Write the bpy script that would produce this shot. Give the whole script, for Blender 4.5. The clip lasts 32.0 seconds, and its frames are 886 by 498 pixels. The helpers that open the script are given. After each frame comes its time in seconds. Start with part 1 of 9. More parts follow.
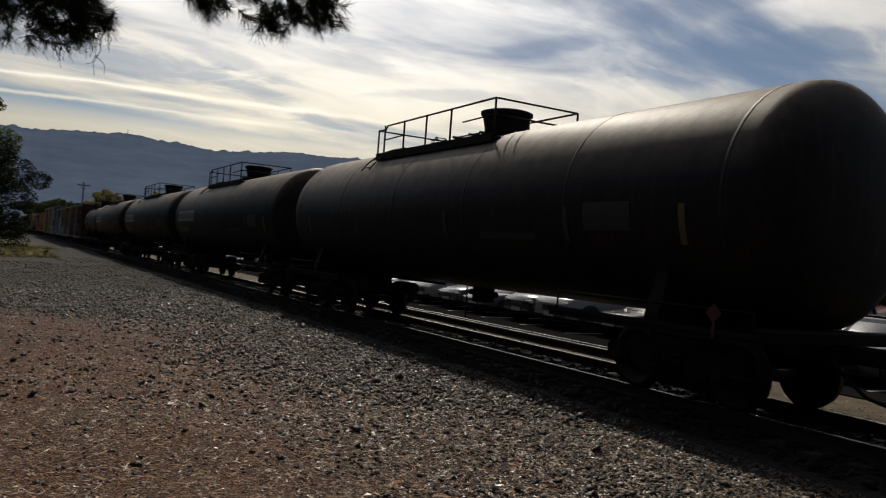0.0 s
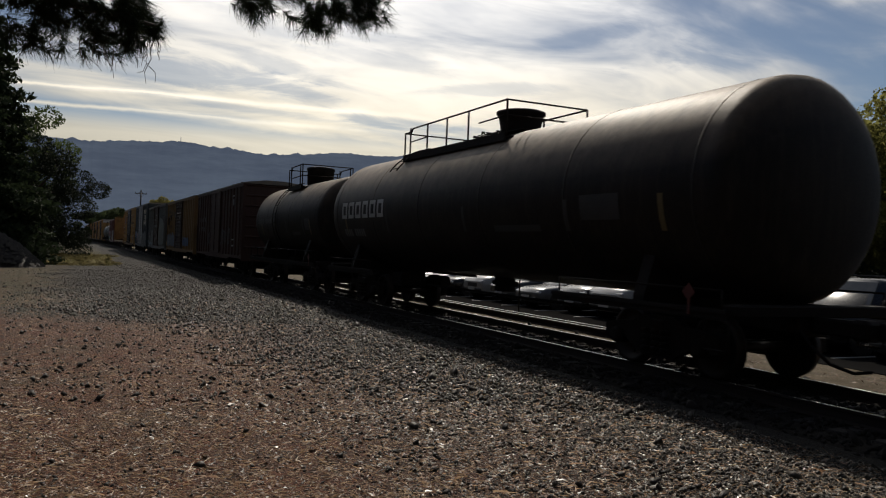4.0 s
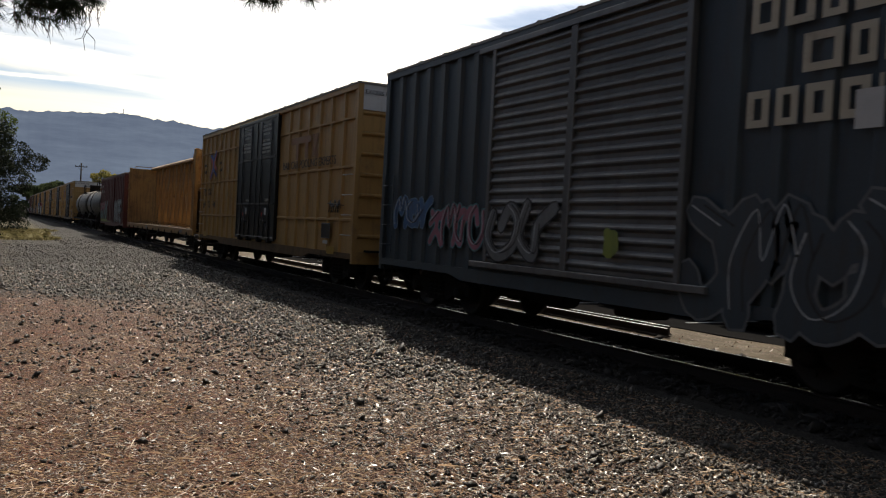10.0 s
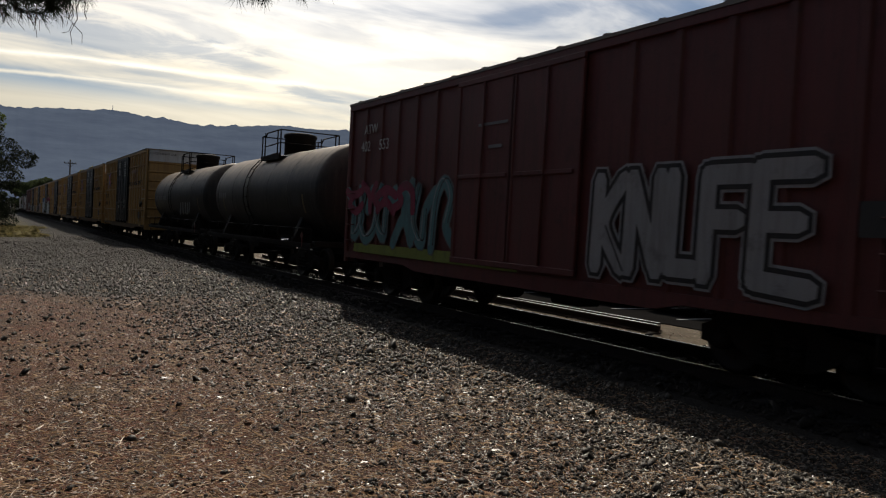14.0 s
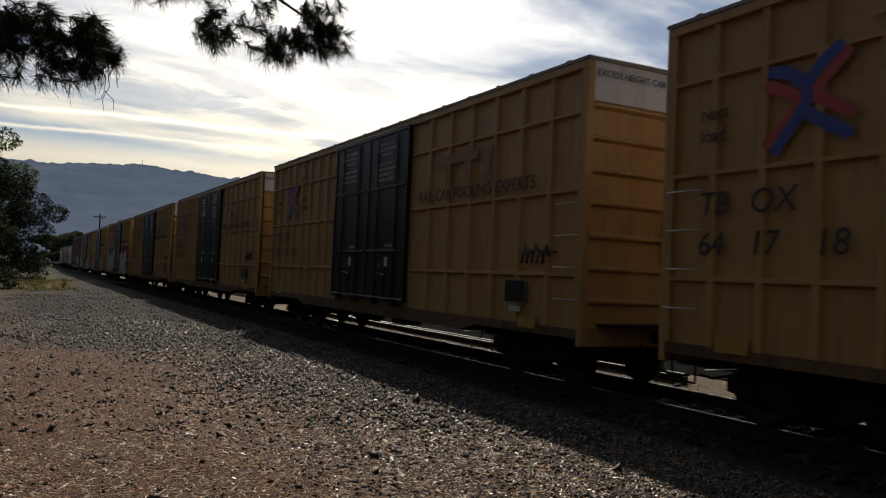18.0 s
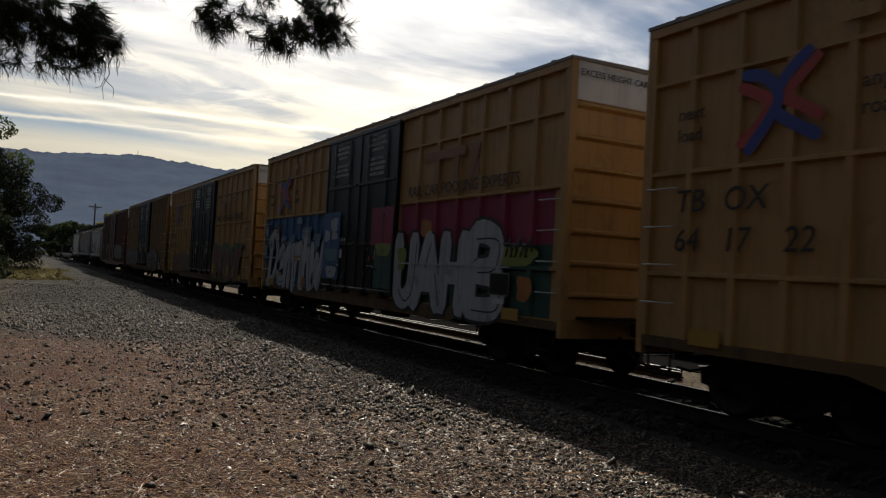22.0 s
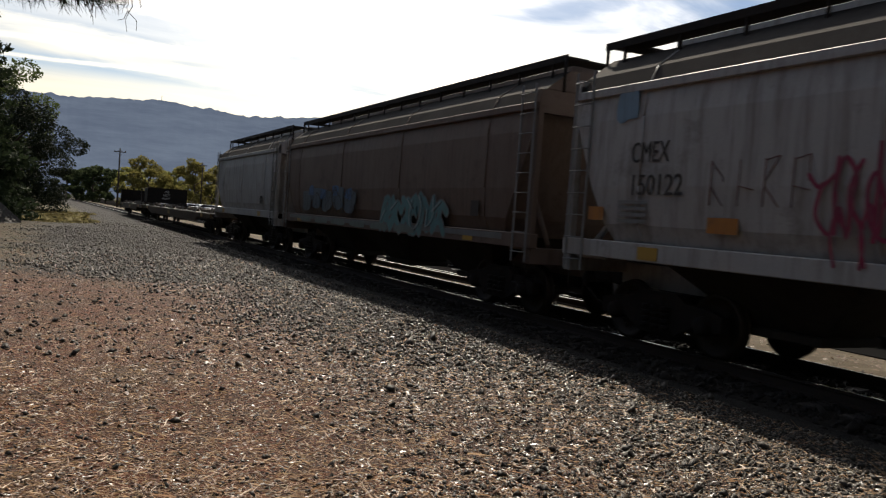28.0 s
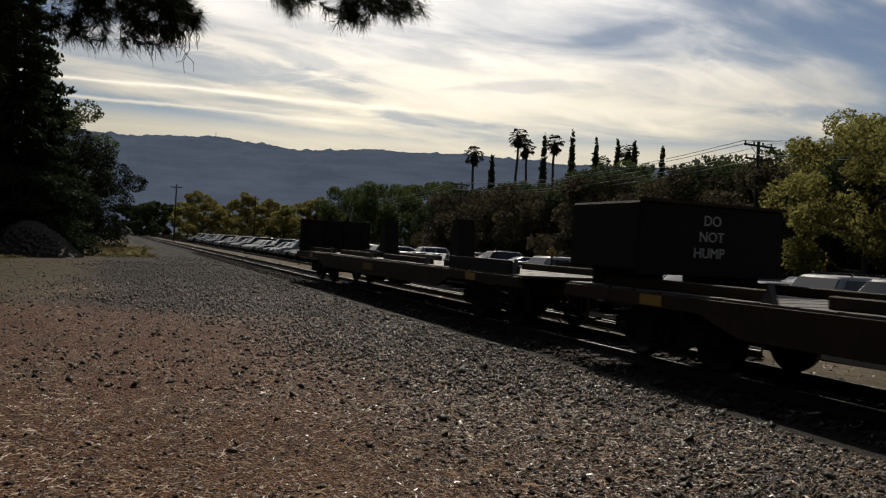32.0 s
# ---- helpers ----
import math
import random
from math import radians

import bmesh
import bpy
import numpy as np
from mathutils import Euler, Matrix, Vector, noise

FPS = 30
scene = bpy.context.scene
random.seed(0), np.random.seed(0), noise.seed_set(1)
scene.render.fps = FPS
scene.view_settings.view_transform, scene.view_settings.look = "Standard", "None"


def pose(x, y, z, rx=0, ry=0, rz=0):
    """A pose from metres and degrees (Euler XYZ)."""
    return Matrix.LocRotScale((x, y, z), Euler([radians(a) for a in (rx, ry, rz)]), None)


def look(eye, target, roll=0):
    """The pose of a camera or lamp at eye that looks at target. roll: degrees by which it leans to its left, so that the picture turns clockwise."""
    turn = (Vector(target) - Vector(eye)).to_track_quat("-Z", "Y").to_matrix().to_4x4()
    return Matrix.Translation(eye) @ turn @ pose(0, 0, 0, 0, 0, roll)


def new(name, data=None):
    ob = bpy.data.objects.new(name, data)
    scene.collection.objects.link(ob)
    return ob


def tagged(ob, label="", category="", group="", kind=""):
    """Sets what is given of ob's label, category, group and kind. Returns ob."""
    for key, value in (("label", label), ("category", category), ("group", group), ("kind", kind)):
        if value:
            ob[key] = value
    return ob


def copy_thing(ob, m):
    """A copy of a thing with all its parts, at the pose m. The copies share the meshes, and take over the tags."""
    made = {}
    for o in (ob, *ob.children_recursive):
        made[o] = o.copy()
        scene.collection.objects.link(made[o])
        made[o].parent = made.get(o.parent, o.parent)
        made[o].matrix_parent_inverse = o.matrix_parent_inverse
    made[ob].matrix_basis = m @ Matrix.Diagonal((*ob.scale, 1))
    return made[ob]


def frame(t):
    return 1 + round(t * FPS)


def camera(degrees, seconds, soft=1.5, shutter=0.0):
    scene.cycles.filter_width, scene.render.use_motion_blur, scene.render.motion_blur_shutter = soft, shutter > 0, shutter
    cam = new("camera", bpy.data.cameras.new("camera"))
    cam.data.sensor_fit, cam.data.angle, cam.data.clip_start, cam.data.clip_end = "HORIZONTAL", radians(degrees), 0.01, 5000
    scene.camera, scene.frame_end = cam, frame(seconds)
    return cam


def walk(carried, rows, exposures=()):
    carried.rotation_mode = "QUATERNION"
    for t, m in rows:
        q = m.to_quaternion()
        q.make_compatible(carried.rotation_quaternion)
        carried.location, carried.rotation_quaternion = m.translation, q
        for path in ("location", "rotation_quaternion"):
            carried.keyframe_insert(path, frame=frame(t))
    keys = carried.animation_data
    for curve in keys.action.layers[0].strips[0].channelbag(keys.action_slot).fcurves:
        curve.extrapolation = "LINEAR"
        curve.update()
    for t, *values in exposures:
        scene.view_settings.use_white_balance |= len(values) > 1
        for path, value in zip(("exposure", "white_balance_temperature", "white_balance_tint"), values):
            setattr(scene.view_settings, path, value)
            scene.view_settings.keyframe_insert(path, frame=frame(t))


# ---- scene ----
# The track runs along y at x = TRACK; rail heads are at z = 0; the eye stands about 1.66 m above them.
cam = camera(58.86, 32.0, soft=1.15, shutter=0.1)
EYE = 1.66
TRACK = 9.1
ROWS = [
    (0.0, -0.017, -0.024, 0.014, -29.60, 0.61, -4.30),
    (0.5, 0.066, -0.082, 0.042, -38.68, 0.92, -4.17),
    (1.0, 0.014, -0.118, 0.017, -35.78, 0.92, -2.79),
    (1.5, 0.048, -0.020, 0.021, -30.09, 0.16, -2.59),
    (2.0, 0.047, 0.020, 0.008, -27.96, -1.20, -3.33),
    (2.5, 0.003, 0.024, -0.002, -26.42, -1.27, -3.66),
    (3.0, -0.009, 0.051, 0.005, -25.71, -0.69, -3.16),
    (3.5, -0.007, 0.019, 0.007, -25.92, 0.07, -2.32),
    (5.5, -0.005, 0.026, 0.008, -25.94, -0.27, -2.78),
    (6.0, 0.005, 0.051, -0.006, -26.53, -0.63, -2.66),
    (6.5, 0.005, 0.014, 0.010, -26.31, -0.47, -2.44),
    (7.0, -0.012, -0.005, 0.007, -25.69, 0.08, -2.31),
    (7.5, -0.007, 0.003, 0.013, -25.51, -0.53, -1.93),
    (8.0, 0.003, -0.006, 0.027, -26.94, -0.46, -2.32),
    (8.5, -0.015, -0.006, -0.003, -29.55, -0.43, -3.15),
    (9.0, -0.002, -0.017, -0.000, -30.12, -0.90, -3.08),
    (9.5, 0.009, -0.021, -0.004, -29.62, -1.14, -2.81),
    (10.0, 0.001, -0.005, -0.007, -29.58, -1.33, -2.98),
    (10.5, -0.007, -0.006, -0.005, -29.58, -1.34, -2.97),
    (11.0, -0.009, 0.002, -0.004, -29.62, -1.34, -2.85),
    (11.5, 0.007, 0.001, -0.009, -29.61, -1.32, -2.84),
    (12.0, 0.003, 0.011, 0.002, -29.48, -1.60, -2.64),
    (12.5, 0.017, 0.013, -0.006, -28.98, -2.09, -2.39),
    (13.0, 0.015, 0.004, -0.005, -28.90, -1.48, -2.40),
    (13.5, 0.009, 0.004, -0.009, -29.50, -1.17, -2.70),
    (14.0, 0.012, 0.014, -0.016, -30.23, -1.50, -2.99),
    (14.5, 0.014, 0.010, -0.010, -30.94, -1.46, -2.78),
    (16.5, 0.025, -0.043, -0.014, -33.02, -0.92, -2.77),
    (17.0, 0.019, -0.049, -0.002, -33.12, 0.55, -3.06),
    (17.5, -0.002, -0.025, 0.012, -31.51, 2.01, -3.14),
    (18.0, 0.008, -0.020, 0.035, -28.49, 2.00, -2.50),
    (18.5, 0.023, 0.010, 0.021, -27.84, 1.11, -2.04),
    (19.0, 0.006, 0.006, 0.016, -29.17, 1.14, -2.26),
    (19.5, 0.027, -0.040, 0.037, -30.12, 2.15, -1.90),
    (20.0, 0.018, -0.020, 0.017, -30.35, 2.24, -2.38),
    (20.5, 0.005, -0.044, 0.017, -30.74, 2.18, -2.70),
    (21.0, 0.008, -0.038, 0.013, -30.30, 1.94, -2.74),
    (21.5, 0.003, -0.025, 0.023, -29.60, 1.50, -2.76),
    (22.0, -0.012, -0.021, 0.020, -28.83, 1.59, -3.13),
    (22.5, -0.016, -0.001, 0.010, -28.90, 1.24, -4.20),
    (23.0, -0.004, 0.015, 0.006, -28.85, 0.39, -4.60),
    (23.5, -0.015, 0.004, 0.010, -28.30, 0.04, -4.49),
    (24.0, 0.000, 0.056, -0.004, -28.34, -0.87, -4.55),
    (24.5, -0.011, 0.025, 0.004, -28.44, 0.04, -4.14),
    (25.0, -0.027, -0.006, 0.014, -28.69, 0.68, -4.11),
    (25.5, -0.012, -0.010, 0.012, -28.94, 0.02, -4.08),
    (27.5, 0.011, 0.018, -0.059, -30.65, -2.11, -4.36),
    (28.0, -0.001, 0.033, -0.037, -27.26, -2.10, -4.16),
    (28.5, -0.034, 0.026, -0.022, -21.32, -1.40, -3.22),
    (29.0, -0.069, 0.023, -0.030, -19.52, -1.12, -2.88),
    (29.5, -0.021, 0.036, -0.035, -21.24, -1.68, -3.29),
    (30.0, -0.022, 0.037, -0.033, -21.84, -1.68, -3.70),
    (30.5, -0.031, 0.037, -0.040, -22.12, -1.96, -4.01),
    (31.0, -0.030, 0.014, -0.031, -21.84, -1.68, -3.65),
    (31.5, -0.006, 0.016, -0.038, -21.97, -1.05, -3.14),
    (32.0, -0.016, 0.009, -0.031, -23.65, -0.27, -3.11),
]
EXPOSURES = [(t, stops, 6620 if t < 9 else 6800, 11) for t, stops in ((0.0, -0.15), (0.6, -0.25), (3.0, -0.1), (6.0, -0.05), (8.6, 0.0), (9.0, 0.12), (9.6, 0.8), (11.4, 0.95), (12.0, 0.85), (13.0, 0.3), (14.0, 0.15), (16.2, 0.6), (17.2, 0.6), (18.2, 0.2), (21.0, 0.15), (23.0, 0.05), (24.2, 0.3), (25.2, 0.55), (27.0, 0.8), (28.2, 0.8), (29.0, 0.3), (30.0, 0.05), (32.0, -0.1))]
walk(cam, [(t, pose(x, y, EYE + z, 90 + pitch, roll, yaw)) for t, x, y, z, yaw, pitch, roll in ROWS], EXPOSURES)

# ---- light: a low autumn sun beyond the train, thin high cloud ----
SUN_AZ, SUN_EL = 23.2, 42.8
SUN_DIR = Vector((math.sin(radians(SUN_AZ)) * math.cos(radians(SUN_EL)), math.cos(radians(SUN_AZ)) * math.cos(radians(SUN_EL)), math.sin(radians(SUN_EL))))
SUN_POWER, SKY_POWER, CLOUD_POWER = 2.75, 0.050, 1.14


def aim(az, el, dist):
    """The place that lies dist metres from the eye, at that bearing from the track's line and that height above the horizon."""
    a, e = radians(az), radians(el)
    return Vector((math.sin(a) * math.cos(e) * dist, math.cos(a) * math.cos(e) * dist, EYE + math.sin(e) * dist))


# rents in the cloud: bearing, height, tilt, half length, half width in degrees, and how clear
SKY_RENTS = [(36.0, 15.4, 10, 4.8, 0.6, 0.6), (50.0, 14.8, 6, 9.5, 1.3, 0.6), (5.0, 11.5, -3, 11.0, 1.1, 0.6), (23.0, 9.0, -2, 4.5, 0.45, 0.6), (13.5, 9.2, -4, 6.0, 0.3, 0.4), (50.5, 9.7, -5, 6.0, 0.7, 0.6), (21.0, 13.4, -6, 6.0, 0.6, 0.3), (29.0, 11.6, 4, 5.0, 0.45, 0.3), (47.0, 18.6, 12, 8.0, 1.0, 0.5), (14.0, 12.4, -12, 5.0, 0.6, 0.4)]


def make_sun():
    lamp = bpy.data.lights.new("sun", "SUN")
    lamp.energy, lamp.angle, lamp.color = SUN_POWER, radians(0.6), (1.0, 0.925, 0.805)
    ob = new("sun", lamp)
    ob.matrix_world = look(SUN_DIR * 100, (0, 0, 0))


def make_sky():
    w = bpy.data.worlds.new("sky")
    scene.world = w
    w.use_nodes = True
    nt = w.node_tree
    nt.nodes.clear()
    N = nt.nodes.new
    L = nt.links.new

    def math_node(op, a, b=None, clamp=False):
        n = N("ShaderNodeMath")
        n.operation, n.use_clamp = op, clamp
        for i, v in enumerate((a, b)):
            if v is None:
                continue
            if isinstance(v, (int, float)):
                n.inputs[i].default_value = v
            else:
                L(v, n.inputs[i])
        return n.outputs[0]

    def ranged(v, a, b, c, d, smooth=True):
        n = N("ShaderNodeMapRange")
        n.interpolation_type = "SMOOTHSTEP" if smooth else "LINEAR"
        L(v, n.inputs[0])
        for i, q in enumerate((a, b, c, d)):
            n.inputs[i + 1].default_value = q
        return n.outputs[0]

    def dot(v, w3):
        n = N("ShaderNodeVectorMath")
        n.operation = "DOT_PRODUCT"
        L(v, n.inputs[0])
        n.inputs[1].default_value = w3
        return n.outputs["Value"]

    def noise_of(v, scale, detail, rough, dist=0.0):
        n = N("ShaderNodeTexNoise")
        n.inputs["Scale"].default_value, n.inputs["Detail"].default_value = scale, detail
        n.inputs["Roughness"].default_value, n.inputs["Distortion"].default_value = rough, dist
        L(v, n.inputs["Vector"])
        return n.outputs[0]

    tc = N("ShaderNodeTexCoord").outputs["Generated"]
    sep = N("ShaderNodeSeparateXYZ")
    L(tc, sep.inputs[0])
    # cloud layer: the view direction laid onto a flat sheet overhead
    h = math_node("ADD", math_node("MAXIMUM", sep.outputs[2], 0.0), 0.12)
    comb = N("ShaderNodeCombineXYZ")
    L(math_node("DIVIDE", sep.outputs[0], h), comb.inputs[0])
    L(math_node("DIVIDE", sep.outputs[1], h), comb.inputs[1])
    mp = N("ShaderNodeMapping")
    mp.inputs["Rotation"].default_value = (0, 0, radians(17))
    mp.inputs["Scale"].default_value = (0.72, 1.35, 1.0)
    mp.inputs["Location"].default_value = (3.1, 1.7, 0)
    L(comb.outputs[0], mp.inputs[0])
    sheet = noise_of(mp.outputs[0], 0.55, 6, 0.50, 0.5)
    fine = noise_of(mp.outputs[0], 2.2, 5, 0.55, 0.7)
    cover = math_node("ADD", math_node("MULTIPLY", sheet, 0.78), math_node("MULTIPLY", fine, 0.22))
    mask = ranged(cover, 0.40, 0.62, 0.0, 1.0)
    # two old vapour trails low over the hills
    wob = math_node("MULTIPLY", math_node("SUBTRACT", noise_of(tc, 9.0, 5, 0.6), 0.5), 0.010)
    trails = None
    for el0, el1, wide, amount in ((9.55, 9.45, 0.0052, 1.0), (8.40, 8.2, 0.0044, 0.75)):
        a, b = aim(-2, el0, 1) - Vector((0, 0, EYE)), aim(24, el1, 1) - Vector((0, 0, EYE))
        nrm = a.cross(b).normalized()
        d = math_node("ABSOLUTE", math_node("ADD", dot(tc, nrm), wob))
        band = ranged(d, 0.0, wide, amount, 0.0)
        band = math_node("MULTIPLY", band, ranged(sep.outputs[0], 0.50, 0.15, 0.0, 1.0))
        band = math_node("MULTIPLY", band, ranged(sep.outputs[1], 0.0, 0.3, 0.0, 1.0))
        trails = band if trails is None else math_node("MAXIMUM", trails, band)
    # thin veil of haze low over the ridge, and rents of blue in the cloud
    mask = math_node("MAXIMUM", mask, ranged(sep.outputs[2], 0.150, 0.120, 0.0, 0.85))
    frayed = math_node("MULTIPLY", math_node("SUBTRACT", noise_of(mp.outputs[0], 3.4, 7, 0.62, 0.9), 0.5), 5.0)
    for az, el, tilt, reach, wide, amount in SKY_RENTS:
        c = aim(az, el, 1) - Vector((0, 0, EYE))
        east = Vector((math.cos(radians(az)), -math.sin(radians(az)), 0))
        north = c.cross(east) * -1
        along = east * math.cos(radians(tilt)) + north * math.sin(radians(tilt))
        over = c.cross(along)
        far = math_node("POWER", math_node("ABSOLUTE", math_node("DIVIDE", dot(tc, along), math.sin(radians(reach)))), 2.0)
        far = math_node("ADD", far, math_node("POWER", math_node("ABSOLUTE", math_node("DIVIDE", dot(tc, over), math.sin(radians(wide)))), 2.0))
        far = math_node("ADD", far, math_node("MULTIPLY", ranged(dot(tc, c), 0.0, 0.4, 9.0, 0.0), 1.0))
        mask = math_node("MULTIPLY", mask, ranged(math_node("ADD", far, frayed), 0.0, 1.7, 1.0 - amount, 1.0))
    mask = math_node("MAXIMUM", mask, trails, True)
    # cloud glows towards the sun
    near_sun = math_node("MAXIMUM", dot(tc, SUN_DIR), 0.0)
    glow = math_node("POWER", near_sun, 4.0)
    bright = math_node("ADD", math_node("MULTIPLY", glow, 1.55), 0.115)
    bright = math_node("MULTIPLY", bright, math_node("ADD", math_node("MULTIPLY", trails, 0.35), 1.0))
    bright = math_node("MULTIPLY", bright, ranged(fine, 0.2, 0.8, 0.85, 1.15, False))
    tone = N("ShaderNodeMix")
    tone.data_type = "RGBA"
    L(ranged(sep.outputs[2], 0.08, 0.30, 0.0, 1.0), tone.inputs[0])
    tone.inputs[6].default_value, tone.inputs[7].default_value = (1.0, 0.92, 0.72, 1), (1.0, 0.98, 0.93, 1)
    cloud = N("ShaderNodeBackground")
    L(tone.outputs[2], cloud.inputs[0])
    L(math_node("MULTIPLY", bright, CLOUD_POWER), cloud.inputs[1])
    # clear sky with thin veil
    sky = N("ShaderNodeTexSky")
    sky.sky_type, sky.sun_disc = "NISHITA", False
    sky.sun_elevation, sky.sun_rotation = radians(SUN_EL), radians(SUN_AZ)
    sky.dust_density, sky.air_density, sky.ozone_density = 0.6, 1.0, 3.5
    clear = N("ShaderNodeBackground")
    L(sky.outputs[0], clear.inputs[0])
    clear.inputs[1].default_value = SKY_POWER
    mix = N("ShaderNodeMixShader")
    L(mask, mix.inputs[0])
    L(clear.outputs[0], mix.inputs[1])
    L(cloud.outputs[0], mix.inputs[2])
    out = N("ShaderNodeOutputWorld")
    L(mix.outputs[0], out.inputs[0])


make_sun()
make_sky()


# ---- materials ----
MATS = {}


def material(name, color, rough=0.6, metal=0.0, second=None, scale=1.2, grain=30.0, bump=0.15, contrast=0.5, streak=0.0, streak_color=(0.05, 0.035, 0.025), spec=0.4, per_island=0.0, per_object=0.0, transmission=0.0, emit=0.0, wear=0.0, lit_dust=0.0):
    """A surface with broad stains, fine grain, run-off streaks and relief. second: the colour of the stains."""
    if name in MATS:
        return MATS[name]
    m = bpy.data.materials.new(name)
    m.use_nodes = True
    nt = m.node_tree
    N, L = nt.nodes.new, nt.links.new
    b = nt.nodes["Principled BSDF"]
    b.inputs["Roughness"].default_value, b.inputs["Metallic"].default_value = rough, metal
    b.inputs["Specular IOR Level"].default_value = spec
    c = (*color, 1)
    s = (*(second or tuple(v * 0.55 for v in color)), 1)
    tc = N("ShaderNodeTexCoord").outputs["Object"]

    def mixed(fac, a, d, blend="MIX"):
        n = N("ShaderNodeMix")
        n.data_type, n.blend_type = "RGBA", blend
        if isinstance(fac, (int, float)):
            n.inputs[0].default_value = fac
        else:
            L(fac, n.inputs[0])
        for i, v in ((6, a), (7, d)):
            if isinstance(v, tuple):
                n.inputs[i].default_value = v
            else:
                L(v, n.inputs[i])
        return n.outputs[2]

    def noise_of(v, sc, detail=5.0, r=0.6):
        n = N("ShaderNodeTexNoise")
        n.inputs["Scale"].default_value, n.inputs["Detail"].default_value, n.inputs["Roughness"].default_value = sc, detail, r
        L(v, n.inputs["Vector"])
        return n.outputs[0]

    def ranged(v, a, d, e=0.0, f=1.0):
        n = N("ShaderNodeMapRange")
        L(v, n.inputs[0])
        for i, q in enumerate((a, d, e, f)):
            n.inputs[i + 1].default_value = q
        return n.outputs[0]

    broad = ranged(noise_of(tc, scale, 6.0, 0.62), 0.5 - 0.3 * (1.2 - contrast), 0.5 + 0.3 * (1.2 - contrast) + 0.05, 0.0, contrast)
    col = mixed(broad, c, s)
    g = noise_of(tc, grain, 4.0, 0.7)
    col = mixed(ranged(g, 0.3, 0.7, 0.0, 0.35), col, (*(v * 0.6 for v in color), 1))
    if streak:
        mp = N("ShaderNodeMapping")
        mp.inputs["Scale"].default_value = (5.0, 5.0, 0.45)
        L(tc, mp.inputs[0])
        run = ranged(noise_of(mp.outputs[0], 1.6, 5.0, 0.65), 0.48, 0.72, 0.0, streak)
        col = mixed(run, col, (*streak_color, 1))
    if wear:
        # scuffs and rust blooms with edges of their own
        blot = ranged(noise_of(tc, 1.7, 8.0, 0.72), 0.56, 0.66, 0.0, wear)
        col = mixed(blot, col, (*streak_color, 1))
        pale = ranged(noise_of(tc, 0.8, 7.0, 0.7), 0.58, 0.74, 0.0, wear * 0.5)
        col = mixed(pale, col, (*(v * 1.25 + 0.02 for v in color), 1))
    if lit_dust:
        # settled dust, with the sun on the upper side put into its pale colour
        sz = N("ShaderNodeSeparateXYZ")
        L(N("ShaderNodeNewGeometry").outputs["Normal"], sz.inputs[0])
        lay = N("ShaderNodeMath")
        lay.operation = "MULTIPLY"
        L(ranged(sz.outputs[2], 0.15, 0.85, 0.0, lit_dust), lay.inputs[0])
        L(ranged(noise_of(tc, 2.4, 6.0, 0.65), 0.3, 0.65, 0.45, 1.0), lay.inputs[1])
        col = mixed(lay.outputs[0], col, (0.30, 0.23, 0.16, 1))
    if per_island:
        geo = N("ShaderNodeNewGeometry").outputs["Random Per Island"]
        col = mixed(ranged(geo, 0, 1, 0, per_island), col, s)
        hs = N("ShaderNodeHueSaturation")
        L(ranged(geo, 0, 1, 1 - per_island * 0.5, 1 + per_island * 0.8), hs.inputs["Value"])
        L(col, hs.inputs["Color"])
        col = hs.outputs[0]
    if per_object:
        rnd = N("ShaderNodeObjectInfo").outputs["Random"]
        hs = N("ShaderNodeHueSaturation")
        L(ranged(rnd, 0, 1, 1 - per_object, 1 + per_object), hs.inputs["Value"])
        L(col, hs.inputs["Color"])
        col = hs.outputs[0]
    L(col, b.inputs["Base Color"])
    L(ranged(g, 0.2, 0.8, max(0.02, rough - 0.12), min(1.0, rough + 0.15)), b.inputs["Roughness"])
    if bump:
        bp = N("ShaderNodeBump")
        bp.inputs["Strength"].default_value, bp.inputs["Distance"].default_value = bump, 0.02
        L(g, bp.inputs["Height"])
        L(bp.outputs[0], b.inputs["Normal"])
    if transmission:
        b.inputs["Transmission Weight"].default_value = transmission
    if emit:
        b.inputs["Emission Color"].default_value = c
        b.inputs["Emission Strength"].default_value = emit
    MATS[name] = m
    return m


def leaf_material(name, color, second, through_light=0.35):
    """Leaves: some light passes through them."""
    m = material(name, color, 0.8, 0, second, 0.5, 8.0, 0.0, 0.7, per_island=0.5, spec=0.12)
    nt = m.node_tree
    b = nt.nodes["Principled BSDF"]
    src = b.inputs["Base Color"].links[0].from_socket
    tr = nt.nodes.new("ShaderNodeBsdfTranslucent")
    nt.links.new(src, tr.inputs[0])
    mx = nt.nodes.new("ShaderNodeMixShader")
    mx.inputs[0].default_value = through_light
    out = nt.nodes["Material Output"]
    nt.links.new(b.outputs[0], mx.inputs[1])
    nt.links.new(tr.outputs[0], mx.inputs[2])
    nt.links.new(mx.outputs[0], out.inputs[0])
    return m


M_YELLOW = material("yellow freight paint", (0.44, 0.258, 0.086), 0.5, 0, (0.31, 0.175, 0.066), 0.5, 40, 0.06, 0.5, 0.45, (0.15, 0.095, 0.05), wear=0.4)
M_YELLOW_OLD = material("faded yellow freight paint", (0.28, 0.170, 0.066), 0.6, 0, (0.165, 0.092, 0.042), 0.7, 40, 0.08, 0.7, 0.7, (0.11, 0.06, 0.032), wear=0.6)
M_BEAM = material("sun-faded orange-yellow paint", (0.40, 0.225, 0.070), 0.55, 0, (0.23, 0.115, 0.045), 0.9, 40, 0.08, 0.8, 0.7, (0.085, 0.045, 0.026), wear=0.7)
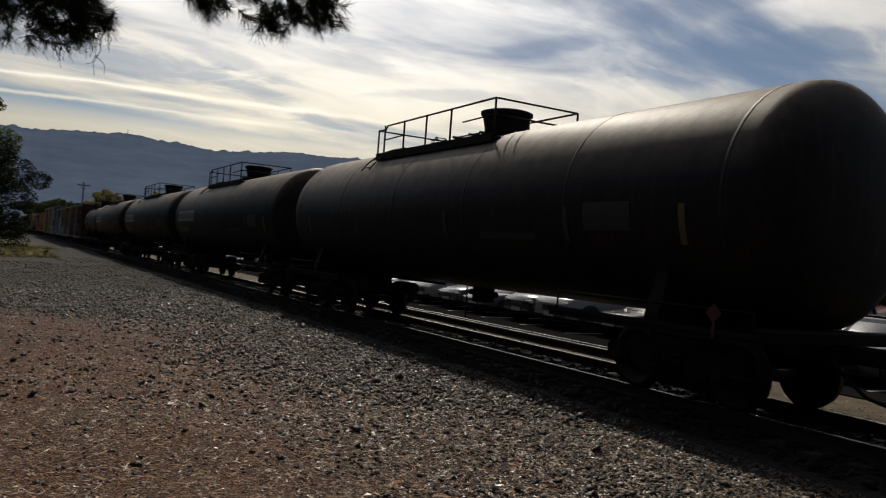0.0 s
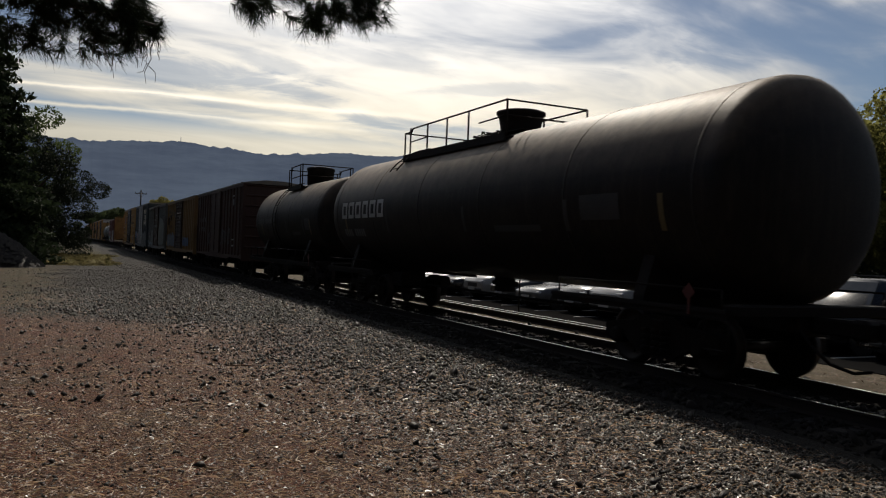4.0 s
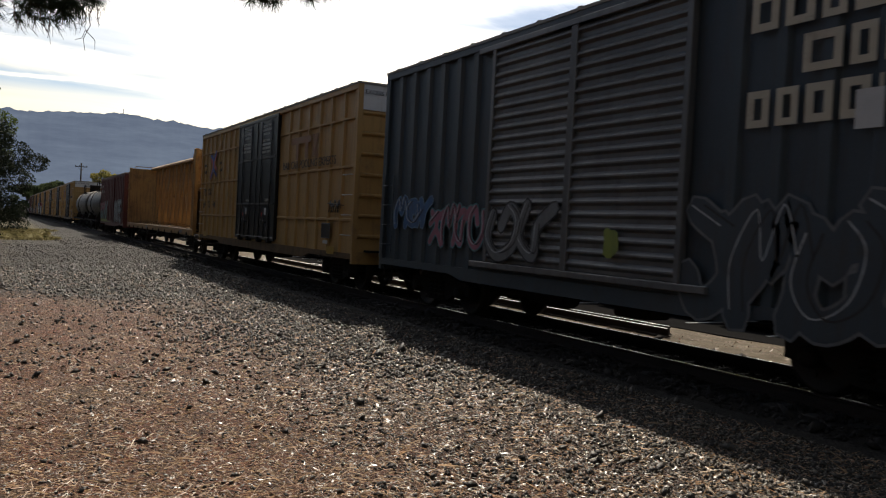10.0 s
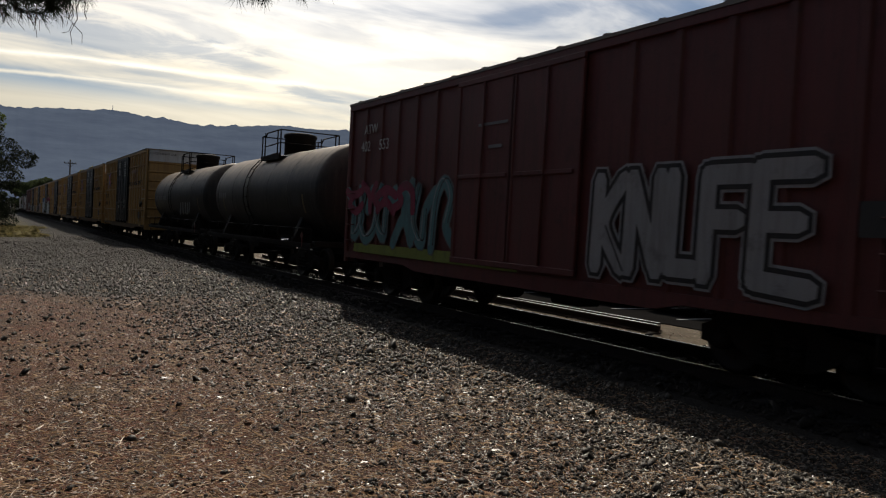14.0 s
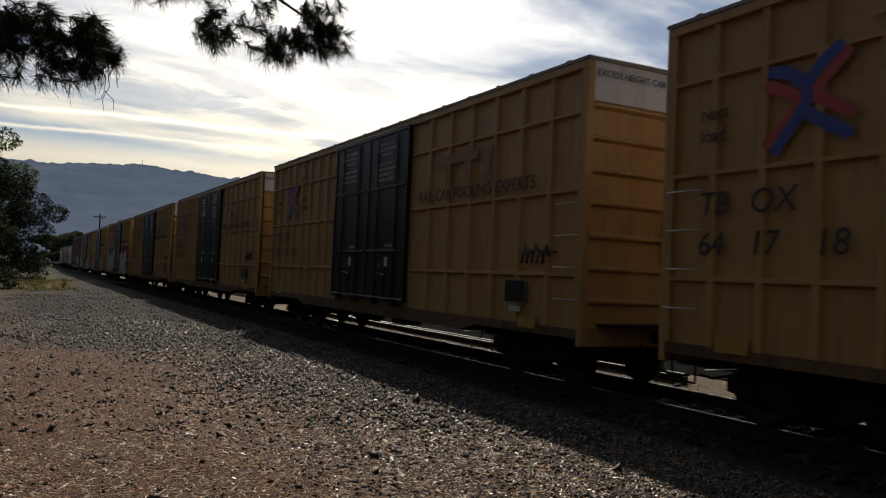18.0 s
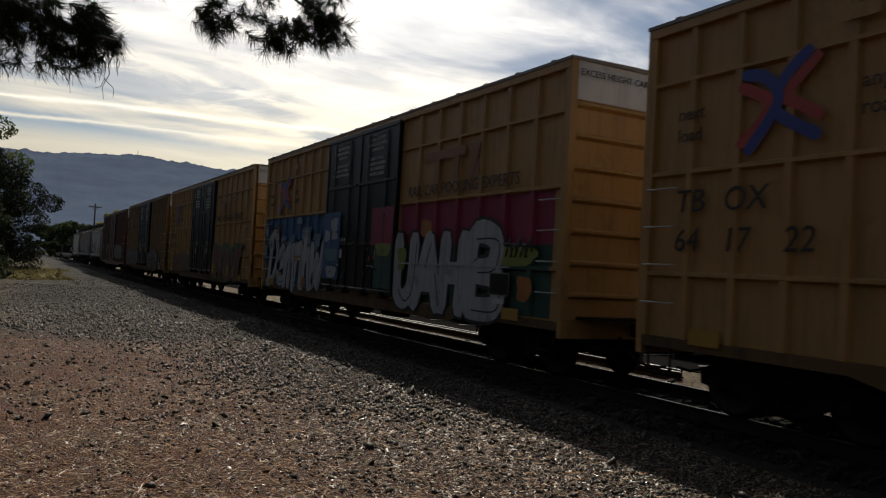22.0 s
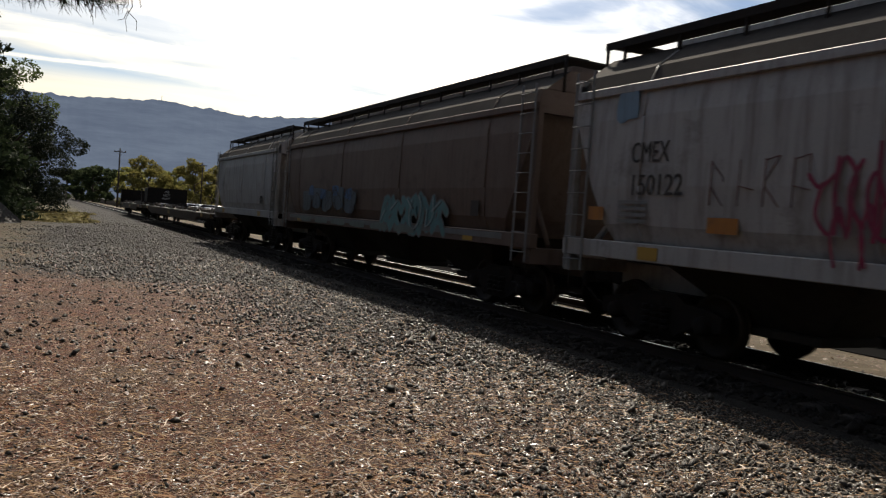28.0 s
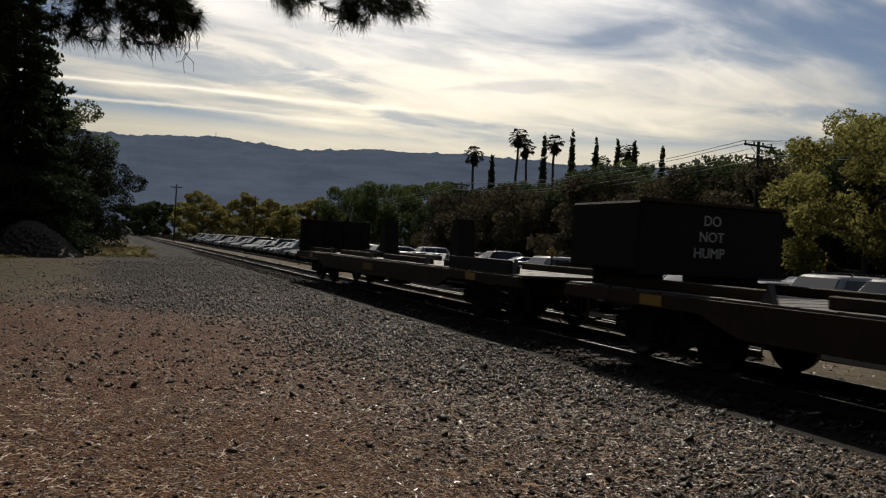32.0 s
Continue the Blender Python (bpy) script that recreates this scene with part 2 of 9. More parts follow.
M_GRATING = material("worn galvanised grating", (0.16, 0.155, 0.145), 0.45, 0.4, (0.09, 0.08, 0.07), 3.0, 40, 0.05, 0.5)
M_DOORSTEEL = material("worn black door fittings", (0.030, 0.030, 0.033), 0.35, 0.3, (0.05, 0.045, 0.04), 3.0, 40, 0.05, 0.5)
M_SOOT = material("sooty rusted steel", (0.030, 0.020, 0.014), 0.85, 0, (0.060, 0.034, 0.020), 0.9, 40, 0.08, 0.8, spec=0.1)
M_GRIMY = material("grimed yellow sill paint", (0.16, 0.095, 0.042), 0.7, 0, (0.07, 0.045, 0.026), 0.8, 40, 0.08, 0.8, 0.7, (0.03, 0.022, 0.017), wear=0.7, spec=0.2)
M_BLACKDOOR = material("black door paint", (0.007, 0.0075, 0.010), 0.38, 0, (0.013, 0.013, 0.016), 0.6, 40, 0.05, 0.5, 0.2, (0.020, 0.020, 0.023), spec=0.3, wear=0.12)
M_WHITE = material("white freight paint", (0.62, 0.63, 0.64), 0.5, 0, (0.42, 0.42, 0.42), 0.8, 40, 0.05, 0.5, 0.3, (0.25, 0.2, 0.16), wear=0.4)
M_TANK = material("black tank paint", (0.016, 0.014, 0.013), 0.52, 0, (0.036, 0.030, 0.026), 0.7, 40, 0.03, 0.8, 0.55, (0.05, 0.04, 0.032), spec=0.17, wear=0.4, lit_dust=0.9)
M_TANK2 = material("weathered grey-black tank paint", (0.022, 0.022, 0.023), 0.50, 0, (0.045, 0.04, 0.035), 0.6, 40, 0.03, 0.8, 0.6, (0.07, 0.06, 0.05), spec=0.30, wear=0.4, lit_dust=0.9)
M_BROWN = material("dark brown freight paint", (0.060, 0.026, 0.020), 0.6, 0, (0.09, 0.045, 0.03), 0.8, 40, 0.08, 0.7, 0.5, (0.03, 0.018, 0.014), wear=0.4)
M_RED = material("oxide red freight paint", (0.135, 0.033, 0.031), 0.55, 0, (0.085, 0.030, 0.027), 0.6, 40, 0.06, 0.7, 0.5, (0.035, 0.018, 0.015), wear=0.5)
M_REDBROWN = material("red-brown freight paint", (0.115, 0.036, 0.026), 0.55, 0, (0.075, 0.03, 0.024), 0.6, 40, 0.06, 0.7, 0.5, (0.04, 0.02, 0.016), wear=0.5)
M_BLUEGREY = material("blue-grey freight paint", (0.185, 0.205, 0.215), 0.55, 0, (0.11, 0.105, 0.10), 0.7, 40, 0.06, 0.7, 0.6, (0.06, 0.04, 0.03), wear=0.75)
M_TEAL = material("dark teal freight paint", (0.040, 0.058, 0.070), 0.5, 0, (0.055, 0.060, 0.066), 0.7, 40, 0.06, 0.7, 0.5, (0.045, 0.035, 0.03), wear=0.4)
M_RUSTDOOR = material("rusted brown door steel", (0.062, 0.040, 0.032), 0.7, 0, (0.13, 0.10, 0.085), 1.1, 30, 0.15, 0.9, 0.7, (0.028, 0.02, 0.018), spec=0.15, wear=0.8)
M_HOPPER = material("pale grey hopper paint", (0.37, 0.365, 0.36), 0.55, 0, (0.27, 0.26, 0.25), 0.5, 40, 0.05, 0.6, 0.6, (0.10, 0.08, 0.065), wear=0.4)
# bays far darker than the body: shade under the car put into their colour
M_BAY = material("hopper bay steel with underside shade", (0.055, 0.048, 0.042), 0.8, 0, (0.028, 0.024, 0.021), 0.9, 40, 0.08, 0.8, 0.5, (0.02, 0.017, 0.015), spec=0.15)
M_HOPPERBROWN = material("dusty brown hopper paint", (0.115, 0.076, 0.058), 0.6, 0, (0.16, 0.120, 0.096), 0.5, 40, 0.06, 0.8, 0.6, (0.06, 0.035, 0.025), wear=0.6)
M_ROOF = material("galvanised roof steel", (0.24, 0.225, 0.20), 0.6, 0.3, (0.20, 0.15, 0.11), 0.8, 30, 0.1, 0.8)
M_HOPPERROOF = material("dull grey hopper roof", (0.070, 0.064, 0.058), 0.9, 0, (0.040, 0.035, 0.031), 0.7, 40, 0.08, 0.8, 0.5, (0.05, 0.04, 0.035), spec=0.08)
M_STEEL = material("grimy black underframe steel", (0.016, 0.014, 0.013), 0.75, 0, (0.030, 0.021, 0.016), 3.0, 40, 0.2, 0.7, spec=0.15)
M_WHEEL = material("dark wheel steel", (0.035, 0.028, 0.024), 0.55, 0.6, (0.06, 0.04, 0.03), 4.0, 40, 0.15, 0.7)
M_RAILTOP = material("polished rail head", (0.62, 0.60, 0.57), 0.24, 1.0, (0.45, 0.42, 0.38), 2.0, 60, 0.03, 0.4)
M_RAIL = material("rusty rail steel", (0.026, 0.017, 0.013), 0.8, 0.0, (0.040, 0.025, 0.018), 4.0, 60, 0.2, 0.7)
M_TIE = material("creosoted timber", (0.024, 0.019, 0.016), 0.85, 0, (0.046, 0.039, 0.033), 2.5, 40, 0.5, 0.8, per_object=0.35)
M_MARK = material("white stencil paint", (0.55, 0.55, 0.52), 0.6, 0, (0.3, 0.29, 0.27), 2.0, 40, 0.03, 0.5)
M_MARKGREY = material("dulled grey stencil paint", (0.20, 0.20, 0.20), 0.6, 0, (0.08, 0.08, 0.08), 2.0, 40, 0.03, 0.6)
M_MARKBLACK = material("black stencil paint", (0.030, 0.024, 0.022), 0.6, 0, (0.06, 0.045, 0.035), 2.0, 40, 0.03, 0.4)
M_MARKBROWN = material("faded maroon stencil paint", (0.24, 0.115, 0.060), 0.6, 0, (0.33, 0.185, 0.075), 1.5, 40, 0.03, 0.5)
M_XRED = material("red emblem paint", (0.42, 0.060, 0.045), 0.5, 0, (0.30, 0.08, 0.06), 1.5, 40, 0.03, 0.4)
M_XBLUE = material("blue emblem paint", (0.045, 0.070, 0.27), 0.5, 0, (0.05, 0.07, 0.18), 1.5, 40, 0.03, 0.4)
M_STRIP = material("dull reflective strip", (0.17, 0.125, 0.05), 0.5, 0, (0.12, 0.09, 0.045), 4, 40, 0.02, 0.3)
M_REFLECT = material("yellow reflective strip", (0.40, 0.24, 0.04), 0.45, 0, (0.26, 0.15, 0.03), 4, 40, 0.02, 0.3)


# ---- mesh helpers ----
class Build:
    """Collects simple solids into one mesh."""

    def __init__(self):
        self.v, self.f, self.smooth = [], [], []

    def add(self, verts, faces, smooth=False):
        n = len(self.v)
        self.v.extend(tuple(p) for p in verts)
        self.f.extend(tuple(i + n for i in f) for f in faces)
        self.smooth.extend([smooth] * len(faces))
        return self

    def box(self, x0, x1, y0, y1, z0, z1, b=0.0):
        if b <= 0:
            vs = [(x, y, z) for x in (x0, x1) for y in (y0, y1) for z in (z0, z1)]
            return self.add(vs, [(0, 1, 3, 2), (4, 6, 7, 5), (0, 4, 5, 1), (2, 3, 7, 6), (0, 2, 6, 4), (1, 5, 7, 3)])
        cx, cy, cz = (x0 + x1) / 2, (y0 + y1) / 2, (z0 + z1) / 2
        hx, hy, hz = (x1 - x0) / 2, (y1 - y0) / 2, (z1 - z0) / 2
        b = min(b, hx * 0.9, hy * 0.9, hz * 0.9)
        idx, vs = {}, []
        for sx in (-1, 1):
            for sy in (-1, 1):
                for sz in (-1, 1):
                    for k in range(3):
                        h = [hx - b, hy - b, hz - b]
                        h[k] += b
                        idx[sx, sy, sz, k] = len(vs)
                        vs.append((cx + sx * h[0], cy + sy * h[1], cz + sz * h[2]))
        fs = []
        for s in (-1, 1):
            q = [(-1, -1), (1, -1), (1, 1), (-1, 1)]
            q = q if s > 0 else q[::-1]
            fs.append([idx[s, a, c, 0] for a, c in q])
            fs.append([idx[c, s, a, 1] for a, c in q])
            fs.append([idx[a, c, s, 2] for a, c in q])
        for a in (-1, 1):
            for c in (-1, 1):
                e = [idx[a, c, -1, 0], idx[a, c, 1, 0], idx[a, c, 1, 1], idx[a, c, -1, 1]]
                fs.append(e if a * c < 0 else e[::-1])
                e = [idx[-1, a, c, 1], idx[1, a, c, 1], idx[1, a, c, 2], idx[-1, a, c, 2]]
                fs.append(e if a * c < 0 else e[::-1])
                e = [idx[a, -1, c, 2], idx[a, 1, c, 2], idx[a, 1, c, 0], idx[a, -1, c, 0]]
                fs.append(e if a * c < 0 else e[::-1])
                for d in (-1, 1):
                    e = [idx[a, c, d, 0], idx[a, c, d, 1], idx[a, c, d, 2]]
                    fs.append(e if a * c * d > 0 else e[::-1])
        return self.add(vs, fs)

    def prism(self, outline, axis, a, c):
        """An outline in the plane across the axis, pushed from a to c. Outline coordinates: (y, z) for x, (x, z) for y, (x, y) for z."""
        def at(p, w):
            return {"x": (w, p[0], p[1]), "y": (p[0], w, p[1]), "z": (p[0], p[1], w)}[axis]
        n = len(outline)
        vs = [at(p, a) for p in outline] + [at(p, c) for p in outline]
        fs = [tuple(range(n))[::-1], tuple(range(n, 2 * n))] + [(i, (i + 1) % n, n + (i + 1) % n, n + i) for i in range(n)]
        return self.add(vs, fs)

    def rod(self, p, q, r, n=6, r2=None, caps=True, smooth=True):
        p, q = Vector(p), Vector(q)
        d = (q - p)
        if d.length < 1e-6:
            return self
        d.normalize()
        u = d.orthogonal().normalized()
        w = d.cross(u)
        r2 = r if r2 is None else r2
        ring = [(math.cos(2 * math.pi * i / n), math.sin(2 * math.pi * i / n)) for i in range(n)]
        vs = [p + (u * a + w * c) * r for a, c in ring] + [q + (u * a + w * c) * r2 for a, c in ring]
        self.add(vs, [(i, (i + 1) % n, n + (i + 1) % n, n + i) for i in range(n)], smooth)
        if caps:
            k = len(self.v) - 2 * n
            self.f += [tuple(range(k, k + n))[::-1], tuple(range(k + n, k + 2 * n))]
            self.smooth += [False, False]
        return self

    def tube(self, pts, r, n=6):
        for a, c in zip(pts[:-1], pts[1:]):
            self.rod(a, c, r, n)
        return self

    def turned(self, profile, axis, centre, n=24, smooth=True):
        """A profile of (along, radius), turned about the axis through centre."""
        vs = []
        for along, r in profile:
            for i in range(n):
                a = 2 * math.pi * i / n
                u, w = r * math.cos(a), r * math.sin(a)
                q = {"x": (along, u, w), "y": (w, along, u), "z": (u, w, along)}[axis]
                vs.append((q[0] + centre[0], q[1] + centre[1], q[2] + centre[2]))
        fs = []
        for k in range(len(profile) - 1):
            for i in range(n):
                j = (i + 1) % n
                fs.append((k * n + i, k * n + j, (k + 1) * n + j, (k + 1) * n + i))
        fs.append(tuple(range(n))[::-1])
        fs.append(tuple(range((len(profile) - 1) * n, len(profile) * n)))
        return self.add(vs, fs, smooth)

    def mesh(self, name, mat):
        me = bpy.data.meshes.new(name)
        me.from_pydata(self.v, [], self.f)
        me.polygons.foreach_set("use_smooth", self.smooth)
        for m in (mat if isinstance(mat, (list, tuple)) else [mat]):
            me.materials.append(m)
        me.update()
        return me


def part(name, shape, mat, parent=None, label="", at=None):
    """Links a shape, or a mesh made before, as one object under a thing or a part."""
    me = shape.mesh(name, mat) if isinstance(shape, Build) else shape
    ob = new(name, me)
    if parent is not None:
        ob.parent = parent
    if at is not None:
        ob.matrix_basis = at if isinstance(at, Matrix) else Matrix.Translation(at)
    if label:
        tagged(ob, label)
    return ob


def thing(name, label, category, group="", at=None, kind=""):
    ob = new(name)
    ob.empty_display_size = 0.3
    tagged(ob, label, category, group, kind)
    if at is not None:
        ob.matrix_basis = at if isinstance(at, Matrix) else Matrix.Translation(at)
    return ob


LETTERS = {}
NEAR_SIDE = Matrix(((0, 0, -1, 0), (-1, 0, 0, 0), (0, 1, 0, 0), (0, 0, 0, 1)))
FRONT_END = Matrix(((1, 0, 0, 0), (0, 0, -1, 0), (0, 1, 0, 0), (0, 0, 0, 1)))


def letter_meshes(text, size, mat, fat, slant, spacing, whole):
    """One thin raised mesh for each letter of a line in the built-in font."""
    cu = bpy.data.curves.new("letters", "FONT")
    cu.body, cu.size, cu.extrude, cu.offset, cu.resolution_u = text, size, 0.003, fat, 3
    cu.shear, cu.space_character = slant, spacing
    ob = new("letters", cu)
    me = bpy.data.meshes.new_from_object(ob.evaluated_get(bpy.context.evaluated_depsgraph_get()))
    bpy.data.objects.remove(ob)
    bpy.data.curves.remove(cu)
    root = list(range(len(me.vertices)))

    def top(i):
        while root[i] != i:
            root[i] = root[root[i]]
            i = root[i]
        return i
    same = {}
    for v in me.vertices:
        k = tuple(round(c, 5) for c in v.co)
        root[top(v.index)] = top(same.setdefault(k, v.index))
    for e in me.edges:
        root[top(e.vertices[0])] = top(e.vertices[1])
    groups = {}
    for p in me.polygons:
        groups.setdefault(0 if whole else top(p.vertices[0]), []).append(tuple(p.vertices))
    out = []
    for faces in groups.values():
        used = sorted({i for f in faces for i in f})
        at = {v: k for k, v in enumerate(used)}
        out.append(Build().add([me.vertices[i].co[:] for i in used], [tuple(at[i] for i in f) for f in faces]).mesh("letter", mat))
    bpy.data.meshes.remove(me)
    return out


def lettering(text, size, mat, parent, place, turn=NEAR_SIDE, fat=0.0, name="letter", stretch=1.0, slant=0.0, spacing=1.0, whole=False):
    """Words in the built-in font, letter by letter, or small print as a whole line. place: where the first letter's foot stands."""
    key = (text, size, mat.name, fat, slant, spacing, whole)
    if key not in LETTERS:
        LETTERS[key] = letter_meshes(text, size, mat, fat, slant, spacing, whole)
    for me in LETTERS[key]:
        part(name, me, mat, parent, at=Matrix.Translation(place) @ turn @ Matrix.Diagonal((stretch, 1, 1, 1)))


def bars(parent, rows, x, mat, name="stencil", th=0.004):
    """Small writing that cannot be read: bars of its size. rows: (y0, y1, z, height) on the near side."""
    b = Build()
    for y0, y1, z, h in rows:
        b.box(x - th, x, min(y0, y1), max(y0, y1), z, z + h)
    return part(name, b, mat, parent)


# ---- ground, road and track ----
M_GROUND = bpy.data.materials.new("dirt, bark chips and gravel")


def ground_material():
    m = M_GROUND
    m.use_nodes = True
    nt = m.node_tree
    N, L = nt.nodes.new, nt.links.new
    b = nt.nodes["Principled BSDF"]
    tc = N("ShaderNodeTexCoord").outputs["Object"]
    sep = N("ShaderNodeSeparateXYZ")
    L(tc, sep.inputs[0])

    def noise_of(sc, detail=6.0, r=0.62, v=tc):
        n = N("ShaderNodeTexNoise")
        n.inputs["Scale"].default_value, n.inputs["Detail"].default_value, n.inputs["Roughness"].default_value = sc, detail, r
        L(v, n.inputs["Vector"])
        return n.outputs[0]

    def mth(op, a, c):
        n = N("ShaderNodeMath")
        n.operation = op
        for i, v in enumerate((a, c)):
            if isinstance(v, (int, float)):
                n.inputs[i].default_value = v
            else:
                L(v, n.inputs[i])
        return n.outputs[0]

    def ranged(v, a, c, d=0.0, e=1.0):
        n = N("ShaderNodeMapRange")
        n.interpolation_type = "SMOOTHSTEP"
        L(v, n.inputs[0])
        for i, q in enumerate((a, c, d, e)):
            n.inputs[i + 1].default_value = q
        return n.outputs[0]

    def mixed(f, a, c):
        n = N("ShaderNodeMix")
        n.data_type = "RGBA"
        if isinstance(f, (int, float)):
            n.inputs[0].default_value = f
        else:
            L(f, n.inputs[0])
        for i, v in ((6, a), (7, c)):
            if isinstance(v, tuple):
                n.inputs[i].default_value = v
            else:
                L(v, n.inputs[i])
        return n.outputs[2]

    broad, mid, fine = noise_of(0.35), noise_of(2.2), noise_of(26.0, 8.0, 0.75)
    vor = N("ShaderNodeTexVoronoi")
    vor.inputs["Scale"].default_value = 34.0
    L(tc, vor.inputs["Vector"])
    wobble = mth("MULTIPLY", mth("SUBTRACT", noise_of(0.55, 7.0), 0.5), 7.0)
    # reddish dirt with bark near the viewer, grey gravel towards the track and up the line
    dirt = mixed(ranged(mid, 0.38, 0.66), (0.100, 0.043, 0.020, 1), (0.140, 0.044, 0.018, 1))
    dirt = mixed(ranged(fine, 0.42, 0.62), dirt, (0.020, 0.012, 0.008, 1))
    dirt = mixed(ranged(broad, 0.50, 0.66, 0.0, 0.7), dirt, (0.070, 0.046, 0.026, 1))
    # near-black gravel base: shade in the gaps between stones put into the colour
    gravel = mixed(vor.outputs["Color"], (0.012, 0.010, 0.008, 1), (0.035, 0.029, 0.022, 1))
    gravel = mixed(ranged(fine, 0.40, 0.66), gravel, (0.010, 0.009, 0.007, 1))
    across = mth("ADD", mth("ADD", sep.outputs[0], mth("MULTIPLY", wobble, 0.6)), mth("MULTIPLY", mth("MAXIMUM", mth("SUBTRACT", sep.outputs[1], 16.5), 0.0), 1.5))
    is_gravel = ranged(across, 1.2, 5.6)
    col = mixed(is_gravel, dirt, gravel)
    # dry grass far up the line on the tree side
    grass = mixed(ranged(mid, 0.35, 0.65), (0.085, 0.064, 0.022, 1), (0.045, 0.046, 0.017, 1))
    far = mth("MULTIPLY", ranged(mth("ADD", sep.outputs[1], mth("MULTIPLY", wobble, 2.5)), 42, 75), ranged(mth("ADD", sep.outputs[0], mth("MULTIPLY", wobble, 0.4)), 4.6, 2.6))
    col = mixed(far, col, grass)
    verge = mth("MULTIPLY", ranged(mth("ADD", sep.outputs[1], mth("MULTIPLY", wobble, 0.8)), 18.5, 22.5), ranged(mth("ADD", sep.outputs[0], mth("MULTIPLY", wobble, 0.7)), 1.2, -1.4))
    col = mixed(verge, col, mixed(ranged(mid, 0.36, 0.64), (0.078, 0.050, 0.024, 1), (0.046, 0.042, 0.017, 1)))
    L(col, b.inputs["Base Color"])
    b.inputs["Roughness"].default_value = 0.9
    b.inputs["Specular IOR Level"].default_value = 0.25
    bp = N("ShaderNodeBump")
    bp.inputs["Strength"].default_value, bp.inputs["Distance"].default_value = 0.9, 0.03
    L(mth("ADD", mth("MULTIPLY", vor.outputs["Distance"], 1.0), mth("MULTIPLY", fine, 0.9)), bp.inputs["Height"])
    L(bp.outputs[0], b.inputs["Normal"])


ground_material()
M_ASPHALT = material("worn asphalt", (0.014, 0.0137, 0.0133), 0.95, 0, (0.022, 0.0215, 0.021), 0.35, 60, 0.3, 0.7, spec=0.0)
# bed tone holds the train's shade as well as the ballast's own colour
M_BED_SHADED = material("ballast bed darkened for train shade", (0.026, 0.022, 0.018), 0.95, 0, (0.015, 0.013, 0.011), 1.2, 30, 0.6, 0.8, spec=0.1)
M_SHOULDER = material("dry tan dirt of the far shoulder", (0.135, 0.108, 0.072), 0.95, 0, (0.075, 0.058, 0.038), 1.6, 45, 0.8, 0.9, spec=0.1)
M_STONE = material("grey ballast stone", (0.106, 0.090, 0.070), 0.50, 0, (0.013, 0.011, 0.009), 3.0, 60, 0.3, 0.6, per_island=1.0, spec=0.24)
M_FLAKE = material("pale stone flake", (0.33, 0.285, 0.215), 0.30, 0, (0.03, 0.025, 0.019), 3.0, 60, 0.2, 0.5, per_island=1.0, spec=0.50)
# darker copy of the stone: shade beside the train put into its colour
M_BALLAST = material("ballast stone darkened for train shade", (0.034, 0.029, 0.024), 0.9, 0, (0.014, 0.012, 0.011), 3.0, 60, 0.3, 0.6, per_island=0.7, spec=0.2)
M_CHIP = material("dry bark chip", (0.27, 0.160, 0.090), 0.42, 0, (0.06, 0.026, 0.015), 3.0, 60, 0.2, 0.5, per_island=0.9, spec=0.35)
M_STRAW = material("dry straw", (0.50, 0.33, 0.165), 0.42, 0, (0.12, 0.050, 0.022), 3.0, 60, 0.1, 0.5, per_island=0.9, spec=0.4)
M_GRASS = material("dry yellow grass", (0.150, 0.115, 0.040), 0.8, 0, (0.060, 0.060, 0.020), 3.0, 60, 0.0, 0.5, per_island=0.6, spec=0.1)
M_STONEDARK = material("dark clinker stone", (0.040, 0.032, 0.026), 0.7, 0, (0.018, 0.016, 0.015), 3.0, 60, 0.3, 0.5, per_island=0.5, spec=0.3)
GROUND_Z = -0.12
LOT_Z = -0.36


def ground_height(x, y):
    """Rolling earth, flat under the track and the road."""
    w = 0.035 * noise.noise(Vector((x * 0.35, y * 0.35, 0.3))) + 0.05 * noise.noise(Vector((x * 0.09, y * 0.09, 4.0)))
    return GROUND_Z + w * max(0.0, min(1.0, (7.2 - x) / 2.0)) - 0.10 * max(0.0, min(1.0, (x - 6.6) / 0.8)) - 0.26 * max(0.0, min(1.0, (x - 11.6) / 1.4))


def make_ground():
    xs = [-2600, -900, -300, -100, -40, -20] + [-12 + 0.4 * i for i in range(51)] + [9.1, 11.6, 13.0, 20, 60, 120, 300, 900, 3000]
    ys = [-1800, -500, -150, -60, -20, -8] + [0.4 * i for i in range(0, 100)] + [40 + 2 * i for i in range(31)] + [105, 120, 150, 200, 300, 450, 700, 1200, 2200, 3600]
    b = Build()
    n = len(ys)
    b.add([(x, y, ground_height(x, y)) for x in xs for y in ys], [(i * n + j, (i + 1) * n + j, (i + 1) * n + j + 1, i * n + j + 1) for i in range(len(xs) - 1) for j in range(n - 1)], True)
    tagged(part("ground", b, M_GROUND), "reddish dirt and grey gravel beside the railway", "ground", kind="structure")
    b = Build()
    b.box(14.2, 60.0, -120, 420, -0.8, LOT_Z, 0)
    tagged(part("road", b, M_ASPHALT), "worn grey asphalt of the car park beyond the track", "road", kind="structure")
    lines = Build()
    for i in range(-6, 60):
        y = 6.95 + 2.41 * i
        lines.box(15.3, 20.2, y - 0.05, y + 0.05, LOT_Z - 0.02, LOT_Z + 0.005)
    tagged(part("parking_lines", lines, M_MARK), "worn white parking bay lines on the asphalt", "road marking", kind="structure")


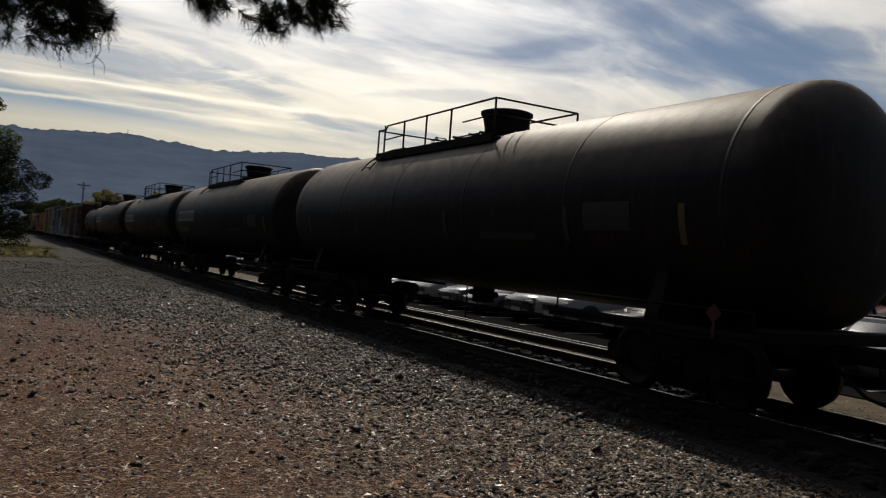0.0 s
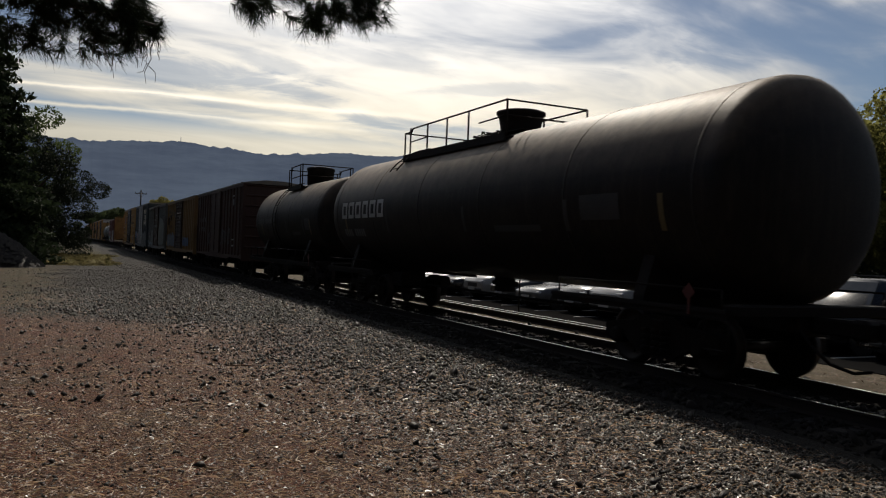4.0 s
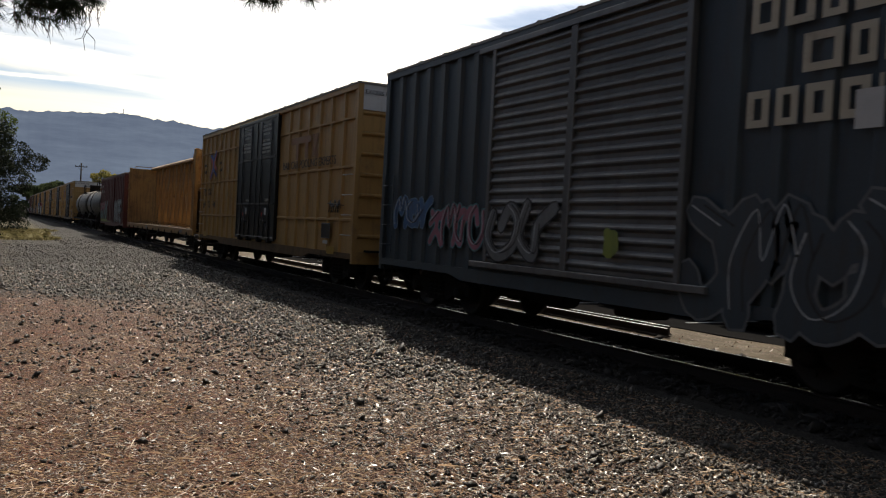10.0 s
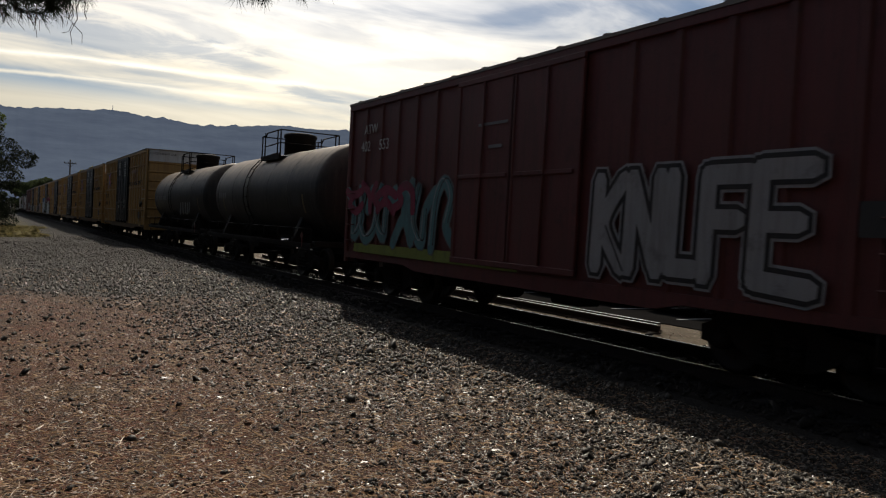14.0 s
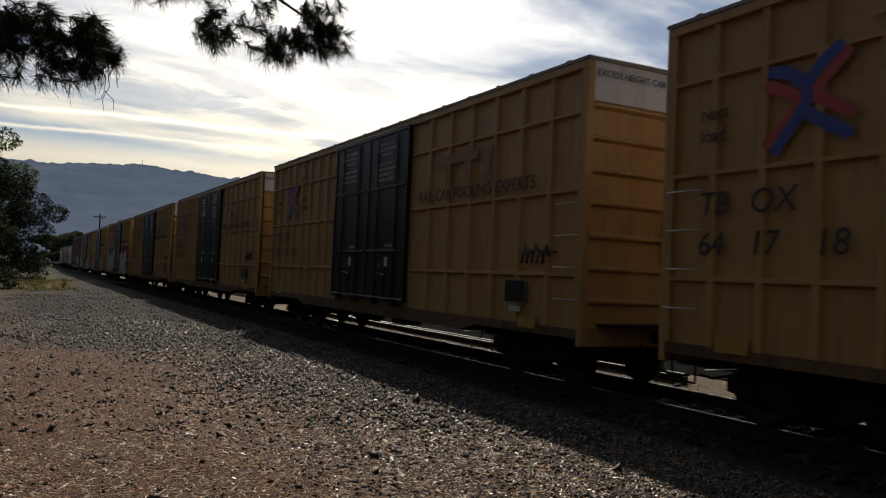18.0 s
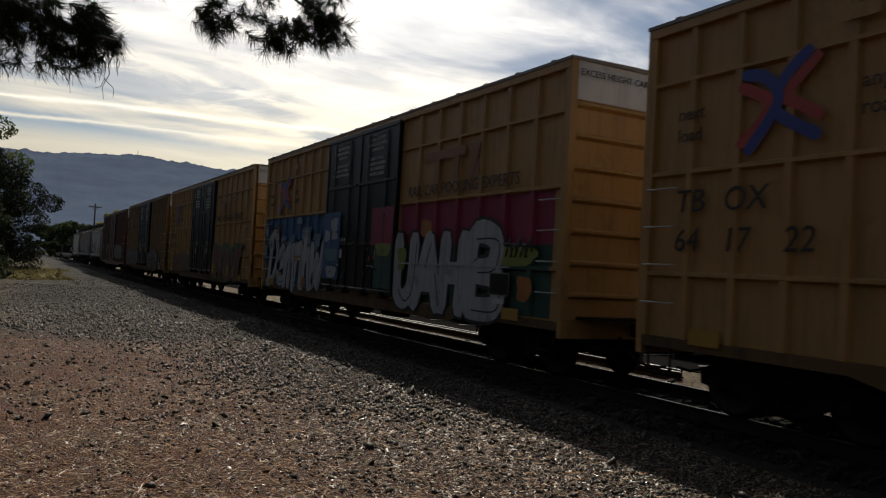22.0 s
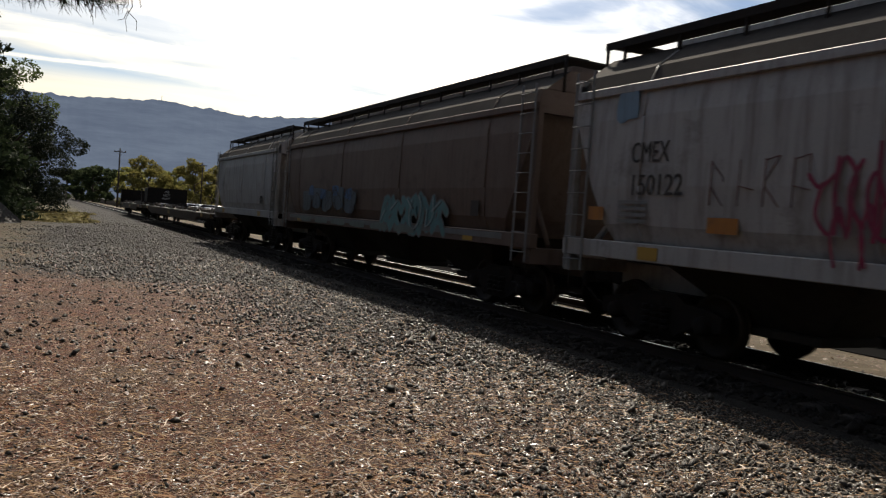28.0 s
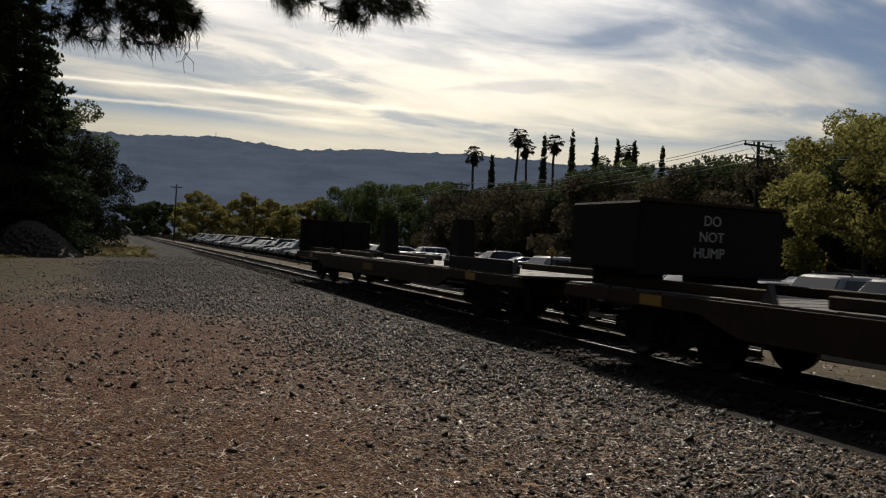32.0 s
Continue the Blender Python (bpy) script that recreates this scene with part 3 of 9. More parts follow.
def make_track():
    bed = Build()
    bed.prism([(6.7, -0.30), (7.35, -0.185), (10.55, -0.185), (10.85, -0.20), (10.85, -0.4), (6.7, -0.4)], "y", -150, 420)
    tagged(part("ballast_bed", bed, M_BED_SHADED), "low bed of ballast under the track, darkened as in the train's shade", "ballast", kind="structure")
    strip = Build()
    ys, xs = [-60 + 1.5 * i for i in range(141)] + [200, 420], (10.75, 11.2, 11.9, 12.7, 13.4, 14.0, 14.5)
    rise = lambda x, y: -0.175 - 0.20 * max(0.0, min(1.0, (x - 11.7) / 2.4)) + 0.022 * noise.noise(Vector((x * 1.4, y * 0.9, 6.0)))
    m = len(xs)
    edge = lambda y: 0.22 * noise.noise(Vector((y * 0.5, 3.0, 1.0)))
    strip.add([(x + (edge(y) if x > 13.8 else 0.0), y, rise(x, y) - (0.03 if x in (10.75, 14.5) else 0.0)) for y in ys for x in xs], [(a * m + c, a * m + c + 1, (a + 1) * m + c + 1, (a + 1) * m + c) for a in range(len(ys) - 1) for c in range(m - 1)], True)
    tagged(part("shoulder", strip, M_SHOULDER), "dry tan dirt strip between the track and the car park", "dirt strip", kind="structure")
    track = thing("railway_track", "single railway track with shiny worn rail heads on dark ties", "track", at=(TRACK, 0, 0), kind="structure")
    side = [(-0.07, -0.172), (-0.07, -0.160), (-0.012, -0.135), (-0.010, -0.045), (-0.036, -0.030), (-0.036, -0.006), (-0.030, -0.002), (0.030, -0.002), (0.036, -0.006), (0.036, -0.030), (0.010, -0.045), (0.012, -0.135), (0.07, -0.160), (0.07, -0.172)]
    top = [(-0.030, -0.003), (-0.026, 0.0), (0.026, 0.0), (0.030, -0.003)]
    for x in (-0.7525, 0.7525):
        r = part("rail", Build().prism(side, "y", -150, 420), M_RAIL, track, "rusty rail with polished head", at=(x, 0, 0))
        part("rail_head", Build().prism(top, "y", -150, 420), M_RAILTOP, r, "polished steel running surface")
    tie = Build().box(-1.25, 1.25, -0.11, 0.11, -0.33, -0.168, 0.012).mesh("tie", M_TIE)
    plate = Build()
    for x in (-0.7525, 0.7525):
        plate.box(x - 0.14, x + 0.14, -0.09, 0.09, -0.168, -0.158, 0.003)
        for dx in (-0.09, 0.09):
            plate.box(x + dx - 0.016, x + dx + 0.016, -0.05, -0.018, -0.16, -0.138, 0.004)
    plate = plate.mesh("tie_plate", M_RAIL)
    for i in range(150):
        y = -6 + 0.52 * i
        t = part("tie", tie, M_TIE, track, at=pose(random.uniform(-0.04, 0.04), y, 0, 0, 0, random.uniform(-1, 1)))
        if i < 90:
            part("tie_plate", plate, M_RAIL, t)
    # two spare rails lie on the far shoulder
    for k, (x, y0, y1) in enumerate(((11.28, 10.9, 36.0), (11.62, 11.2, 31.5))):
        r = thing("spare_rail", "loose spare rail lying on the ballast shoulder", "rail", "spare rails", at=(x, 0, -0.165 + 0.172 - 0.17 + 0.165))
        part("rail_bar", Build().prism(side, "y", y0, y1), M_RAIL, r)
        part("rail_head", Build().prism(top, "y", y0, y1), M_RAILTOP, r)


def scatter(name, mat, label, count, place, size, flat, seed, slim=1.0, flake=False, spread=0.42):
    """Loose pieces in one mesh: each a small rough block."""
    rng = np.random.default_rng(seed)
    pts = place(rng, count)
    n = len(pts)
    base = np.array([[1, 0, 0], [-0.45, 0.85, 0], [-0.6, -0.75, 0], [0.25, 0.1, 1.0], [-0.35, -0.2, 0.85], [0.1, -0.5, -0.6]], float)
    if flake:
        base = np.array([[1, -0.15, 0], [-0.5, 0.8, 0], [-0.7, -0.7, 0], [-0.1, 0.05, 0.8]], float)
    corners = len(base)
    faces = np.array([[0, 1, 3], [1, 2, 3], [2, 0, 3]]) if flake else np.array([[0, 1, 3], [1, 4, 3], [1, 2, 4], [2, 0, 3], [2, 3, 4], [0, 2, 5], [1, 0, 5], [2, 1, 5]])
    s = rng.lognormal(math.log(size), spread, n)
    jit = rng.uniform(0.6, 1.35, (n, corners, 3))
    v = base[None] * jit
    v[:, :, 0] *= rng.uniform(0.8, 1.6, n)[:, None] / slim
    v[:, :, 1] *= slim
    v[:, :, 2] *= flat
    a = rng.uniform(0, 2 * math.pi, n)
    tx, ty = rng.normal(0, 0.35, n), rng.normal(0, 0.35, n)
    c, sn = np.cos(a)[:, None], np.sin(a)[:, None]
    x, y, z = v[:, :, 0] * c - v[:, :, 1] * sn, v[:, :, 0] * sn + v[:, :, 1] * c, v[:, :, 2]
    z = z + x * tx[:, None] + y * ty[:, None]
    out = np.stack([x, y, z], 2) * s[:, None, None]
    gz = np.array([ground_height(px, py) if px < 6.7 else pz for px, py, pz in pts])
    out += np.stack([pts[:, 0], pts[:, 1], gz + s * flat * 0.25], 1)[:, None, :]
    me = bpy.data.meshes.new(name)
    f = (faces[None] + (np.arange(n) * corners)[:, None, None]).reshape(-1, 3)
    me.vertices.add(n * corners)
    me.vertices.foreach_set("co", out.reshape(-1))
    me.loops.add(f.size)
    me.loops.foreach_set("vertex_index", f.reshape(-1))
    me.polygons.add(len(f))
    me.polygons.foreach_set("loop_start", np.arange(len(f)) * 3)
    me.update(calc_edges=True)
    me.materials.append(mat)
    ob = new(name, me)
    return tagged(ob, label, name.replace("_", " "), kind="stuff")


def wedge(rng, n, d0, d1, az0, az1, power=1.0):
    """Places on the ground, denser near the viewer."""
    d = d0 * (d1 / d0) ** (rng.uniform(0, 1, n) ** power)
    a = np.radians(rng.uniform(az0, az1, n))
    return d * np.sin(a), d * np.cos(a)


def gravel_share(x, y):
    w = np.array([noise.noise(Vector((a * 0.45, c * 0.45, 8.0))) for a, c in zip(x, y)]) * 2.6
    share = np.clip((x + 0.6 * w + np.maximum(y - 17.0, 0) * 1.5 + np.maximum(6.5 - y, 0) * 0.45 - 1.6) / 4.2, 0, 1)
    # earth with thin grass takes over again on the tree side farther up the line
    return share * np.where(y > 18.0, np.clip((x + 0.8 * w + 1.4) / 2.4, 0.08, 1), 1.0)


def place_stones(rng, n):
    x, y = wedge(rng, n, 3.4, 60, -14, 68)
    x, y = np.append(x, rng.uniform(-9, 7, n // 5)), np.append(y, rng.uniform(-7, 14, n // 5))
    n = len(x)
    keep = (x < 6.66) & (rng.uniform(0, 1, n) < 0.06 + 0.94 * gravel_share(x, y)) & ~((y > 45) & (x < 3))
    return np.stack([x[keep], y[keep], x[keep] * 0], 1)


def place_coarse(rng, n):
    """Coarser stones in the middle distance."""
    x, y = wedge(rng, n, 9.0, 55, -12, 50, 0.8)
    keep = (x < 6.66) & (rng.uniform(0, 1, n) < 0.10 + 0.9 * gravel_share(x, y)) & ~((y > 45) & (x < 3))
    return np.stack([x[keep], y[keep], x[keep] * 0], 1)


def place_grass(rng, n):
    y = rng.uniform(40, 78, n)
    x = rng.uniform(-5, 5.2, n)
    w = np.array([noise.noise(Vector((a * 0.3, c * 0.12, 3.0))) for a, c in zip(x, y)])
    keep = (w + (y - 52) * 0.03 - np.maximum(x - 2.5, 0) * 0.45 > 0.0)
    return np.stack([x[keep], y[keep], x[keep] * 0], 1)


def place_straw(rng, n):
    x, y = wedge(rng, n, 3.3, 26, -14, 64)
    x, y = np.append(x, rng.uniform(-9, 6.6, n // 5)), np.append(y, rng.uniform(-7, 12, n // 5))
    n = len(x)
    keep = (x < 6.6) & (rng.uniform(0, 1, n) < 1.0 - 0.35 * gravel_share(x, y))
    return np.stack([x[keep], y[keep], x[keep] * 0], 1)


def place_chips(rng, n):
    x, y = wedge(rng, n, 3.4, 34, -14, 66)
    x, y = np.append(x, rng.uniform(-10, 6.4, n // 2)), np.append(y, rng.uniform(-8, 8, n // 2))
    n = len(x)
    keep = (x < 6.4) & (rng.uniform(0, 1, n) < 1.0 - 0.75 * gravel_share(x, y))
    return np.stack([x[keep], y[keep], x[keep] * 0], 1)


def place_flakes(rng, n):
    """Small bright fragments everywhere in the clearing, thickest where the gravel lies."""
    x, y = wedge(rng, n, 3.3, 30, -14, 66, 0.85)
    keep = (x < 6.66) & (rng.uniform(0, 1, n) < 0.16 + 0.84 * gravel_share(x, y))
    return np.stack([x[keep], y[keep], x[keep] * 0], 1)


def place_debris(rng, n):
    y = -4 + 44 * rng.uniform(0, 1, n) ** 1.3
    x = rng.uniform(10.9, 13.9, n)
    z = -0.175 - 0.20 * np.clip((x - 11.7) / 2.4, 0, 1)
    return np.stack([x, y, z], 1)


def place_ballast(rng, n):
    y = -9 + 80 * rng.uniform(0, 1, n) ** 1.4
    x = rng.uniform(6.7, 10.8, n)
    keep = (np.abs(np.abs(x - TRACK) - 0.7525) > 0.1)
    x, y = x[keep], y[keep]
    z = np.where(x < 7.35, -0.30 + (x - 6.7) / 0.65 * 0.115, -0.185)
    return np.stack([x, y, z], 1)


make_ground()
make_track()
scatter("gravel", M_STONE, "loose grey gravel over the ground", 74000, place_stones, 0.0150, 0.75, 3)
scatter("stone_flakes", M_FLAKE, "small bright stone flakes glinting over the ground", 140000, place_flakes, 0.0112, 0.42, 27, 0.75, True, 0.33)
scatter("bark_chips", M_CHIP, "pale dry bark chips strewn over the dirt", 30000, place_chips, 0.013, 0.30, 5)
scatter("straw", M_STRAW, "pale dry straw and needles littering the dirt", 115000, place_straw, 0.0066, 0.6, 15, 0.20, True)
# dark pieces stand for stones and for small shadowed pits in the litter
scatter("dark_stones", M_STONEDARK, "dark stones, also in place of shadowed pits, among the chips", 3800, lambda r, n: place_chips(r, n), 0.0125, 0.5, 9)
scatter("coarse_gravel", M_STONE, "coarse grey gravel thick towards the track", 80000, place_coarse, 0.0205, 0.85, 13)
scatter("dry_grass", M_GRASS, "yellowing dry grass at the edge of the clearing", 60000, place_grass, 0.024, 2.2, 21, 0.3, True)
scatter("ballast", M_BALLAST, "ballast stones between and beside the ties, darkened as in shade", 30000, place_ballast, 0.034, 0.7, 7)
scatter("shoulder_debris", M_CHIP, "small dry leaves and chips on the far shoulder", 7000, place_debris, 0.016, 0.35, 31, 0.8, True)


# ---- the train ----
# A place s along the train passes the viewer's own y when travelled(t) equals s.
def travelled(t):
    return 13.6267 * (t - 16) + 0.0109 * (t - 16) ** 2


CARS = []
TRUCKS = []
WHEEL_R = 0.45


def wheelset_mesh():
    b = Build()
    b.rod((-1.02, 0, 0), (1.02, 0, 0), 0.075, 10)
    for s in (-1, 1):
        x = s * 0.7525
        prof = [(-0.065, 0.06), (-0.065, 0.13), (-0.03, 0.16), (-0.03, 0.36), (-0.065, 0.385), (-0.065, 0.444), (0.045, WHEEL_R), (0.05, WHEEL_R + 0.0), (0.052, WHEEL_R + 0.025), (0.075, WHEEL_R + 0.025), (0.075, 0.385), (0.04, 0.36), (0.04, 0.16), (0.075, 0.13), (0.075, 0.06)]
        prof = [(-s * a, r) for a, r in prof]
        if s > 0:
            prof = prof[::-1]
        b.turned(prof, "x", (x, 0, 0), 28)
        for k in range(5):
            a = 2 * math.pi * k / 5
            b.rod((x + s * 0.02, 0.26 * math.cos(a), 0.26 * math.sin(a)), (x + s * 0.055, 0.26 * math.cos(a), 0.26 * math.sin(a)), 0.035, 6)
    return b.mesh("wheelset", M_WHEEL)


def side_frame_mesh():
    b = Build()
    out = [(-1.22, 0.40), (-1.22, 0.60), (-1.02, 0.66), (-0.55, 0.70), (-0.36, 0.82), (0.36, 0.82), (0.55, 0.70), (1.02, 0.66), (1.22, 0.60), (1.22, 0.40), (1.06, 0.37), (1.02, 0.50), (0.76, 0.50), (0.70, 0.40), (0.34, 0.22), (-0.34, 0.22), (-0.70, 0.40), (-0.76, 0.50), (-1.02, 0.50), (-1.06, 0.37)]
    b.prism(out, "x", -0.07, 0.07)
    for y in (-0.89, 0.89):
        b.turned([(-0.16, 0.05), (-0.15, 0.12), (-0.06, 0.14), (0.06, 0.14)], "x", (0, y, 0.45), 12)
    for y in (-0.2, 0, 0.2):
        for k in range(4):
            b.turned([(0.0, 0.075), (0.05, 0.075)], "z", (-0.09, y, 0.30 + 0.09 * k), 10)
    b.box(-0.10, -0.06, -0.30, 0.30, 0.26, 0.30)
    return b.mesh("side_frame", M_STEEL)


ME_WHEELSET, ME_SIDE = wheelset_mesh(), side_frame_mesh()
ME_BOLSTER = Build().box(-1.1, 1.1, -0.17, 0.17, 0.46, 0.78, 0.04).rod((0, 0, 0.7), (0, 0, 0.93), 0.22, 14).box(-0.9, 0.9, -0.62, -0.56, 0.42, 0.52).box(-0.9, 0.9, 0.56, 0.62, 0.42, 0.52).mesh("truck", M_STEEL)
ME_COUPLER = Build().box(-0.10, 0.10, 0.0, 0.62, 0.76, 0.98, 0.03).box(-0.17, 0.14, 0.58, 0.86, 0.73, 1.0, 0.05).box(-0.16, -0.06, 0.80, 0.93, 0.75, 0.98, 0.03).box(-0.24, 0.24, -0.15, 0.0, 0.70, 1.04, 0.02).mesh("coupler", M_STEEL)
ME_HOSE = Build().tube([(0.32, 0.0, 0.80), (0.34, 0.2, 0.62), (0.30, 0.45, 0.42), (0.20, 0.72, 0.34), (0.10, 0.9, 0.38)], 0.022, 6).mesh("air_hose", M_STEEL)


def add_truck(car, y):
    t = part("truck", ME_BOLSTER, M_STEEL, car, at=(0, y, 0))
    for s in (-1, 1):
        part("side_frame", ME_SIDE, M_STEEL, t, at=Matrix.Translation((s * 1.0, 0, 0)) @ Matrix.Diagonal((1 if s < 0 else -1, 1, 1, 1)))
    pair = [part("wheelset", ME_WHEELSET, M_WHEEL, t, at=(0, d, WHEEL_R)) for d in (-0.89, 0.89)]
    TRUCKS.append(pair)
    return t


def add_running_gear(car, half, inset=1.95, reach=None):
    """Trucks, couplers and air hoses at both ends of a car whose ends stand half from its middle."""
    for s in (-1, 1):
        add_truck(car, s * (half - inset))
        turn = Matrix.Translation((0, s * (half - 0.06), 0)) @ Matrix.Rotation(0 if s > 0 else math.pi, 4, "Z")
        part("coupler", ME_COUPLER, M_STEEL, car, at=turn)
        part("air_hose", ME_HOSE, M_STEEL, car, at=turn)


def start_car(kind, label, category, s0, s1, group="cars of the freight train"):
    car = thing(kind, label, category, group, at=(TRACK, (s0 + s1) / 2 - travelled(0), 0))
    CARS.append((car, (s0 + s1) / 2))
    return car


def ladder_mesh(w, h, n, mat, name="ladder"):
    b = Build()
    for y in (-w / 2, w / 2):
        b.box(-0.02, 0.0, y - 0.02, y + 0.02, 0, h)
    for i in range(n):
        z = h * (i + 0.5) / n
        b.tube([(0.0, -w / 2, z), (-0.055, -w / 2 + 0.02, z), (-0.055, w / 2 - 0.02, z), (0.0, w / 2, z)], 0.011, 5)
    return b.mesh(name, mat)


def grab_mesh(w, mat):
    return Build().tube([(0.03, -w / 2, 0), (-0.06, -w / 2, 0), (-0.06, w / 2, 0), (0.03, w / 2, 0)], 0.012, 5).mesh("grab_iron", mat)


def brake_wheel_mesh():
    b = Build()
    n = 20
    ring = [(0.28 * math.cos(2 * math.pi * i / n), 0, 0.28 * math.sin(2 * math.pi * i / n)) for i in range(n + 1)]
    b.tube(ring, 0.016, 5)
    for k in range(6):
        a = math.pi * k / 3
        b.rod((0, 0.05, 0), (0.28 * math.cos(a), 0, 0.28 * math.sin(a)), 0.012, 5)
    b.rod((0, 0.18, 0), (0, -0.01, 0), 0.04, 8)
    return b.mesh("brake_wheel", M_STEEL)


ME_BRAKEWHEEL = brake_wheel_mesh()
ME_STIRRUP = Build().tube([(0, -0.2, 0.35), (0, -0.2, 0), (0, 0.2, 0), (0, 0.2, 0.35)], 0.016, 5).mesh("stirrup_step", M_STEEL)
ME_GRABS = {}


def grabs(car, x, y, zs, w, mat):
    key = (w, mat.name)
    if key not in ME_GRABS:
        ME_GRABS[key] = grab_mesh(w, mat)
    for z in zs:
        part("grab_iron", ME_GRABS[key], mat, car, at=(x, y, z))


def end_profile(z0, z1, n, depth):
    """Corrugated end: stepped ribs from sill to eave; y is the outward depth."""
    pts = [(0.0, z0)]
    step = (z1 - z0) / n
    for i in range(n):
        z = z0 + i * step
        pts += [(0.0, z + step * 0.74), (depth, z + step * 0.83), (depth, z + step * 0.90), (0.0, z + step * 0.97)]
    pts.append((0.0, z1))
    return pts


def boxcar_body(car, half, zs, zt, paint, roof_mat=M_ROOF, peak=0.16, posts=(), rails=(), door=None, ends=8, end_paint=None, end_white=0.0, roof_ribs=10, sill=0.30, sill_paint=None, post_w=0.11, post_d=0.07, fishbelly=True):
    """Walls, posts, roof, ends and underframe. zs, zt: foot and head of the sides. posts, rails: places of the outside stiffeners on the side."""
    X = 1.55
    end_paint = end_paint or paint
    d0, d1 = (door[0], door[1]) if door else (0, 0)
    for s in (-1, 1):
        b = Build()
        xo, xi = s * (X - post_d), s * (X - post_d - 0.06)
        b.box(min(xo, xi), max(xo, xi), -half, half, zs, zt)
        b.box(min(s * X, xi), max(s * X, xi), -half, -half + 0.16, zs, zt)
        b.box(min(s * X, xi), max(s * X, xi), half - 0.16, half, zs, zt)
        b.box(min(s * (X + 0.01), xi), max(s * (X + 0.01), xi), -half, half, zt - 0.13, zt, 0.01)
        side = part("side_wall", b, paint, car)
        if s > 0:
            rest = Build()
            for y in posts:
                rest.box(xo, X, y - post_w / 2, y + post_w / 2, zs, zt - 0.13)
            for z in rails:
                rest.box(xo, X - 0.005, -half + 0.16, half - 0.16, z - 0.035, z + 0.035)
            if posts or rails:
                part("side_posts", rest, paint, side)
            continue
        post = Build().prism([(-X + post_d, -post_w * 0.7), (-X + 0.008, -post_w * 0.45), (-X + 0.008, post_w * 0.45), (-X + post_d, post_w * 0.7)][::-1], "z", zs, zt - 0.13).mesh("side_post", paint)
        for y in posts:
            part("side_post", post, paint, side, at=(0, y, 0))
        spans = [(-half + 0.16, d0 - 0.12), (d1 + 0.12, half - 0.16)] if door else [(-half + 0.16, half - 0.16)]
        for z in rails:
            for a, c in spans:
                r = Build().prism([(-X + post_d, z - 0.05), (-X + 0.004, z - 0.02), (-X + 0.004, z + 0.025), (-X + post_d, z + 0.045)], "y", a, c)
                part("side_rail", r, paint, side)
    # sill under the side, deeper between the trucks
    k = half - 3.6
    for s in (-1, 1):
        b = Build()
        lo = zs - (sill if fishbelly else sill * 0.6)
        out = [(-half, zs), (half, zs), (half, zs - 0.14), (k + 0.5, zs - 0.14), (k, lo), (-k, lo), (-k - 0.5, zs - 0.14), (-half, zs - 0.14)]
        b.prism(out, "x", s * 1.50 - 0.04, s * 1.50 + 0.04)
        part("side_sill", b, sill_paint or paint, car)
    # roof with cross ribs
    rb = Build()
    rb.prism([(-X - 0.02, zt), (-X - 0.02, zt + 0.05), (-0.4, zt + peak), (0.4, zt + peak), (X + 0.02, zt + 0.05), (X + 0.02, zt)], "y", -half - 0.02, half + 0.02)
    roof = part("roof", rb, roof_mat, car)
    rib = Build()
    rib.prism([(-X - 0.01, zt + 0.05), (-X - 0.01, zt + 0.075), (-0.4, zt + peak + 0.035), (0.4, zt + peak + 0.035), (X + 0.01, zt + 0.075), (X + 0.01, zt + 0.05)], "y", -0.05, 0.05)
    rib = rib.mesh("roof_rib", roof_mat)
    for i in range(roof_ribs):
        part("roof_rib", rib, roof_mat, roof, at=(0, -half + (i + 0.5) * 2 * half / roof_ribs, 0))
    # ends
    for s in (-1, 1):
        b = Build()
        prof = end_profile(zs, zt - end_white, ends, 0.07)
        n = len(prof)
        vs, fs = [], []
        for x in (-X + 0.06, -X + 0.20, X - 0.20, X - 0.06):
            flat = abs(x) > X - 0.1
            vs += [(x, s * (half - 0.05 + (0.0 if flat else d)), z) for d, z in prof]
        for c in range(3):
            for i in range(n - 1):
                q = (c * n + i, (c + 1) * n + i, (c + 1) * n + i + 1, c * n + i + 1)
                fs.append(q if s < 0 else q[::-1])
        b.add(vs, fs)
        e = part("end_wall", b, end_paint, car)
        for x in (-X - 0.004, X - 0.066):
            part("corner_post", Build().box(x, x + 0.07, s * (half + 0.004) - 0.08 * (s > 0), s * (half + 0.004) + 0.08 * (s < 0), zs + 0.004, zt - 0.004), end_paint, e)
        part("end_sill", Build().box(-X + 0.008, X - 0.008, s * (half + 0.010) - 0.1 * (s > 0), s * (half + 0.010) + 0.1 * (s < 0), zs - 0.25, zs + 0.05), end_paint, e)
        if end_white:
            w = Build()
            y0 = s * (half - 0.02)
            w.prism([(-X + 0.07, zt - end_white), (X - 0.07, zt - end_white), (X - 0.07, zt + 0.04), (0.4, zt + peak - 0.01), (-0.4, zt + peak - 0.01), (-X + 0.07, zt + 0.04)], "y", min(y0, y0 - s * 0.05), max(y0, y0 - s * 0.05))
            part("end_panel", w, M_WHITE, e, "white-painted band across the top of the end")
    # underframe
    u = Build()
    u.box(-0.3, 0.3, -half + 0.2, half - 0.2, zs - 0.28, zs + 0.02)
    for i in range(9):
        y = -half + 1 + i * (2 * half - 2) / 8
        u.box(-1.45, 1.45, y - 0.08, y + 0.08, zs - 0.16, zs)
    u.box(-1.40, 1.40, -half + 0.1, half - 0.1, zs - 0.02, zs + 0.04)
    part("underframe", u, M_STEEL, car)
    part("air_reservoir", Build().rod((-0.9, 0.6, zs - 0.30), (-0.9, 1.6, zs - 0.30), 0.2, 12), M_STEEL, car)
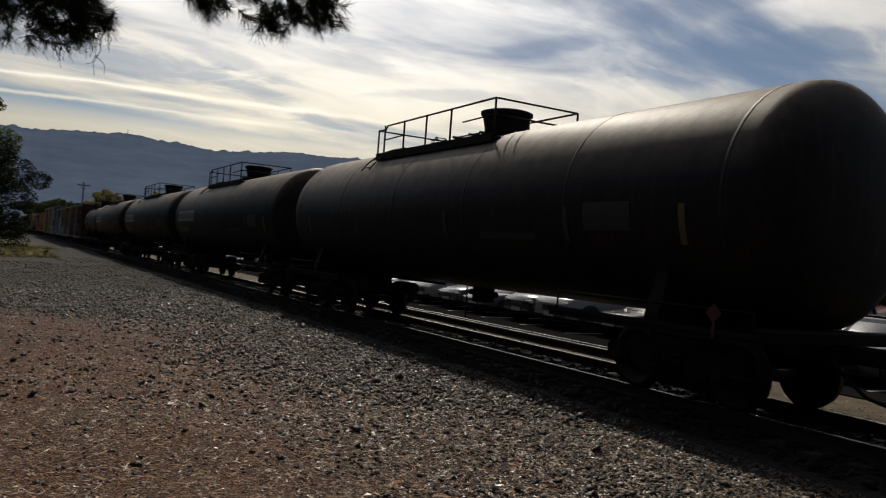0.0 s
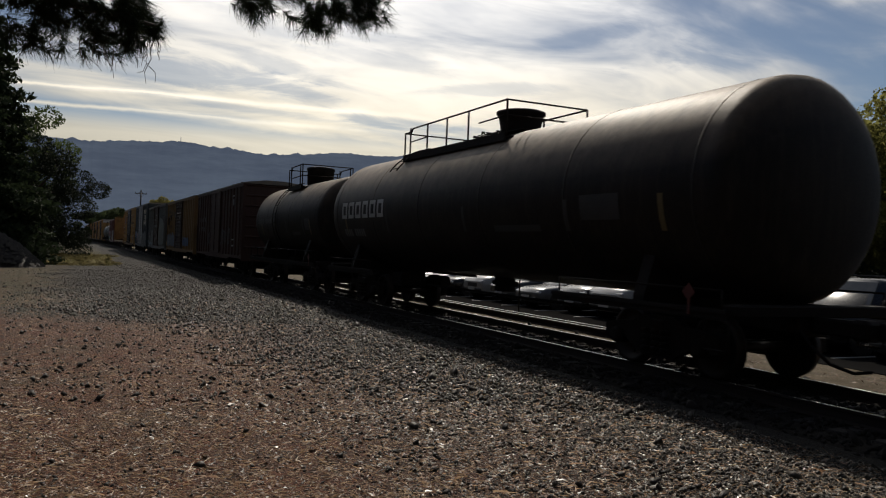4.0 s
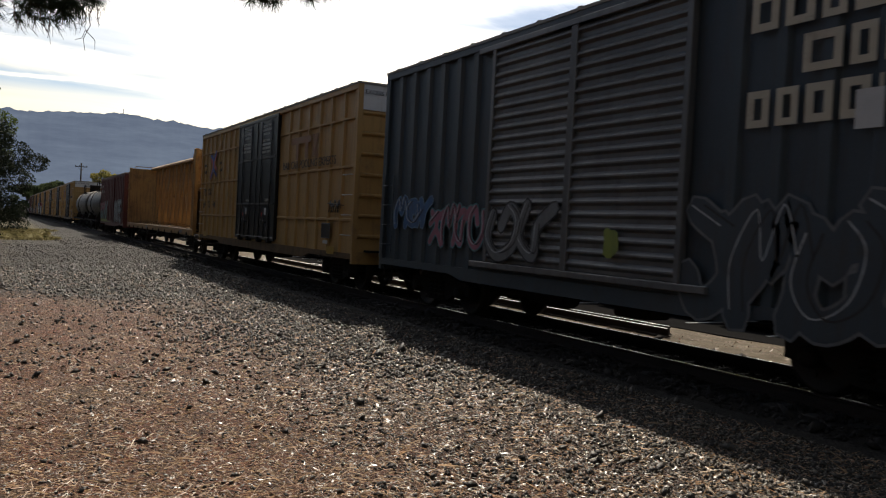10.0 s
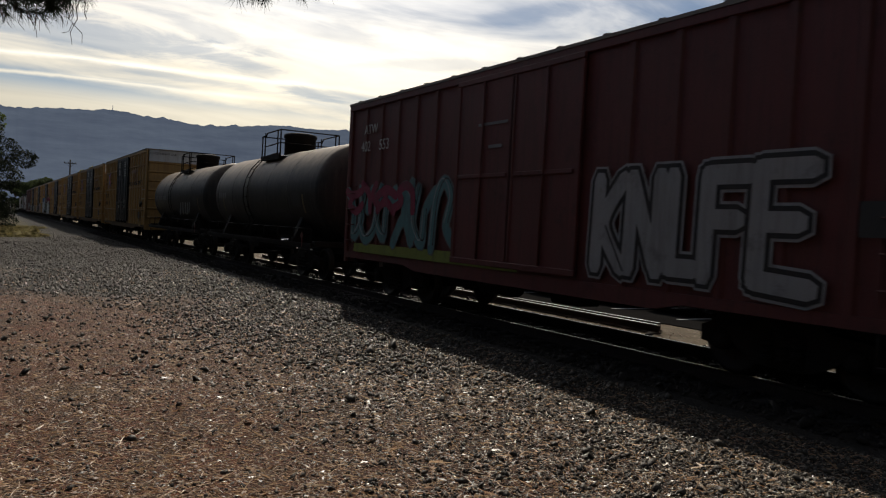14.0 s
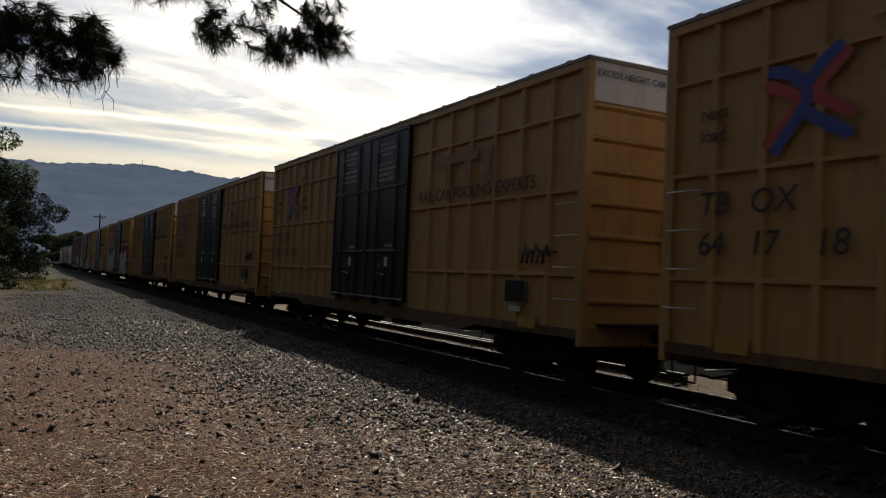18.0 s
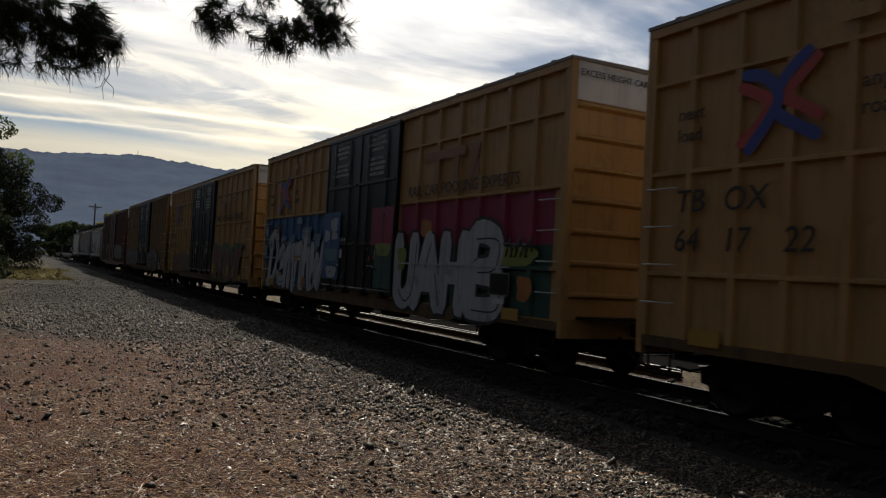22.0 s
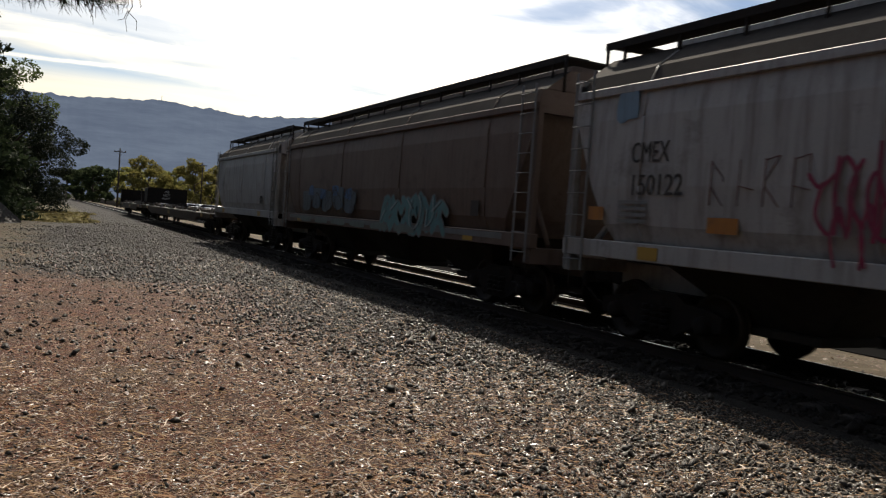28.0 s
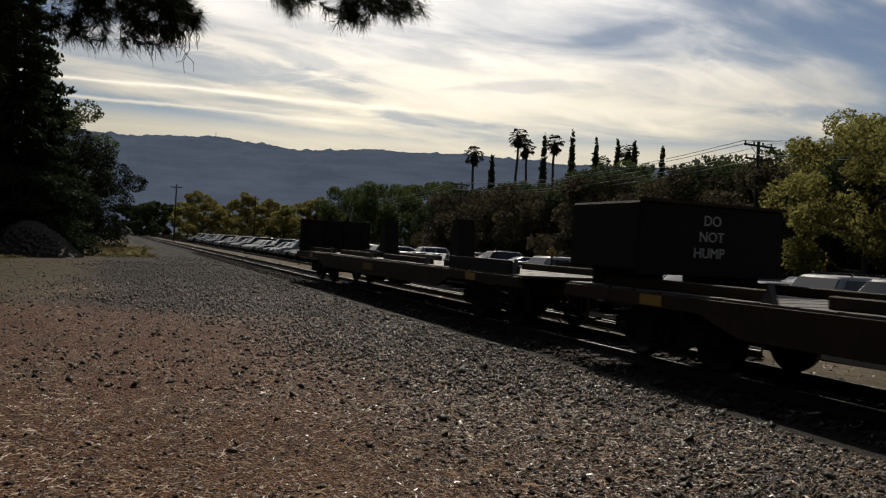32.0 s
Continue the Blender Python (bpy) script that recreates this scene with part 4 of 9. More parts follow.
    part("brake_gear", Build().box(-1.1, -0.6, -1.3, -0.6, zs - 0.45, zs - 0.1, 0.04), M_STEEL, car)
    part("brake_rod", Build().tube([(-0.5, -half + 2.5, zs - 0.33), (-0.5, half - 2.5, zs - 0.36)], 0.025, 5), M_STEEL, car)


def flat_door(car, y0, y1, z0, z1, mat, frame_mat=None, lines=(), split=None, name="plug_door"):
    """A plug door that stands proud of the side, with locking bars and handles."""
    X = 1.55
    b = Build().box(-X - 0.03, -X + 0.08, y0, y1, z0, z1, 0.012)
    d = part(name, b, mat, car, at=None)
    for z in (z0, z1):
        part("door_track", Build().box(-X - 0.055, -X, y0 - 0.06, y1 + 0.06, z - 0.05, z + 0.05, 0.01), frame_mat or mat, d)
    for y in (y0, y1):
        part("door_frame", Build().box(-X - 0.05, -X, y - 0.05, y + 0.05, z0 + 0.05, z1 - 0.05, 0.01), frame_mat or mat, d)
    for z in lines:
        part("cross_bar", Build().box(-X - 0.06, -X - 0.03, y0 + 0.08, y1 - 0.08, z - 0.035, z + 0.035, 0.008), mat, d)
    for y in split or ():
        part("locking_bar", Build().rod((-X - 0.055, y, z0 + 0.05), (-X - 0.055, y, z1 - 0.05), 0.022, 6), mat, d)
    return d


def ribbed_door(car, y0, y1, z0, z1, mat, n, depth=0.06):
    """A sliding door of horizontal corrugations."""
    X = 1.55
    st = (z1 - z0) / n
    prof = [(-X - 0.01, z0)]
    for i in range(n):
        z = z0 + i * st
        prof += [(-X - 0.01, z + st * 0.30), (-X - 0.01 - depth, z + st * 0.52), (-X - 0.01 - depth, z + st * 0.66), (-X - 0.01, z + st * 0.96)]
    prof += [(-X - 0.01, z1), (-X + 0.06, z1), (-X + 0.06, z0)]
    b = Build().prism(prof[::-1], "y", y0 + 0.05, y1 - 0.05)
    d = part("sliding_door", b, mat, car)
    for y in (y0, y1):
        part("door_frame", Build().box(-X - 0.07, -X + 0.05, y - 0.05, y + 0.05, z0 - 0.03, z1 + 0.03, 0.01), mat, d)
    for z in (z0 - 0.06, z1 + 0.06):
        part("door_track", Build().box(-X - 0.08, -X + 0.05, y0 - 0.5, y1 + 0.5, z - 0.05, z + 0.05, 0.01), mat, d)
    return d


def placards(car, items, x=-1.556):
    """Small stickers and plates: (y, z, width, height, material, name)."""
    for y, z, w, h, mat, name in items:
        part(name, Build().box(x - 0.006, x, y - w / 2, y + w / 2, z - h / 2, z + h / 2), mat, car)


def blobs(car, items, mat, name="graffiti", x=-1.585, seed=1, closed=True, lean=0.0, edge=None):
    """Sprayed balloon shapes on the side: (y, z, width, height). An outline in the edge colour stands behind."""
    rng = random.Random(seed)
    for y, z, w, h in items:
        ph = rng.uniform(0, 6.28)
        for m, grow, dx, nm in ((edge, 0.045, 0.0, name + "_outline"), (mat, 0.0, -0.004, name)):
            if m is None:
                continue
            pts = []
            for i in range(18):
                a = 2 * math.pi * i / 18
                sq = 1.0 / max(abs(math.cos(a)), abs(math.sin(a))) ** 0.72
                r = sq * (1 + 0.10 * math.sin(3 * a + ph) + 0.06 * math.sin(5 * a + 2 * ph))
                pts.append((y + (w / 2 + grow) * r * math.cos(a) + lean * math.sin(a) * h / 2, z + (h / 2 + grow) * r * math.sin(a)))
            part(nm, Build().prism(pts, "x", x + dx - 0.003, x + dx), m, car)


# loose sprayed shapes: arches, hooks, loops, wedges
STROKES = [
    [[(0.05, 0.0), (0.12, 0.7), (0.42, 1.0), (0.75, 0.75), (0.6, 0.35), (0.95, 0.1)]],
    [[(0.1, 0.85), (0.0, 0.35), (0.35, 0.0), (0.8, 0.2), (0.9, 0.7), (0.62, 0.98), (0.4, 0.6)]],
    [[(0.0, 0.15), (0.35, 0.55), (0.2, 0.95)], [(0.45, 0.0), (0.55, 0.6), (0.95, 1.0)]],
    [[(0.1, 0.0), (0.0, 0.5), (0.3, 1.0), (0.5, 0.5), (0.7, 1.05), (1.0, 0.55), (0.9, 0.0)]],
    [[(0.95, 0.95), (0.4, 0.75), (0.05, 0.95)], [(0.5, 0.8), (0.25, 0.3), (0.7, 0.0), (1.0, 0.3)]],
    [[(0.0, 0.6), (0.5, 0.9), (1.0, 0.65)], [(0.1, 0.05), (0.5, 0.4), (0.95, 0.0)], [(0.5, 0.85), (0.48, 0.35)]],
    [[(0.2, 1.0), (0.05, 0.4), (0.5, 0.05), (0.55, 0.6), (0.95, 0.95)]],
]


def ribbon(b, pts, w, x):
    """A flat band of paint along a smooth line of (y, z), with rounded ends."""
    line = []
    n = len(pts)
    for i in range(n - 1):
        p0, p1, p2, p3 = (Vector(pts[max(0, min(n - 1, k))]) for k in (i - 1, i, i + 1, i + 2))
        for k in range(5):
            t = k / 5
            line.append(0.5 * ((2 * p1) + (p2 - p0) * t + (2 * p0 - 5 * p1 + 4 * p2 - p3) * t * t + (3 * p1 - p0 - 3 * p2 + p3) * t ** 3))
    line.append(Vector(pts[-1]))
    rim = []
    for i, p in enumerate(line):
        d = (line[min(i + 1, len(line) - 1)] - line[max(i - 1, 0)]).normalized()
        rim.append((p, Vector((-d.y, d.x)), d))
    vs = []
    p, o, d = rim[0]
    vs += [p - d * w * 0.45 + o * w * 0.28, p - d * w * 0.45 - o * w * 0.28]
    for p, o, d in rim:
        vs += [p + o * w * 0.5, p - o * w * 0.5]
    p, o, d = rim[-1]
    vs += [p + d * w * 0.45 + o * w * 0.28, p + d * w * 0.45 - o * w * 0.28]
    b.add([(x, q.x, q.y) for q in vs], [(2 * i, 2 * i + 1, 2 * i + 3, 2 * i + 2) for i in range(len(vs) // 2 - 1)])


def throw_up(car, y, z, width, height, n, fill, edge=None, x=-1.57, seed=1, w=None, rim=0.05, shade=None, lean=0.12, tilt=0.0, name="graffiti"):
    """A row of sprayed letter-like shapes on the near side: y, z is the upper end's foot; the row runs towards -y."""
    rng = random.Random(seed)
    step = width / n
    w = w or step * 0.34
    for i in range(n):
        shape = STROKES[rng.randrange(len(STROKES))]
        up, jy, jz = rng.uniform(0.85, 1.1), rng.uniform(-0.04, 0.04), rng.uniform(-0.05, 0.05) * height
        shape = shape + [STROKES[rng.randrange(len(STROKES))][0]][: rng.randrange(2)]
        flip = rng.random() < 0.45
        shape = [[(1 - u, v) for u, v in q] for q in shape] if flip else shape
        lines = [[(y - step * (i - 0.08) + jy - u * step * 1.12 - v * height * lean, z + jz + tilt * i + v * height * up) for u, v in q] for q in shape]
        for m, grow, dx, nm in ((shade, rim * 2.4, 0.0, name + "_shade"), (edge, rim * 2, -0.003, name + "_outline"), (fill, 0.0, -0.006, name)):
            if m is None:
                continue
            b = Build()
            for k, q in enumerate(lines):
                off = 0.05 if nm.endswith("shade") else 0.0
                ribbon(b, [(a - off, c - off) for a, c in q], w + grow, x + dx - 0.0006 * k - 0.0015 * (i % 2))
            part(nm, b, m, car)
        # a thin dark stroke and a pale glint inside each shape
        if edge is not None:
            for m, wd, du in ((GRAF["black"], 0.028, -0.30), (GRAF["white"], 0.022, 0.28)):
                b = Build()
                q = lines[0]
                ribbon(b, [(a + du * w, c + 0.06 * height) for a, c in q[: max(2, len(q) - 1)]], wd, x - 0.011)
                part(name + "_line", b, m, car)


GLYPHS = {
    "D": [[(0.18, 0.0), (0.22, 0.5), (0.2, 1.0)], [(0.0, 0.86), (0.45, 1.05), (0.88, 0.6), (0.62, 0.1), (0.1, 0.0)]],
    "e": [[(0.1, 0.45), (0.72, 0.6), (0.5, 0.97), (0.1, 0.62), (0.22, 0.08), (0.85, 0.1)]],
    "m": [[(0.05, 0.0), (0.1, 0.9)], [(0.1, 0.62), (0.35, 1.0), (0.48, 0.45), (0.5, 0.0)], [(0.5, 0.62), (0.78, 1.0), (0.92, 0.4), (0.98, -0.08)]],
    "n": [[(0.08, 0.0), (0.15, 0.95)], [(0.15, 0.65), (0.55, 1.0), (0.78, 0.45), (0.85, 0.0)]],
    "h": [[(0.1, 0.0), (0.1, 1.25)], [(0.12, 0.6), (0.55, 0.85), (0.72, 0.4), (0.95, 0.0)]],
    "w": [[(0.0, 0.95), (0.22, 0.0), (0.5, 0.7)], [(0.5, 0.7), (0.75, 0.0), (1.0, 1.0)]],
    "U": [[(0.05, 1.0), (0.08, 0.2), (0.45, 0.0), (0.78, 0.25), (0.8, 1.0)]],
    "H": [[(0.12, 0.0), (0.14, 1.0)], [(0.78, 0.0), (0.8, 1.0)], [(0.15, 0.5), (0.78, 0.5)]],
    "A": [[(0.0, 0.0), (0.28, 0.6), (0.45, 1.0)], [(0.45, 1.0), (0.7, 0.5), (0.92, 0.0)], [(0.25, 0.34), (0.72, 0.34)]],
    "K": [[(0.12, 0.0), (0.14, 1.0)], [(0.85, 1.0), (0.3, 0.5), (0.88, 0.0)]],
    "N": [[(0.1, 0.0), (0.12, 1.0)], [(0.14, 0.95), (0.76, 0.05)], [(0.8, 0.0), (0.8, 1.0)]],
    "L": [[(0.15, 1.0), (0.15, 0.05)], [(0.15, 0.05), (0.9, 0.05)]],
    "F": [[(0.15, 0.0), (0.15, 0.98)], [(0.15, 0.98), (0.95, 0.98)], [(0.2, 0.55), (0.75, 0.55)]],
    "E": [[(0.15, 0.0), (0.15, 0.98)], [(0.15, 0.98), (0.9, 0.98)], [(0.2, 0.52), (0.75, 0.52)], [(0.15, 0.0), (0.95, -0.04)]],
    "B": [[(0.15, 0.0), (0.13, 0.98), (0.75, 0.95), (0.72, 0.58), (0.25, 0.52)], [(0.25, 0.5), (0.88, 0.42), (0.85, 0.04), (0.15, 0.0)]],
}


def glyph_row(car, names, y, z, widths, heights, fill, edge, x, w, lean, name="graffiti", halo=None):
    """Fat sprayed letters with a dark edge, running towards -y from y, standing on z."""
    for i, (g, wide, high) in enumerate(zip(names, widths, heights)):
        for m, grow, dx, nm in ((halo, 0.19, 0.006, name + "_halo"), (edge, 0.12, 0.0, name + "_outline"), (fill, 0.0, -0.004, name)):
            if m is None:
                continue
            b = Build()
            for k, line in enumerate(GLYPHS[g]):
                ribbon(b, [(y - u * wide - v * high * lean, z + v * high) for u, v in line], w + grow, x + dx - 0.0006 * k - 0.0016 * (i % 2))
            part(nm, b, m, car)
        for line in GLYPHS[g]:
            if len(line) > 2:
                b = Build()
                ribbon(b, [(y - u * wide - v * high * lean - 0.22 * w, z + v * high - 0.04) for u, v in line[1:]], 0.03, x - 0.0085)
                part(name + "_line", b, edge, car)
        y -= wide * 0.97


def ribbed_field(car, posts, y0, y1, z0, z1, mat, label, rails=(1.80, 3.13, 4.34), post_w=0.11):
    """A flat colour sprayed over the side sheet and over the stiffeners that cross it."""
    field = part("mural_field", Build().box(-1.4840, -1.4805, y0, y1, z0, z1), mat, car, label)
    for y in posts:
        if y0 < y < y1:
            a, c = post_w * 0.7 + 0.004, post_w * 0.45 + 0.004
            part("painted_post", Build().prism([(-1.482, y - a), (-1.546, y - c), (-1.546, y + c), (-1.482, y + a)][::-1], "z", z0, z1), mat, field)
    for z in rails:
        if z0 < z < z1:
            part("painted_rail", Build().prism([(-1.482, z - 0.054), (-1.549, z - 0.024), (-1.549, z + 0.029), (-1.482, z + 0.049)], "y", y0, y1), mat, field)


def letter_blocks(car, y, z, widths, height, mat, x=-1.558, gap=0.09, slant=0.0, name="emblem"):
    """A word of a trade mark, as one plain hollow block a letter."""
    for w in widths:
        t = min(0.10, w * 0.32)
        b = Build().box(x - 0.004, x, y - t, y, z, z + height)
        if w > 0.2:
            b.box(x - 0.004, x, y - w, y - t, z, z + t * 0.9)
            b.box(x - 0.004, x, y - w, y - t, z + height - t * 0.9, z + height)
            b.box(x - 0.004, x, y - w, y - w + t, z + t * 0.9, z + height - t * 0.9)
        part(name, b, mat, car)
        y -= w + gap


def even(a, c, n):
    return [a + (c - a) * i / (n - 1) for i in range(n)]


GRAF = {k: material("sprayed " + k, c, 0.5, 0, tuple(v * 0.7 for v in c), 2.0, 40, 0.02, 0.4, 0.4, (0.06, 0.05, 0.045), wear=0.45) for k, c in {
    "white": (0.40, 0.42, 0.42), "black": (0.026, 0.025, 0.026), "blue": (0.05, 0.13, 0.27), "pale blue": (0.17, 0.27, 0.36), "teal": (0.10, 0.24, 0.25), "dull teal": (0.15, 0.19, 0.175), "slate": (0.085, 0.120, 0.150), "dull red": (0.13, 0.03, 0.025), "green": (0.05, 0.16, 0.07), "deep green": (0.02, 0.085, 0.06), "pewter": (0.085, 0.095, 0.090), "rust": (0.085, 0.045, 0.030), "putty": (0.16, 0.125, 0.10),
    "crimson": (0.26, 0.022, 0.065), "red": (0.20, 0.04, 0.028), "orange": (0.40, 0.16, 0.03), "yellow": (0.45, 0.30, 0.04), "silver": (0.15, 0.155, 0.155), "chalk": (0.34, 0.345, 0.35), "lime": (0.22, 0.26, 0.05), "pink": (0.33, 0.12, 0.16)}.items()}
CAR = "freight car"
M_FAINT = material("thin grey spray paint", (0.11, 0.11, 0.11), 0.6, 0, (0.06, 0.06, 0.06), 2.0, 40, 0.03, 0.6)
M_CREAM = material("cream stencil paint", (0.50, 0.45, 0.34), 0.6, 0, (0.30, 0.26, 0.19), 2.0, 40, 0.03, 0.5, wear=0.3)
M_DIM = material("worn grey stencil paint", (0.048, 0.048, 0.047), 0.6, 0, (0.028, 0.028, 0.028), 2.0, 40, 0.03, 0.6)


def corner_irons(car, half, zs, zt, paint, ladders=True, top=True):
    """Ladders, grab irons and steps at the corners of the near side."""
    for s in (-1, 1):
        y = s * (half - 0.38)
        if ladders:
            part("ladder", ladder_mesh(0.44, (zt - zs) * (0.92 if s < 0 and top else 0.42), 9 if s < 0 and top else 4, paint), paint, car, at=(-1.555, y, zs + 0.1))
        else:
            grabs(car, -1.555, y, [zs + 0.45 + 0.5 * i for i in range(4)], 0.5, M_MARK)
        part("stirrup_step", ME_STIRRUP, M_STEEL, car, at=(-1.50, s * (half - 0.4), zs - 0.48))


def hi_cube(car, half, grid=True, faded=False):
    """Tall yellow boxcar with a pair of black plug doors."""
    paint = M_YELLOW_OLD if faded else M_YELLOW
    d0, d1 = -2.2, 2.3
    if grid:
        posts, rails = even(d1 + 0.1, half - 0.08, 9)[1:-1] + even(-half + 0.08, d0 - 0.1, 8)[1:-1], (1.80, 3.13, 4.34)
    else:
        posts, rails = even(d1 + 0.1, half - 0.08, 11)[1:-1] + even(-half + 0.08, d0 - 0.1, 11)[1:-1], ()
    boxcar_body(car, half, 0.97, 5.14, paint, peak=0.07, posts=posts, rails=rails, door=(d0, d1), ends=7, end_white=0.62, roof_ribs=16, sill=0.26, sill_paint=M_GRIMY, post_w=0.11 if grid else 0.16)
    for a, c in ((d0, 0.04), (0.04, d1)):
        m = (a + c) / 2
        flat_door(car, a + 0.04, c - 0.04, 1.10, 5.0, M_BLACKDOOR, lines=(2.22, 3.72))
        for dy in (-0.55, -0.02, 0.50):
            part("locking_rod", Build().rod((-1.60, m + dy, 1.15), (-1.60, m + dy, 2.15 if dy == -0.02 else 4.9), 0.016, 6), M_DOORSTEEL, car)
        for dy, z in ((-0.55, 1.5), (0.50, 1.5), (-0.55, 2.9), (0.50, 2.9), (-0.55, 4.3), (0.50, 4.3)):
            part("rod_guide", Build().box(-1.625, -1.58, m + dy - 0.05, m + dy + 0.05, z - 0.035, z + 0.035, 0.008), M_DOORSTEEL, car)
        part("door_handle", Build().tube([(-1.60, m - 0.30, 1.62), (-1.64, m - 0.30, 1.62), (-1.64, m - 0.02, 1.70), (-1.64, m + 0.20, 1.70)], 0.016, 5), M_DOORSTEEL, car, "worn steel locking handle")
        part("notice_frame", Build().tube([(-1.586, m - 0.42, 3.80), (-1.586, m + 0.62, 3.80), (-1.586, m + 0.62, 4.86), (-1.586, m - 0.42, 4.86), (-1.586, m - 0.42, 3.80)], 0.010, 4), M_MARKGREY, car)
        # warning words on the upper door, too small to read, and the latch plates lower down
        near = a < 0
        words = (("CLOSE AND LOCK", "BOTH DOORS BEFORE", "MOVING CAR"), ("CIERRE Y PONGA", "EL SEGURO EN AMBAS", "PUERTAS ANTES DE", "MOVER EL CARRO")) if near else (("CLOSE THIS DOOR", "BEFORE CLOSING", "MAIN DOOR"), ("CIERRE ESTA PUERTA", "ANTES DE CERRAR", "LA PUERTA PRINCIPAL"))
        z = 4.72
        for block in words:
            for line in block:
                lettering(line, 0.105, M_MARK, car, (-1.586, m + 0.10 + 0.030 * len(line), z), fat=0.002, name="notice_line", whole=True)
                z -= 0.125
            z -= 0.09
        placards(car, [(m - 0.13, 1.98, 0.18, 0.22, M_MARK, "notice_plate"), (m + 0.24, 1.88, 0.10, 0.11, M_XRED, "latch_plate"), (m - 0.30, 1.42, 0.035, 0.15, M_MARKGREY, "seal_tag"), (m + 0.42, 2.12, 0.2, 0.025, M_MARKGREY, "stencil"), (m + 0.40, 1.70, 0.12, 0.05, M_DIM, "stencil")], -1.588)
        for k in (-0.14, 0.0, 0.14):
            part("lock_mark", Build().prism([(m - 0.26 + k, 2.30), (m - 0.20 + k, 2.34), (m - 0.22 + k, 2.40), (m - 0.28 + k, 2.36)], "x", -1.592, -1.586), M_MARK, car)
    for y in (-1.7, -0.6, 0.6, 1.7):
        part("door_roller", Build().box(-1.66, -1.5, y - 0.10, y + 0.10, 0.98, 1.14, 0.02), M_STEEL, car)
    corner_irons(car, half, 0.97, 5.14, paint, ladders=False)
    part("brake_wheel", ME_BRAKEWHEEL, M_STEEL, car, at=(0.35, -half - 0.14, 2.42))
    part("brake_housing", Build().box(0.1, 0.62, -half - 0.05, -half + 0.1, 2.1, 2.75, 0.04), M_STEEL, car)
    for y in (-half - 0.32, half - 0.05):
        part("end_platform", Build().box(-1.2, 1.2, y, y + 0.37, 1.02, 1.07), M_STEEL, car)
    lettering("EXCESS HEIGHT CAR", 0.15, M_MARKBLACK, car, (-1.40, -half - 0.03, 4.90), FRONT_END)
    bars_end = Build()
    for k, (z, n) in enumerate(((4.02, 3), (3.42, 3), (2.85, 2))):
        for i in range(n):
            bars_end.box(0.2, 0.75, -half - 0.057, -half - 0.05, z - 0.09 * i, z - 0.09 * i + 0.035)
    part("stencil", bars_end, M_MARKBLACK, car)
    placards(car, [(-half + 1.78, 1.50, 0.62, 0.40, M_MARKGREY, "data_plate_rim"), (-half + 1.78, 1.20, 0.34, 0.09, M_MARK, "data_plate"), (-half + 1.4, 0.98 + 0.02, 0.5, 0.2, M_REFLECT, "reflector"), (half - 1.2, 1.02, 0.5, 0.2, M_REFLECT, "reflector"), (half - 3.8, 1.82, 0.55, 0.16, paint, "defect_card_holder"), (half - 3.1, 4.62, 0.45, 0.16, paint, "vent_cover")], -1.56)
    placards(car, [(-half + 1.78, 1.50, 0.58, 0.36, M_BLACKDOOR, "data_plate")], -1.568)
    if not grid:
        return
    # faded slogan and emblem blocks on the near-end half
    for outline, x in (([(-5.15, 3.95), (-3.45, 3.95), (-3.45, 4.14), (-5.15, 4.14)], 0.0), ([(-4.12, 3.50), (-3.90, 3.50), (-3.90, 3.95), (-4.12, 3.95)], 0.0), ([(-4.92, 3.50), (-4.70, 3.50), (-4.70, 3.95), (-4.92, 3.95)], 0.0), ([(-5.25, 4.14), (-5.55, 3.50), (-5.75, 3.50), (-5.45, 4.14)], 0.0), ([(-5.75, 4.14), (-5.45, 3.50), (-5.25, 3.50), (-5.55, 4.14)], 0.004)):
        part("emblem", Build().prism(outline, "x", -1.562 - x, -1.558 - x), M_MARKBROWN, car, "faded maroon emblem stroke")
    lettering("RAIL CAR POOLING EXPERTS", 0.33, M_MARKBLACK, car, (-1.558, -2.75, 3.24))
    for k in range(5):
        part("spray_stroke", Build().tube([(-1.562 - 0.001 * k, -6.75 - 0.15 * k, 1.98), (-1.562 - 0.001 * k, -6.86 - 0.15 * k, 2.30 - 0.08 * (k % 2)), (-1.562 - 0.001 * k, -6.95 - 0.15 * k, 1.98 + 0.1 * (k % 3))], 0.016, 4), GRAF["black"], car)
    part("spray_stroke", Build().rod((-1.562, -6.65, 2.22), (-1.562, -7.75, 2.16), 0.016, 4), GRAF["black"], car)


